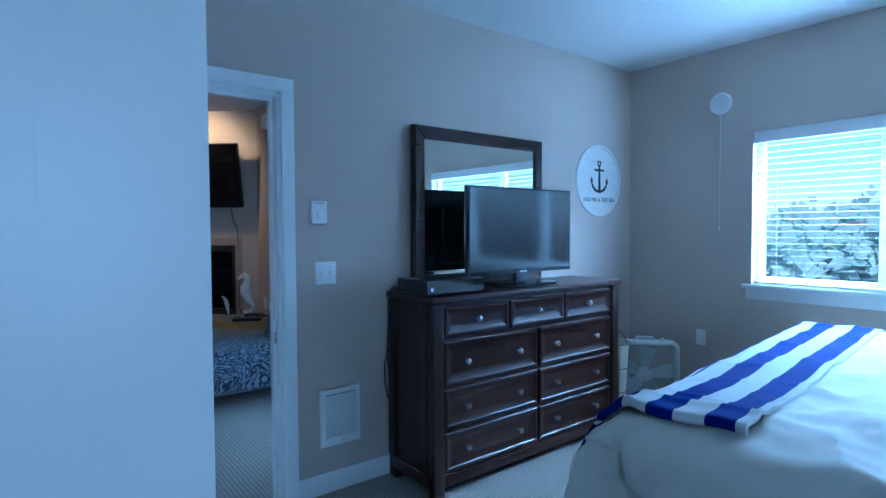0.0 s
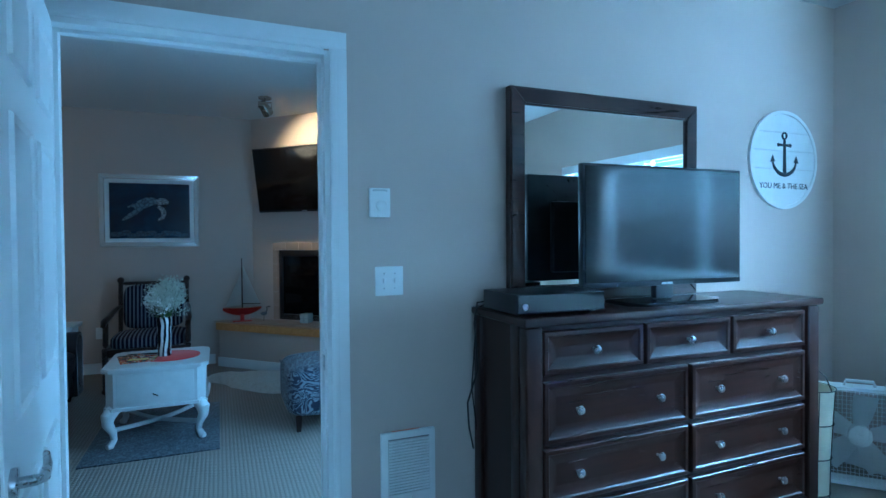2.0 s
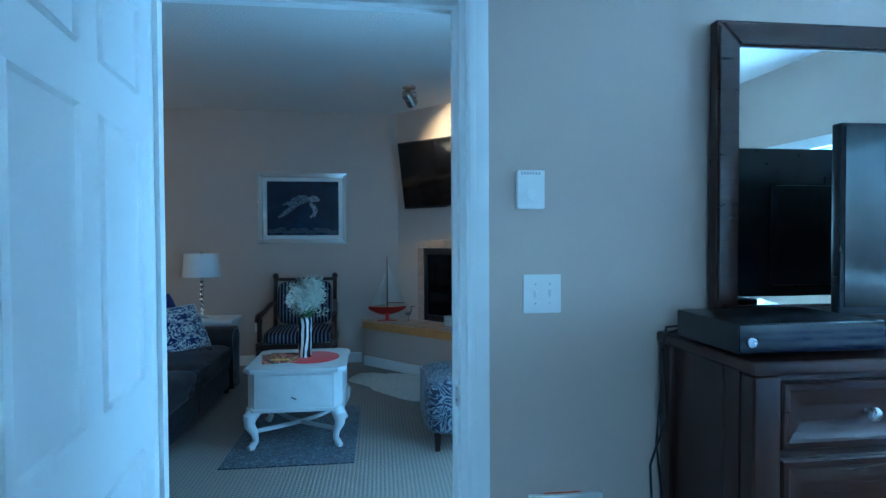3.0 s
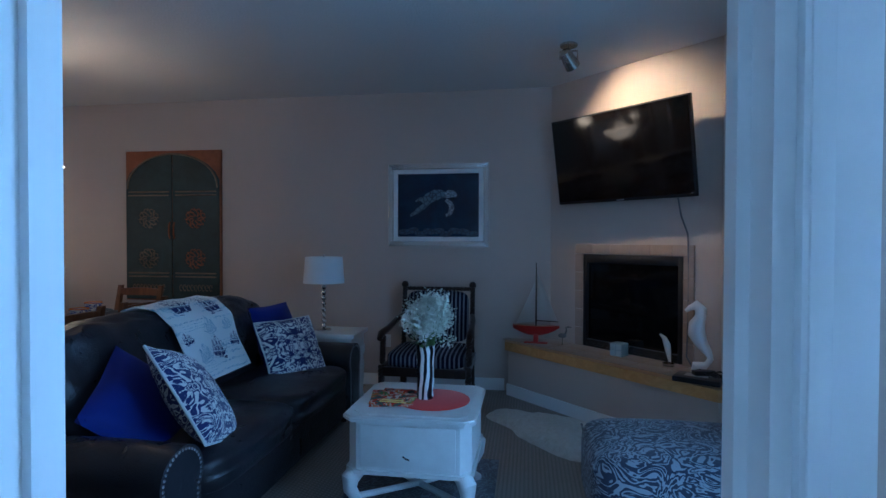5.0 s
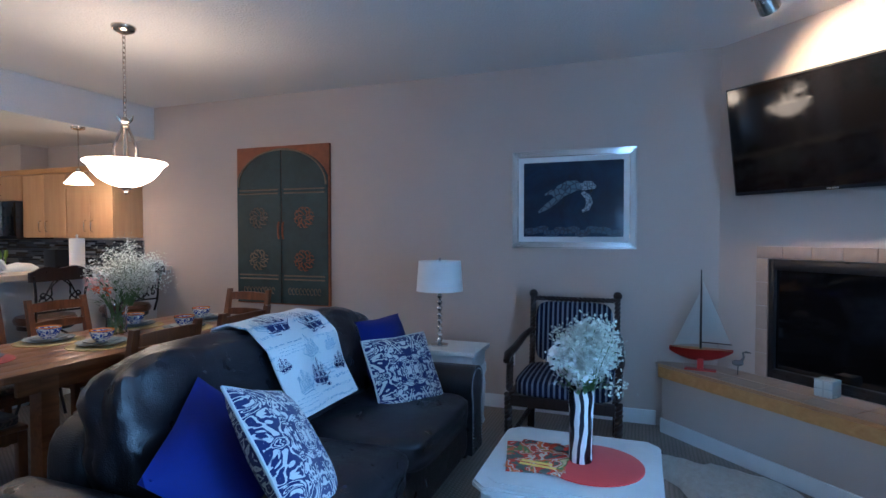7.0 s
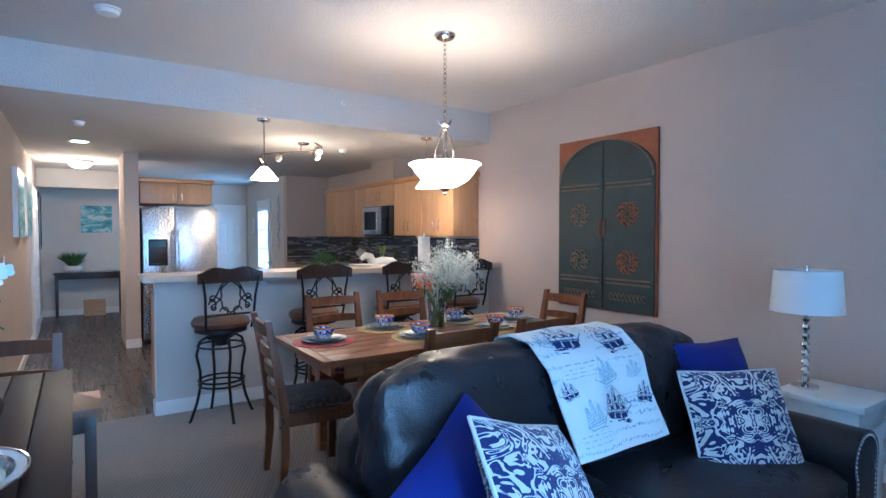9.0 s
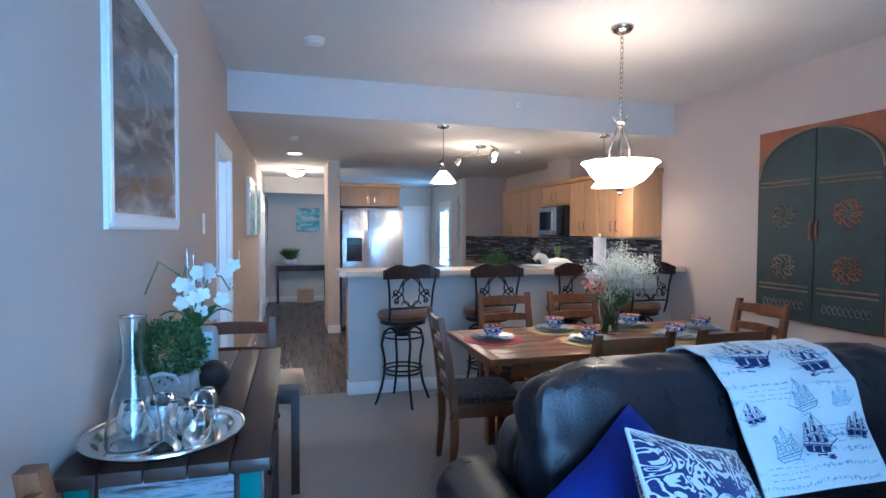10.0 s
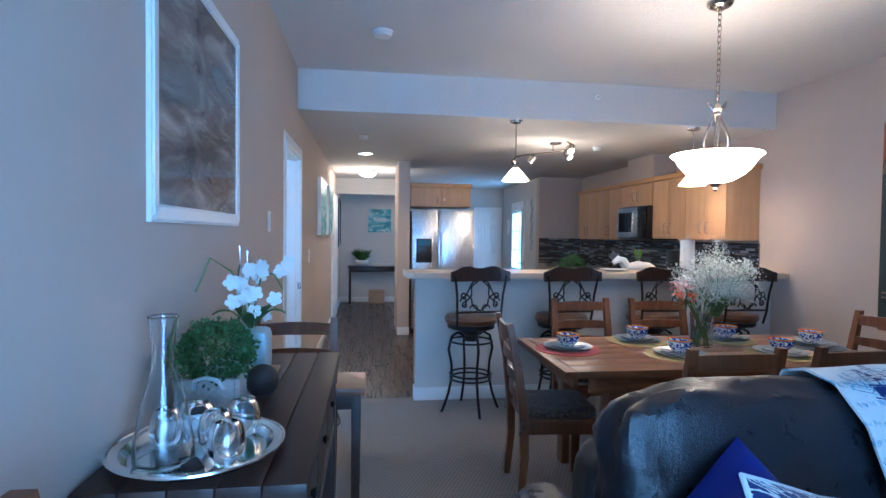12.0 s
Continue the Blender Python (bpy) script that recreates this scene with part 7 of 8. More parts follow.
def bar_stool():
    s = thing("bar_stool", "dark iron swivel bar stool with scrolled back and wooden top rail", "bar stool", None, "stools along the bar")
    # stool faces -x (towards the bar); back on the +x side
    SEATM = leather("brown seat leather", (0.10, 0.045, 0.02))
    part("seat", lathe(bmesh.new(), [(0.16, 0.70), (0.205, 0.71), (0.215, 0.74), (0.20, 0.768), (0.12, 0.782), (0.01, 0.785)], seg=32), SEATM, s, "round brown leather seat")
    part("seat_ring", lathe(bmesh.new(), [(0.18, 0.665), (0.19, 0.67), (0.19, 0.70), (0.17, 0.70)], seg=28), IRON, s)
    part("swivel", lathe(bmesh.new(), [(0.05, 0.56), (0.05, 0.60), (0.09, 0.63), (0.12, 0.665)], seg=18), IRON, s)
    for k in range(4):
        a = radians(90 * k + 0)
        u = Vector((math.cos(a), math.sin(a), 0))
        part("leg", tube(bmesh.new(), [u * r + Vector((0, 0, z)) for r, z in ((0.05, 0.60), (0.11, 0.63), (0.16, 0.60), (0.185, 0.50), (0.16, 0.38), (0.155, 0.28), (0.185, 0.14), (0.225, 0.03), (0.24, 0.0))], 0.0105, 8), IRON, s)
    for z, r in ((0.295, 0.165), (0.26, 0.163), (0.56, 0.17)):
        part("foot_ring", tube(bmesh.new(), [(r * math.cos(a), r * math.sin(a), z) for a in np.linspace(0, 2 * math.pi, 33)], 0.008, 6), IRON, s)
    b = 0.185
    for y in (-0.185, 0.185):
        part("back_post", tube(bmesh.new(), [(b - 0.02, y * 0.92, 0.70), (b + 0.01, y * 0.96, 0.80), (b + 0.025, y, 0.95), (b + 0.045, y * 1.12, 1.10)], 0.0095, 8), IRON, s)
    bm = bmesh.new()

    def rail(a, c):
        y = (a - 0.5) * 0.47
        return (b + 0.05 - 0.03 * (1 - (2 * a - 1) ** 2), y, 1.055 + c * (0.085 + 0.025 * math.sin(math.pi * a) - 0.012 * math.cos(4 * math.pi * a)))
    grid(bm, 17, 4, rail)
    thicken(bm, 0.022)
    part("top_rail", bm, DARK_WOOD, s, "dark carved wooden top rail")
    part("lower_rail", tube(bmesh.new(), [(b + 0.012, -0.18, 0.815), (b + 0.0, 0, 0.815), (b + 0.012, 0.18, 0.815)], 0.008, 6), IRON, s)

    def scroll(y0, z0, y1, z1, curl, n=18):
        pts = []
        for k in range(n):
            u = k / (n - 1)
            pts.append((b + 0.02, y0 + (y1 - y0) * u + curl * 0.02 * math.sin(math.pi * 2 * u), z0 + (z1 - z0) * u))
        for k in range(1, 14):
            a = k * 0.42
            r = 0.026 * (1 - k / 18)
            pts.append((b + 0.02, y1 + curl * (r * math.sin(a)), z1 - 0.026 + r * math.cos(a)))
        return tube(bmesh.new(), pts, 0.0065, 6)

    for sy in (1, -1):
        part("scroll", scroll(0.0, 0.83, sy * 0.13, 0.965, sy), IRON, s)
        part("scroll", scroll(sy * 0.02, 1.055, sy * 0.12, 0.90, sy), IRON, s)
        part("scroll", tube(bmesh.new(), [(b + 0.02, sy * (0.02 + 0.13 * u), 1.05 - 0.10 * u + 0.03 * math.sin(u * 6)) for u in np.linspace(0, 1, 12)], 0.0065, 6), IRON, s)
        part("scroll", tube(bmesh.new(), [(b + 0.02, sy * (0.05 + 0.03 * math.cos(a)), 0.845 + 0.028 * math.sin(a)) for a in np.linspace(0, 5.2, 16)], 0.006, 6), IRON, s)
        part("scroll", tube(bmesh.new(), [(b + 0.02, sy * (0.135 + 0.025 * math.cos(a)), 0.90 + 0.028 * math.sin(a)) for a in np.linspace(0, 5.2, 16)], 0.006, 6), IRON, s)
    return s


stool = bar_stool()
stool.matrix_basis = pose(-3.60, 6.18, 0, 0, 0, 8)
for y, a in ((6.93, 3), (7.73, -4), (8.45, -2)):
    copy_thing(stool, pose(-3.60, y, 0, 0, 0, a))


def pendant_small(y):
    p = thing("bar_pendant", "small nickel pendant with a white cone glass shade, lit", "pendant light", pose(-3.98, y, 0), "pendants over the bar")
    part("canopy", lathe(bmesh.new(), [(0.02, ZK - 0.03), (0.055, ZK - 0.02), (0.06, ZK - 0.001)], seg=22), NICKEL, p)
    part("rod", tube(bmesh.new(), [(0, 0, 2.02), (0, 0, ZK - 0.02)], 0.006, 8), NICKEL, p)
    part("socket", lathe(bmesh.new(), [(0.022, 1.985), (0.026, 2.0), (0.018, 2.03)], seg=16), NICKEL, p)
    part("shade", lathe(bmesh.new(), [(0.115, 1.885), (0.118, 1.888), (0.035, 1.99), (0.022, 1.995), (0.03, 1.985), (0.11, 1.887)], seg=32, closed_top=False, closed_bottom=False), glow("lit cone glass", (1.0, 0.62, 0.32), 4.5), p, "glowing white cone shade")
    lamp("bar_pendant_bulb", "POINT", (-3.98, y, 1.89), 4, WARM, 0.04)


pendant_small(6.63)
pendant_small(8.30)

# fridge with cabinet above
fr = thing("fridge", "stainless side-by-side fridge with water dispenser", "fridge", pose(-6.98, 5.955, 0))
part("body", B(-0.72, 0.0, 0.02, -0.06, 0.90, 1.735, 0.006), plain("fridge side grey", (0.06, 0.06, 0.065), 0.5), fr)
part("freezer_door", B(-0.058, 0.004, 0.06, 0.0, 0.375, 1.745, 0.012), STEEL, fr)
part("fridge_door", B(-0.058, 0.383, 0.06, 0.0, 0.897, 1.745, 0.012), STEEL, fr)
for y in (0.345, 0.415):
    part("handle", tube(bmesh.new(), [(0.0, y, 0.75), (0.045, y, 0.78), (0.045, y, 1.42), (0.0, y, 1.45)], 0.012, 10), STEEL, fr)
part("dispenser", B(-0.004, 0.07, 1.0, 0.006, 0.29, 1.34, 0.006), BLACK, fr)
part("dispenser_panel", B(0.0055, 0.09, 1.24, 0.0075, 0.27, 1.32), plain("dispenser blue", (0.05, 0.12, 0.18), 0.2), fr)
part("dispenser_tray", B(0.0, 0.09, 1.01, 0.02, 0.27, 1.03, 0.004), BLACK, fr)
part("grille", B(-0.05, 0.01, 0.0, -0.02, 0.89, 0.055), BLACK, fr)


def cabinet(name, label, x0, y0, z0, x1, y1, z1, face, doors, handle_low=True, group=""):
    """A maple box cabinet; face '+x' or '-y'; flat slab doors with bar pulls."""
    c = thing(name, label, "cabinet", None, group)
    part("body", B(x0, y0, z0, x1, y1, z1, 0.002), MAPLE, c)
    for k in range(doors):
        if face == "-y":
            w = (x1 - x0) / doors
            a = x0 + k * w
            d = part("door", B(a + 0.002, y0 - 0.02, z0 + 0.003, a + w - 0.002, y0 - 0.0005, z1 - 0.003, 0.002), MAPLE, c)
            hx = a + (w - 0.05 if k % 2 == 0 else 0.05)
            hz = z0 + 0.06 if handle_low else z1 - 0.18
            part("handle", tube(bmesh.new(), [(hx, y0 - 0.02, hz), (hx, y0 - 0.045, hz + 0.012), (hx, y0 - 0.045, hz + 0.108), (hx, y0 - 0.02, hz + 0.12)], 0.005, 8), NICKEL, d)
        else:
            w = (y1 - y0) / doors
            a = y0 + k * w
            d = part("door", B(x1 + 0.0005, a + 0.002, z0 + 0.003, x1 + 0.02, a + w - 0.002, z1 - 0.003, 0.002), MAPLE, c)
            hy = a + (w - 0.05 if k % 2 == 0 else 0.05)
            part("handle", tube(bmesh.new(), [(x1 + 0.02, hy, z0 + 0.04), (x1 + 0.045, hy, z0 + 0.05), (x1 + 0.045, hy, z0 + 0.13), (x1 + 0.02, hy, z0 + 0.14)], 0.005, 8), NICKEL, d)
    return c


c = cabinet("wall_cabinet", "maple cabinet above the fridge", -7.55, 5.935, 1.79, -6.92, 6.78, 2.06, "+x", 2)
part("crown", B(-7.56, 5.925, 2.06, -6.87, 6.80, 2.115, 0.006), OAK_EDGE, c)
yf = YN - 0.33
for xa, xb, n, z0 in ((-4.72, -4.06, 2, 1.385), (-5.40, -4.73, 2, 1.385), (-6.20, -5.41, 2, 1.79), (-6.95, -6.21, 2, 1.36), (-7.70, -6.96, 2, 1.36)):
    cabinet("wall_cabinet", "maple wall cabinet with flat doors and bar pulls", xa, yf, z0, xb, YN - 0.001, 2.06, "-y", n, group="kitchen wall cabinets")
solo("cabinet_crown", B(-7.72, yf - 0.045, 2.061, -4.03, YN - 0.002, 2.115, 0.008), OAK_EDGE, "maple crown moulding along the wall cabinets", "moulding")
solo("vent_duct", B(-6.15, YN - 0.30, 2.116, -5.5, YN - 0.003, ZK - 0.001), WALL, "boxed duct above the microwave cabinet", "duct")
mw = thing("microwave", "stainless steel over-range microwave oven", "microwave", pose(-6.18, YN - 0.40, 1.37))
part("body", B(0, 0, 0, 0.75, 0.397, 0.412, 0.005), BLACK, mw)
part("door", B(0.004, -0.025, 0.03, 0.54, -0.0005, 0.40, 0.006), STEEL, mw)
part("window", B(0.06, -0.027, 0.09, 0.44, -0.0252, 0.34), SCREEN, mw)
part("control_panel", B(0.555, -0.022, 0.03, 0.746, -0.0005, 0.40, 0.004), SCREEN, mw)
part("handle", tube(bmesh.new(), [(0.50, -0.025, 0.06), (0.50, -0.06, 0.09), (0.50, -0.06, 0.34), (0.50, -0.025, 0.37)], 0.01, 8), STEEL, mw)
# worktop and base units along the north wall
STONE = plain("dark worktop", (0.05, 0.045, 0.04), 0.3, grain=0.4, scale=60)
solo("worktop", B(-8.44, YN - 0.62, 0.88, -4.05, YN - 0.003, 0.92, 0.006), STONE, "dark kitchen worktop along the wall", "worktop")
for k in range(6):
    xa = -8.40 + k * 0.72
    cabinet("base_cabinet", "maple kitchen base cabinet", xa, YN - 0.58, 0.1, xa + 0.715, YN - 0.004, 0.879, "-y", 2, False, "kitchen base cabinets")
bb = thing("backsplash", "strip mosaic backsplash of grey and brown tiles", "backsplash")
part("grout", B(-8.44, YN - 0.008, 0.921, -4.04, YN - 0.0025, 1.357), plain("grout", (0.16, 0.15, 0.14), 0.8), bb)
TM, tmt, tmp_ = node_mat("strip mosaic")
g = tmt.nodes.new("ShaderNodeNewGeometry")
link(tmt, ramp(tmt, g.outputs["Random Per Island"], [(0.0, (0.035, 0.035, 0.04)), (0.25, (0.10, 0.10, 0.11)), (0.5, (0.22, 0.20, 0.18)), (0.7, (0.06, 0.045, 0.035)), (0.88, (0.34, 0.34, 0.34))], True), tmp_.inputs["Base Color"])
tmp_.inputs["Roughness"].default_value = 0.22
verts, faces = [], []
rng = random.Random(4)


def tile_box(a0, a1, z0, z1, west):
    i = len(verts)
    if west:
        q = [(-8.4435, a0, z0), (-8.4435, a1, z0), (-8.4435, a1, z1), (-8.4435, a0, z1), (-8.438, a0, z0), (-8.438, a1, z0), (-8.438, a1, z1), (-8.438, a0, z1)]
    else:
        q = [(a0, YN - 0.008, z0), (a1, YN - 0.008, z0), (a1, YN - 0.008, z1), (a0, YN - 0.008, z1), (a0, YN - 0.013, z0), (a1, YN - 0.013, z0), (a1, YN - 0.013, z1), (a0, YN - 0.013, z1)]
    verts.extend(q)
    faces.extend([[i + k for k in f] for f in ((4, 5, 6, 7), (0, 1, 5, 4), (1, 2, 6, 5), (2, 3, 7, 6), (3, 0, 4, 7))])


for r in range(18):
    z = 0.925 + r * 0.024
    a = -8.43
    while a < -4.06:
        w = rng.uniform(0.07, 0.24)
        tile_box(a, min(a + w - 0.003, -4.045), z, z + 0.021, False)
        a += w
    a = 8.29
    while a < YN - 0.02:
        w = rng.uniform(0.07, 0.24)
        tile_box(a, min(a + w - 0.003, YN - 0.015), z, z + 0.021, True)
        a += w
me = bpy.data.meshes.new("mosaic_tiles")
me.from_pydata(verts, [], faces)
me.materials.append(TM)
mo = new("mosaic_tiles", me)
mo.parent = bb
tagged(mo, "", "", "", "stuff")
part("grout_west", B(-8.449, 8.285, 0.921, -8.4432, YN - 0.009, 1.357), plain("grout dark", (0.16, 0.15, 0.14), 0.8), bb)
# kitchen counter behind the bar
solo("lower_counter", B(-4.62, 5.80, 0.88, -4.001, YN - 0.63, 0.92, 0.006), STONE, "dark counter behind the breakfast bar", "worktop")
cabinet("base_cabinet", "maple base cabinets below the bar counter", -4.60, 5.82, 0.0, -4.002, YN - 0.64, 0.879, "-y", 1, False)


def leafy(name, label, m, r, h, n, leaf, mats, pot, seed, up=0.6, droop=0.0):
    """A potted plant with many small leaves."""
    p = thing(name, label, "plant", m)
    prof, pm = pot
    part("pot", lathe(bmesh.new(), prof, seg=24), pm, p)
    rng = random.Random(seed)
    bm = bmesh.new()
    z0 = prof[-1][1]
    for k in range(n):
        d = Vector((rng.gauss(0, 1), rng.gauss(0, 1), rng.gauss(up, 0.7))).normalized()
        q = rng.uniform(0.35, 1.0) ** 0.6
        c = Vector((d.x * r * q, d.y * r * q, z0 + max(0.0, d.z) * h * q + rng.uniform(0, 0.02)))
        t = (d + Vector((rng.gauss(0, 0.5), rng.gauss(0, 0.5), rng.gauss(0, 0.5) - droop))).normalized()
        w = t.cross(Vector((rng.gauss(0, 1), rng.gauss(0, 1), 1))).normalized()
        s = leaf * rng.uniform(0.6, 1.3)
        bm.faces.new([bm.verts.new(v) for v in (c, c + t * s * 0.5 + w * s * 0.3, c + t * s, c + t * s * 0.5 - w * s * 0.3)])
    tagged(part("foliage", bm, mats, p), kind="stuff")
    return p


BUSH = plain("boxwood leaf", (0.05, 0.11, 0.025), 0.55, grain=0.6, scale=30)
leafy("potted_plant", "small green plant in a white footed pot on the kitchen counter", pose(-4.28, 7.28, 0.92), 0.12, 0.13, 900, 0.03, BUSH, ([(0.05, 0), (0.055, 0.01), (0.03, 0.03), (0.04, 0.05), (0.085, 0.09), (0.09, 0.15), (0.075, 0.16)], CERAMIC), 31)
bm = bmesh.new()
tube(bm, [(0, -0.20, 0.0), (0, -0.19, 0.1), (0, -0.15, 0.17), (0, -0.05, 0.19), (0, 0.06, 0.18), (0, 0.16, 0.13), (0, 0.2, 0.05)], [0.035, 0.04, 0.06, 0.062, 0.058, 0.045, 0.02], 12)
tube(bm, [(0, -0.15, 0.17), (0, -0.20, 0.25), (0, -0.25, 0.27), (0, -0.30, 0.23)], [0.05, 0.045, 0.036, 0.02], 10)
tube(bm, [(0, -0.10, 0.17), (0, -0.11, 0.08), (0, -0.10, 0.0)], [0.035, 0.02, 0.018], 8)
tube(bm, [(0, 0.10, 0.15), (0, 0.11, 0.07), (0, 0.09, 0.0)], [0.04, 0.022, 0.018], 8)
solo("horse_statue", bm, CERAMIC, "white carved horse ornament on the bar counter", "statue", pose(-4.30, 8.00, 0.92))
pt = thing("paper_towel", "white paper towel roll on an upright holder", "paper towel", pose(-3.95, 8.25, 1.098))
part("holder", lathe(bmesh.new(), [(0.075, 0), (0.075, 0.012), (0.008, 0.015), (0.008, 0.30), (0.014, 0.31), (0.004, 0.325)], seg=24), STEEL, pt)
part("roll", lathe(bmesh.new(), [(0.062, 0.016), (0.062, 0.285), (0.02, 0.285)], seg=28), fabric("paper towel white", (0.82, 0.82, 0.80), 0.95, 120, 0.02), pt)
bm = prism(bmesh.new(), [(-0.16, 0), (-0.06, 0.05), (-0.02, 0.09), (0.03, 0.055), (0.11, 0.03), (0.17, 0.06), (0.15, 0), (0.17, -0.06), (0.11, -0.02), (0.02, -0.06), (-0.07, -0.045)], 0, 0.02)
solo("fish_ornament", bm, plain("grey driftwood fish", (0.42, 0.45, 0.47), 0.6), "grey wooden fish ornament against the backsplash", "ornament", pose(-7.0, YN - 0.06, 1.10, 90, 0, 0))
solo("cookie_plate", lathe(bmesh.new(), [(0.08, 0), (0.12, 0.012), (0.122, 0.018), (0.08, 0.01)], seg=28), CERAMIC, "white plate on the bar counter", "plate", pose(-3.98, 7.55, 1.0985))
ct_ = thing("utensil_jar", "jar of green and steel kitchen utensils", "utensil jar", pose(-5.9, YN - 0.25, 0.921))
part("jar", lathe(bmesh.new(), [(0.055, 0), (0.06, 0.01), (0.06, 0.15), (0.055, 0.15)], seg=20), STEEL, ct_)
for k, (dx, dy, mt) in enumerate(((0.03, 0.0, "g"), (-0.03, 0.02, "s"), (0.0, -0.03, "g"), (-0.02, -0.02, "s"))):
    gm = plain("lime plastic", (0.30, 0.42, 0.05), 0.4) if mt == "g" else STEEL
    part("utensil", tube(bmesh.new(), [(dx * 0.5, dy * 0.5, 0.03), (dx, dy, 0.22), (dx * 1.3, dy * 1.3, 0.26), (dx * 1.5, dy * 1.5, 0.32)], [0.006, 0.006, 0.022, 0.018], 8), gm, ct_)
km = thing("coffee_maker", "black coffee maker on the worktop", "coffee maker", pose(-5.0, YN - 0.35, 0.921))
part("body", B(-0.09, 0.0, 0, 0.09, 0.22, 0.34, 0.015), BLACK, km)
part("base", B(-0.09, -0.12, 0, 0.09, 0.0, 0.03, 0.006), BLACK, km)
part("carafe", lathe(bmesh.new(), [(0.055, 0.031), (0.065, 0.06), (0.06, 0.12), (0.045, 0.15)], (0, -0.06, 0), 20), SCREEN, km)
ts = thing("toaster", "black toaster on the worktop", "toaster", pose(-7.75, YN - 0.30, 0.921))
part("body", soft_box(bmesh.new(), -0.14, -0.09, 0.0, 0.14, 0.09, 0.2, 5, 8), BLACK, ts)
part("lever", B(0.139, -0.02, 0.1, 0.16, 0.02, 0.12, 0.003), STEEL, ts)
plate("wall_outlet", "white outlet plate on the backsplash", pose(-4.20, YN - 0.013, 1.14), 0.075, 0.12, 1, "outlet", False)

# ceiling things
tk = thing("track_light", "curved track of nickel spotlights on the kitchen ceiling, lit", "track light", pose(-5.0, 7.35, ZK))
part("canopy", lathe(bmesh.new(), [(0.06, -0.02), (0.065, -0.001)], seg=22), NICKEL, tk)
part("rail", tube(bmesh.new(), [(0.65 - 1.3 * u, -0.12 + 0.2 * math.sin(u * 5.5), -0.10) for u in np.linspace(0, 1, 20)], 0.009, 8), NICKEL, tk)
part("stem", tube(bmesh.new(), [(0, -0.03, -0.01), (0, -0.03, -0.10)], 0.008, 8), NICKEL, tk)
SPOTG = glow("track bulb", (1.0, 0.78, 0.5), 8)
for u, aim in ((0.06, (0.6, 0, -0.5)), (0.35, (0.5, 0.3, -0.7)), (0.65, (-0.2, -0.6, -0.7)), (0.94, (-0.3, 0.5, -0.7))):
    x, y = 0.65 - 1.3 * u, -0.12 + 0.2 * math.sin(u * 5.5)
    m = Matrix.Translation((x, y, -0.16)) @ Vector(aim).normalized().to_track_quat("-Z", "Y").to_matrix().to_4x4()
    h = part("head", lathe(bmesh.new(), [(0.016, 0.055), (0.03, 0.04), (0.036, -0.04), (0.032, -0.04)], seg=18, closed_top=False), NICKEL, tk, m=m)
    part("bulb", lathe(bmesh.new(), [(0.031, -0.03), (0.012, -0.036)], seg=14), SPOTG, h)
    part("drop", tube(bmesh.new(), [(x, y, -0.10), (x, y, -0.13)], 0.006, 6), NICKEL, tk)
lamp("track_bulbs", "POINT", (-5.0, 7.3, 1.98), 9, WARM, 0.12)
rl = thing("recessed_light", "round lit recessed ceiling light", "recessed light", pose(-6.25, 5.31, ZK))
part("trim", lathe(bmesh.new(), [(0.10, -0.006), (0.10, -0.0005), (0.08, -0.0005), (0.08, -0.006)], seg=32, closed_top=False, closed_bottom=False), WHITE, rl)
part("lens", lathe(bmesh.new(), [(0.079, -0.005), (0.02, -0.007)], seg=28), glow("recessed lens", (1.0, 0.8, 0.55), 3.6), rl)
lamp("recessed_bulb", "SPOT", (-6.25, 5.31, ZK - 0.02), 19, WARM, 0.06, (-6.25, 5.31, 0), 120)
dl = thing("dome_light", "round flush dome ceiling light in the hall, lit", "ceiling light", pose(-8.1, 5.33, ZK))
part("base", lathe(bmesh.new(), [(0.15, -0.03), (0.16, -0.02), (0.16, -0.001)], seg=32), NICKEL, dl)
part("dome", lathe(bmesh.new(), [(0.02, -0.11), (0.08, -0.10), (0.125, -0.07), (0.145, -0.031)], seg=32), glow("dome glass", (1.0, 0.78, 0.5), 2.6), dl)
lamp("dome_bulb", "POINT", (-8.1, 5.33, ZK - 0.18), 15, WARM, 0.1)
for nm, lb, p, r in (("smoke_detector", "round white smoke detector on the ceiling", (-2.96, 5.44, ZC), 0.07), ("smoke_detector", "small white ceiling detector in the kitchen", (-5.0, 5.3, ZK), 0.05), ("smoke_detector", "small white ceiling detector over the kitchen", (-5.2, 7.9, ZK), 0.05)):
    o = thing(nm, lb, "smoke detector", Matrix.Translation(p))
    part("base", lathe(bmesh.new(), [(r, -0.012), (r, -0.001)], seg=28), PLASTIC, o)
    part("cap", lathe(bmesh.new(), [(r * 0.5, -0.042), (r * 0.8, -0.035), (r * 0.86, -0.0125)], seg=28), PLASTIC, o)
sp = thing("sprinkler", "small white sprinkler head on the beam face", "sprinkler", pose(XBEAM, 7.33, 2.62))
part("rose", tube(bmesh.new(), [(0.0005, 0, 0), (0.008, 0, 0)], 0.022, 16), PLASTIC, sp)
part("nozzle", tube(bmesh.new(), [(0.008, 0, 0), (0.03, 0, 0)], [0.009, 0.006], 8), STEEL, sp)

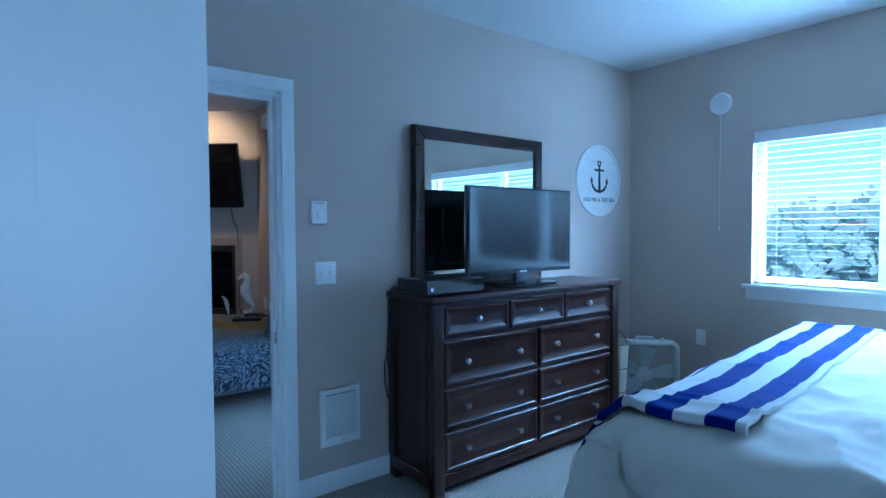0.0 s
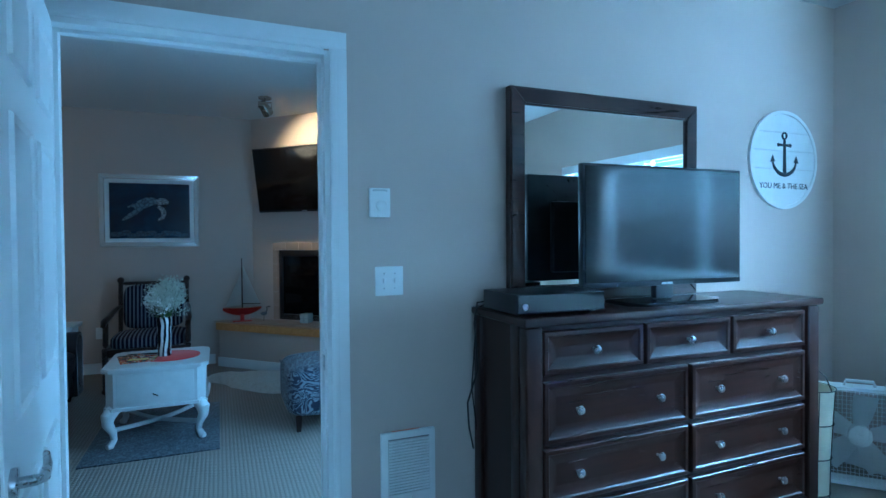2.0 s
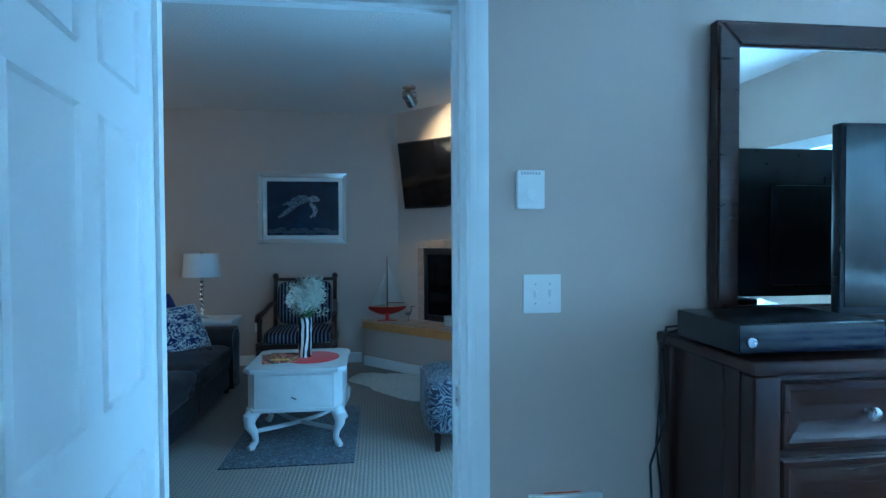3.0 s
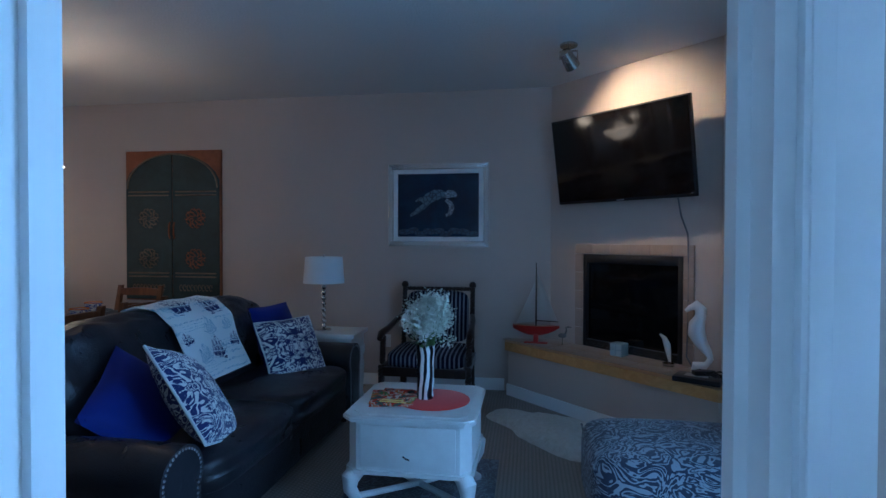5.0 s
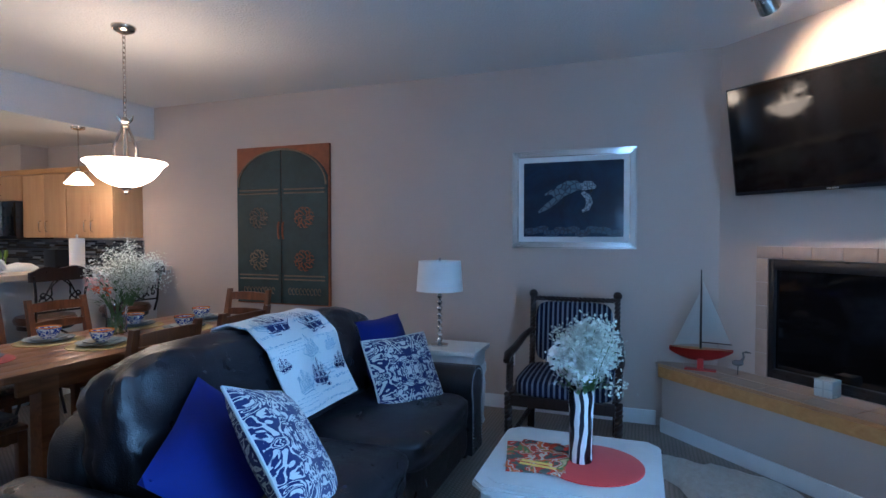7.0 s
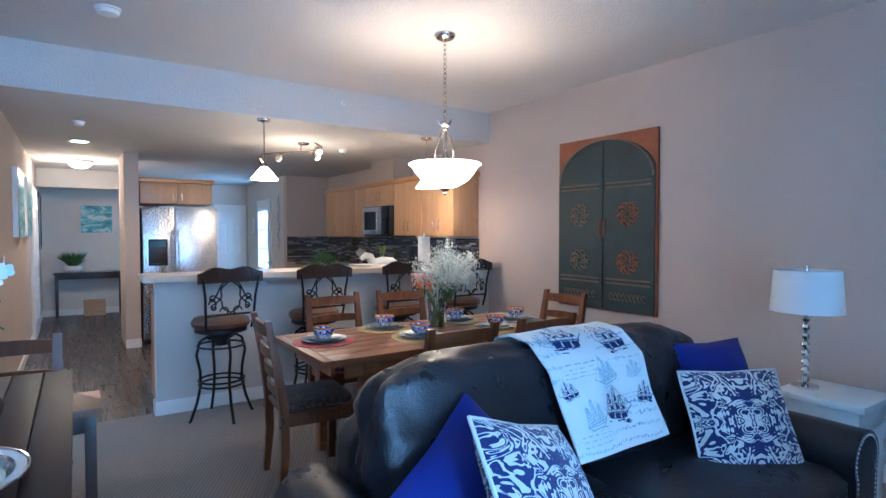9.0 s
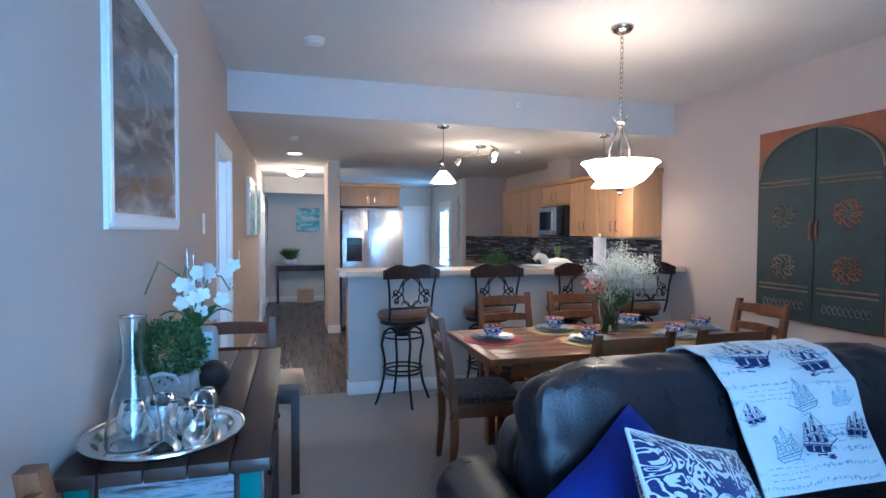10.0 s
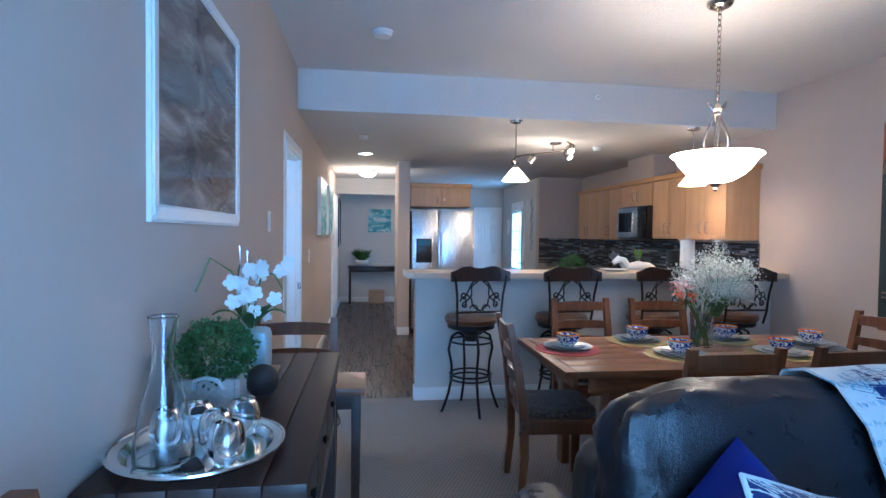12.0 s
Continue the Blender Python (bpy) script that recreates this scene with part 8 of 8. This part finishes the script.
# ---------------------------------------------------------------- console side
SEA, st_, sp_ = node_mat("misty sea print")
v = coords(st_, (1, 1, 3.2), rot=(0, 18, 0))
link(st_, ramp(st_, noise_tex(st_, v, 3.2, 6, 0.6, 0.8), [(0.3, (0.05, 0.045, 0.045)), (0.48, (0.16, 0.14, 0.13)), (0.62, (0.30, 0.27, 0.25)), (0.75, (0.46, 0.43, 0.40))]), sp_.inputs["Base Color"])
sp_.inputs["Roughness"].default_value = 0.1
framed("seascape_picture", "large white-framed misty seascape print behind glass", 0, 0.96, 0, 0.805, 0.05, 0.022, WHITE, SEA, pose(-0.862, Y2, 1.438, 0, 0, 180), "picture")
TEALP, t3, p3 = node_mat("teal abstract print")
link(t3, ramp(t3, noise_tex(t3, coords(t3, (1, 1, 2.5)), 4, 5, 0.6, 0.5), [(0.35, (0.05, 0.16, 0.2)), (0.5, (0.12, 0.4, 0.45)), (0.6, (0.55, 0.62, 0.6)), (0.7, (0.2, 0.45, 0.5))]), p3.inputs["Base Color"])
p3.inputs["Roughness"].default_value = 0.4
for x in (-5.60, -6.75):
    cv = thing("canvas_picture", "white-edged seascape canvas on the hall wall", "picture", pose(x, Y2, 1.38, 0, 0, 180))
    part("stretcher", B(0, -0.045, 0, 0.75, -0.001, 0.66, 0.003), plain("canvas edge", (0.78, 0.82, 0.84), 0.7), cv)
    part("canvas_face", B(0.004, -0.0465, 0.004, 0.746, -0.0455, 0.656), TEALP, cv)
cv = thing("canvas_picture", "small teal sea painting on the hall end wall", "picture", pose(-10.498, 5.34, 1.42, 0, 0, 90))
part("stretcher", B(0, -0.03, 0, 0.47, -0.001, 0.48, 0.003), plain("canvas pale", (0.7, 0.74, 0.74), 0.7), cv)
part("canvas_face", B(0.003, -0.0315, 0.003, 0.467, -0.0305, 0.477), TEALP, cv)
six_panel("door_4", "white panelled closet door in the hall wall", 1.1, 2.03, pose(-7.9, Y2 + 0.019, 0.0, 0, 0, 180), None)
six_panel("door_5", "white panelled entry closet door", 0.62, 2.0, pose(-10.975, 7.62, 0.0, 0, 0, 90), None)
six_panel("door_6", "white entry door with a bright window beside the kitchen", 0.86, 2.05, pose(-10.15, 8.26, 0.0, 0, 0, 0), STEEL)
door6 = bpy.data.objects["door_6"]
# pane emits its daylight itself, the leaf behind it is solid
part("pane", B(0.16, -0.032, 0.75, 0.70, -0.029, 1.85), glow("self-lit sky pane", (0.55, 0.85, 1.0), 1.3), door6, "bright daylit glass pane")
for z in (0.75, 1.115, 1.48, 1.84):
    part("glazing_bar", B(0.15, -0.037, z - 0.012, 0.71, -0.0325, z + 0.012), WHITE, door6)
for x in (0.16, 0.43, 0.70):
    part("glazing_bar", B(x - 0.012, -0.0415, 0.75, x + 0.012, -0.0375, 1.85), WHITE, door6)
plate("light_switch", "white switch plate beside the second door", pose(-2.62, Y2, 1.475, 0, 0, 180), 0.075, 0.12, 1, "switch", False)
plate("light_switch", "white switch plate on the hall wall", pose(-4.75, Y2, 1.18, 0, 0, 180), 0.075, 0.12, 1, "switch", False)
df = framed("dark_picture", "narrow dark framed picture far down the hall", 0, 0.8, 0, 0.9, 0.05, 0.03, BLACK, SCREEN, pose(-9.45, Y2, 1.15, 0, 0, 180), "picture")


def console():
    t = thing("console_table", "reclaimed dark wood console table with painted drawer fronts", "console table", pose(0, 0, 0))
    x0, x1, y0, y1, top = -1.68, -0.45, Y2 + 0.012, 5.245, 0.905
    n = 5
    for k in range(n):
        a = y0 + k * (y1 - y0) / n
        part("top_plank", B(x0, a + 0.0015, top - 0.032, x1, a + (y1 - y0) / n - 0.0015, top, 0.004), RUSTIC, t)
    for x in (x0 + 0.02, x1 - 0.085):
        for y in (y0 + 0.015, y1 - 0.08):
            part("leg", B(x, y, 0, x + 0.065, y + 0.065, top - 0.032, 0.005), RUSTIC, t)
    CH1, q1, r1 = node_mat("chipped painted wood")
    v = coords(q1, (1.2, 1.2, 9))
    link(q1, ramp(q1, noise_tex(q1, v, 6, 6, 0.7, 0.6), [(0.36, (0.05, 0.03, 0.02)), (0.44, (0.14, 0.16, 0.18)), (0.55, (0.26, 0.28, 0.31)), (0.68, (0.08, 0.095, 0.15))]), r1.inputs["Base Color"])
    r1.inputs["Roughness"].default_value = 0.7
    bump(q1, r1, noise_tex(q1, v, 9, 6), 0.4, 0.004)
    TEALW = plain("chipped teal paint", (0.02, 0.13, 0.115), 0.7, grain=0.6, scale=25, bumps=0.3)
    part("end_panel", B(x1 - 0.06, y0 + 0.085, 0.56, x1 - 0.03, y1 - 0.085, top - 0.033, 0.003), CH1, t, "chipped white and blue end panel")
    for y in (y0 + 0.016, y1 - 0.079):
        part("post_face", B(x1 - 0.0845, y + 0.008, 0.5, x1 - 0.017, y + 0.055, top - 0.034, 0.002), TEALW, t)
    for k in range(3):
        a = x0 + 0.10 + k * 0.355
        d = part("drawer", B(a, y1 - 0.05, 0.66, a + 0.335, y1 - 0.02, top - 0.04, 0.004), RUSTIC, t)
        part("knob", lathe(bmesh.new(), [(0.008, 0), (0.016, 0.012), (0.002, 0.018)], (0, 0, 0), 12), IRON, d, m=pose(a + 0.167, y1 - 0.02, 0.765, -90))
    part("rail", B(x0 + 0.085, y1 - 0.055, 0.60, x1 - 0.085, y1 - 0.018, 0.65, 0.003), RUSTIC, t)
    part("shelf", B(x0 + 0.03, y0 + 0.03, 0.14, x1 - 0.03, y1 - 0.03, 0.165, 0.003), RUSTIC, t)


console()
bench = thing("side_stool", "square dark wood side stool with honey top", "stool", pose(-2.28, 4.95, 0))
part("top", B(-0.17, -0.10, 0.585, 0.17, 0.40, 0.62, 0.005), CHAIR_WOOD, bench)
for x in (-0.14, 0.09):
    for y in (-0.07, 0.33):
        part("leg", B(x, y, 0, x + 0.045, y + 0.045, 0.586, 0.003), RUSTIC, bench)
for x in (-0.13, 0.10):
    part("rail", B(x, -0.03, 0.50, x + 0.025, 0.34, 0.585, 0.003), RUSTIC, bench)
part("rail", B(-0.10, 0.34, 0.50, 0.10, 0.365, 0.585, 0.003), RUSTIC, bench)
ZT = 0.906
tray = thing("silver_tray", "round polished silver tray on the console", "tray", pose(-0.625, 4.985, ZT))
part("dish", lathe(bmesh.new(), [(0.14, 0.0), (0.15, 0.004), (0.165, 0.02), (0.185, 0.024), (0.186, 0.028), (0.162, 0.026), (0.145, 0.008), (0.01, 0.006)], seg=48), CHROME, tray)
part("rim_bead", tube(bmesh.new(), [(0.185 * math.cos(a), 0.185 * math.sin(a), 0.027) for a in np.linspace(0, 2 * math.pi, 49)], 0.004, 6), CHROME, tray)
dec = thing("decanter", "clear glass wine decanter on the tray", "decanter", pose(-0.575, 4.925, ZT + 0.009))
part("lip", tube(bmesh.new(), [(0.0305 * math.cos(a), 0.0305 * math.sin(a), 0.315) for a in np.linspace(0, 2 * math.pi, 33)], 0.002, 6), GLASS, dec)
part("body", lathe(bmesh.new(), [(0.058, 0.0), (0.062, 0.006), (0.060, 0.05), (0.045, 0.13), (0.024, 0.20), (0.021, 0.25), (0.032, 0.315), (0.029, 0.315), (0.018, 0.25), (0.021, 0.20), (0.042, 0.13), (0.056, 0.05), (0.055, 0.01), (0.01, 0.009)], seg=36), GLASS, dec)
for x, y in ((-0.70, 4.96), (-0.63, 5.02), (-0.56, 5.06), (-0.72, 5.06), (-0.66, 4.90)):
    solo("stemless_glass", lathe(bmesh.new(), [(0.026, 0.088), (0.034, 0.075), (0.041, 0.045), (0.038, 0.02), (0.026, 0.001), (0.0245, 0.002), (0.036, 0.021), (0.039, 0.045), (0.032, 0.073), (0.024, 0.085)], seg=28, closed_top=False, closed_bottom=False), GLASS, "upturned clear stemless wine glass on the tray", "glass", pose(x, y, ZT + 0.009), group="glasses on the tray")
solo("coaster", B(-0.03, -0.02, 0, 0.03, 0.02, 0.004, 0.001), BLACK, "small dark slate tag on the tray", "coaster", pose(-0.545, 4.99, ZT + 0.0085, 0, 0, 30))
box_p = thing("boxwood_planter", "round boxwood plant in a whitewashed wooden box on the console", "plant", pose(-1.03, 4.915, ZT))
WASHED = wood("whitewashed planter", (0.30, 0.28, 0.26), (0.62, 0.60, 0.57), 0.6, 0, 8)
for a, b in (((-0.085, -0.085), (0.085, -0.07)), ((-0.085, 0.07), (0.085, 0.085)), ((-0.085, -0.069), (-0.07, 0.069)), ((0.07, -0.069), (0.085, 0.069))):
    part("board", B(a[0], a[1], 0, b[0], b[1], 0.085, 0.003), WASHED, box_p)
for s in (-1, 1):
    part("rope_handle", tube(bmesh.new(), [(s * 0.086, -0.04, 0.06), (s * 0.11, -0.03, 0.09), (s * 0.115, 0.0, 0.10), (s * 0.11, 0.03, 0.09), (s * 0.086, 0.04, 0.06)], 0.006, 6), PALE, box_p)
rng = random.Random(77)
bm = bmesh.new()
for k in range(2600):
    d = Vector((rng.gauss(0, 1), rng.gauss(0, 1), rng.gauss(0.2, 0.8))).normalized()
    q = rng.uniform(0.5, 1.0) ** 0.5
    c = Vector((d.x * 0.125 * q, d.y * 0.105 * q, 0.145 + d.z * 0.095 * q)) + Vector((rng.gauss(0, 0.008), rng.gauss(0, 0.008), rng.gauss(0, 0.008)))
    t = (d + Vector((rng.gauss(0, 0.6), rng.gauss(0, 0.6), rng.gauss(0, 0.6)))).normalized()
    w = t.cross(Vector((rng.gauss(0, 1), rng.gauss(0, 1), rng.gauss(0, 1)))).normalized()
    s = rng.uniform(0.011, 0.019)
    bm.faces.new([bm.verts.new(v) for v in (c, c + t * s * 0.5 + w * s * 0.33, c + t * s, c + t * s * 0.5 - w * s * 0.33)])
tagged(part("foliage", bm, BUSH, box_p), kind="stuff")
solo("dark_ball", soft_box(bmesh.new(), -0.05, -0.05, 0.0, 0.05, 0.05, 0.10, 2.0, 10), plain("dark woven ball", (0.02, 0.014, 0.012), 0.6, grain=0.5, scale=60, bumps=0.6), "dark decorative ball on the console", "ornament", pose(-1.06, 5.04, ZT))
orch = thing("orchid_plant", "white orchid in a pale blue ceramic pot on the console", "plant", pose(-1.33, 4.95, ZT))
part("pot", soft_box(bmesh.new(), -0.065, -0.065, 0.008, 0.065, 0.065, 0.165, 8, 6), plain("pale blue ceramic", (0.42, 0.52, 0.60), 0.35, grain=0.06), orch)
part("saucer", B(-0.09, -0.09, 0.0, 0.09, 0.09, 0.012, 0.004), OAK_EDGE, orch)
for k in range(5):
    a = k * 1.3
    bm = bmesh.new()
    grid(bm, 8, 3, lambda u, b: (0.13 * u * math.cos(a) - (b - 0.5) * 0.045 * math.sin(math.pi * min(1, u + 0.1)) * math.sin(a), 0.13 * u * math.sin(a) + (b - 0.5) * 0.045 * math.sin(math.pi * min(1, u + 0.1)) * math.cos(a), 0.17 + 0.07 * math.sin(u * 2.2) - 0.012 * abs(b - 0.5)))
    part("strap_leaf", bm, GREEN, orch)
for k, (ax, ay) in enumerate(((0.03, 0.05), (-0.04, -0.03), (0.06, -0.06))):
    pts = [(0, 0, 0.16), (ax * 0.4, ay * 0.4, 0.28), (ax * 0.9, ay * 0.9, 0.37), (ax * 1.8, ay * 1.8, 0.36 + 0.03 * k), (ax * 2.4, ay * 2.4, 0.31)]
    part("flower_stem", tube(bmesh.new(), pts, 0.003, 6), STEM, orch)
    part("stake", tube(bmesh.new(), [(ax * 0.3, ay * 0.3, 0.15), (ax * 0.5, ay * 0.5, 0.42 + 0.02 * k)], 0.0035, 6), GLASS, orch)
rng = random.Random(9)
for k in range(20):
    c = Vector((rng.uniform(-0.10, 0.13), rng.uniform(-0.06, 0.13), rng.uniform(0.20, 0.40)))
    f = new("orchid_flower")
    bm = bmesh.new()
    n = Vector((1, rng.uniform(-0.6, 0.6), rng.uniform(-0.2, 0.4))).normalized()
    u = n.orthogonal().normalized()
    w = n.cross(u)
    for q in range(5):
        a = q * 2 * math.pi / 5 + rng.uniform(-0.1, 0.1)
        d, e = u * math.cos(a) + w * math.sin(a), w * math.cos(a) - u * math.sin(a)
        s = 0.029
        bm.faces.new([bm.verts.new(c + v) for v in (n * 0.0, d * s * 0.35 + e * s * 0.4 + n * 0.006, d * s * 0.8 + e * s * 0.36 + n * 0.008, d * s + n * 0.004, d * s * 0.8 - e * s * 0.36 + n * 0.008, d * s * 0.35 - e * s * 0.4 + n * 0.006)])
    bpy.data.objects.remove(f)
    part("orchid_flower", bm, PETAL, orch)

# hall end
hc = thing("hall_console", "narrow dark console table at the end of the hall", "console table", pose(-10.48, 4.95, 0))
part("top", B(0.0, 0, 0.72, 0.32, 1.0, 0.75, 0.004), DARK_WOOD, hc)
part("apron", B(0.02, 0.03, 0.64, 0.29, 0.97, 0.72, 0.003), DARK_WOOD, hc)
for x in (0.02, 0.26):
    for y in (0.02, 0.94):
        part("leg", B(x, y, 0, x + 0.04, y + 0.04, 0.72, 0.003), DARK_WOOD, hc)
GRASSP = plain("grass plant green", (0.07, 0.15, 0.03), 0.6, grain=0.5, scale=20)
gp = thing("grass_plant", "spiky green plant in a white bowl on the hall console", "plant", pose(-10.32, 5.22, 0.751))
part("bowl", lathe(bmesh.new(), [(0.08, 0), (0.13, 0.05), (0.135, 0.11), (0.12, 0.11)], seg=24), CERAMIC, gp)
bm = bmesh.new()
rng = random.Random(3)
for k in range(260):
    a, l = rng.uniform(0, 6.28), rng.uniform(0.18, 0.32)
    t = Vector((math.cos(a) * rng.uniform(0.2, 1.0), math.sin(a) * rng.uniform(0.2, 1.0), rng.uniform(0.6, 1.2))).normalized()
    w = t.cross(Vector((0, 0, 1))).normalized() * 0.006
    p = Vector((rng.uniform(-0.06, 0.06), rng.uniform(-0.06, 0.06), 0.10))
    tip = p + t * l - Vector((0, 0, 0.06 * l))
    bm.faces.new([bm.verts.new(q) for q in (p - w, p + w, (p + tip) / 2 + w * 0.8 + Vector((0, 0, 0.02)), tip, (p + tip) / 2 - w * 0.8 + Vector((0, 0, 0.02)))])
tagged(part("blades", bm, GRASSP, gp), kind="stuff")
solo("book", B(-0.12, -0.17, 0, 0.12, 0.17, 0.04, 0.004), plain("pale book", (0.6, 0.58, 0.52), 0.7), "pale closed book lying on the hall console", "book", pose(-10.32, 5.62, 0.7505))
crate = thing("wooden_crate", "slatted pale wooden crate on the hall floor", "crate", pose(-10.25, 5.36, 0))
CRATE = wood("pale crate wood", (0.34, 0.22, 0.12), (0.62, 0.46, 0.30), 0.7, 1, 6)
for k in range(4):
    z = 0.005 + k * 0.066
    part("slat", B(0.0, 0, z, 0.018, 0.32, z + 0.054, 0.003), CRATE, crate)
    part("slat", B(-0.22, 0, z, -0.202, 0.32, z + 0.054, 0.003), CRATE, crate)
    for y in (0.0, 0.30):
        part("slat", B(-0.201, y, z, -0.001, y + 0.018, z + 0.054, 0.003), CRATE, crate)
part("bottom", B(-0.2, 0.02, 0.0, 0.0, 0.3, 0.004), CRATE, crate)
dd = thing("hanging_ornament", "strings of pale metal ornaments hanging on the entry wall", "ornament", pose(-8.85, 8.278, 1.1))
for k in range(9):
    bm = lathe(bmesh.new(), [(0.05, -0.006), (0.055, 0), (0.05, 0.006)], seg=14)
    bmesh.ops.rotate(bm, cent=(0, 0, 0), matrix=Matrix.Rotation(radians(90), 3, "X"), verts=bm.verts)
    bmesh.ops.translate(bm, vec=(0.04 * math.sin(k * 2.1), -0.012, 0.08 + k * 0.1), verts=bm.verts)
    part("shell_disc", bm, plain("grey shell", (0.35, 0.40, 0.44), 0.4), dd)
part("string", tube(bmesh.new(), [(0, -0.008, 0.03), (0, -0.008, 1.0)], 0.003, 6), IRON, dd)
solo("wall_panel", B(-10.55, 8.262, 1.42, -10.42, 8.279, 1.72, 0.004), PLASTIC, "white panel on the entry wall", "wall panel")

# wood planks along the hall, each its own board
pl = bpy.data.objects["floor_wood"]
plank_me = finish(B(0, 0, -0.003, 1.196, 0.116, 0.0, 0.0015, 1), "plank", PLANK)
for r in range(8):
    y = Y2 + 0.016 + r * 0.1185
    off = (r * 0.37) % 1.2
    for k in range(6):
        x = -10.48 + k * 1.2 - off
        if x < -11.0 or x + 1.2 > -3.97 + 0.001:
            continue
        o = new("plank", plank_me)
        o.parent = pl
        o.matrix_basis = pose(x, y, 0.0)

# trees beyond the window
# second green, with still more haze in its colour
TREE2 = foliage_mat("paler hazed tree green", (0.42, 0.51, 0.46))
BARK = plain("bark", (0.09, 0.07, 0.05), 0.9, grain=0.4, scale=8)


def tree(x, y, h, w, seed, mat, conifer=False):
    rng = random.Random(seed)
    t = thing("tree", "conifer standing beyond the window" if conifer else "leafy tree standing beyond the window", "tree", pose(x, y, -6.0), "trees outside")
    bm = bmesh.new()
    tube(bm, [(0, 0, 0), (0.1, 0.05, h * 0.4), (0.0, 0.1, h * 0.95)], [h * 0.025, h * 0.018, h * 0.004], 7)
    limbs = []
    for k in range(16):
        z = h * rng.uniform(0.3, 0.9)
        a = rng.uniform(0, 6.28)
        reach = w * (1.05 - z / h) * 1.1 if conifer else w * math.sin(math.pi * min(0.95, (z / h - 0.15) / 0.9)) * rng.uniform(0.5, 1)
        e = Vector((math.cos(a) * reach, math.sin(a) * reach, z + (-0.1 if conifer else 0.25) * reach))
        tube(bm, [(0, 0, z), e * 0.5 + Vector((0, 0, z * 0.5 + 0.1)), e], [h * 0.008, h * 0.005, h * 0.002], 4)
        limbs.append((Vector((0, 0, z)), e))
    part("trunk", bm, BARK, t)
    verts, faces = [], []
    for k in range(4200):
        a, b = rng.choice(limbs)
        p = a + (b - a) * rng.uniform(0.25, 1.08) + Vector((rng.gauss(0, 1), rng.gauss(0, 1), rng.gauss(0, 0.8))) * w * (0.10 if conifer else 0.2)
        s = rng.uniform(0.2, 0.5)
        face = (sun_dir + Vector((rng.gauss(0, 0.45), rng.gauss(0, 0.45), rng.gauss(0, 0.45)))).normalized()
        u = face.cross(Vector((rng.gauss(0, 1), rng.gauss(0, 1), rng.gauss(0, 0.6)))).normalized() * s
        v = face.cross(u) * 0.6
        i = len(verts)
        verts += [p - u, p + v, p + u, p - v]
        faces.append((i, i + 1, i + 2, i + 3))
    me = bpy.data.meshes.new("crown")
    me.from_pydata(verts, [], faces)
    me.materials.append(mat)
    c = new("crown", me)
    c.parent = t
    tagged(c, kind="stuff")


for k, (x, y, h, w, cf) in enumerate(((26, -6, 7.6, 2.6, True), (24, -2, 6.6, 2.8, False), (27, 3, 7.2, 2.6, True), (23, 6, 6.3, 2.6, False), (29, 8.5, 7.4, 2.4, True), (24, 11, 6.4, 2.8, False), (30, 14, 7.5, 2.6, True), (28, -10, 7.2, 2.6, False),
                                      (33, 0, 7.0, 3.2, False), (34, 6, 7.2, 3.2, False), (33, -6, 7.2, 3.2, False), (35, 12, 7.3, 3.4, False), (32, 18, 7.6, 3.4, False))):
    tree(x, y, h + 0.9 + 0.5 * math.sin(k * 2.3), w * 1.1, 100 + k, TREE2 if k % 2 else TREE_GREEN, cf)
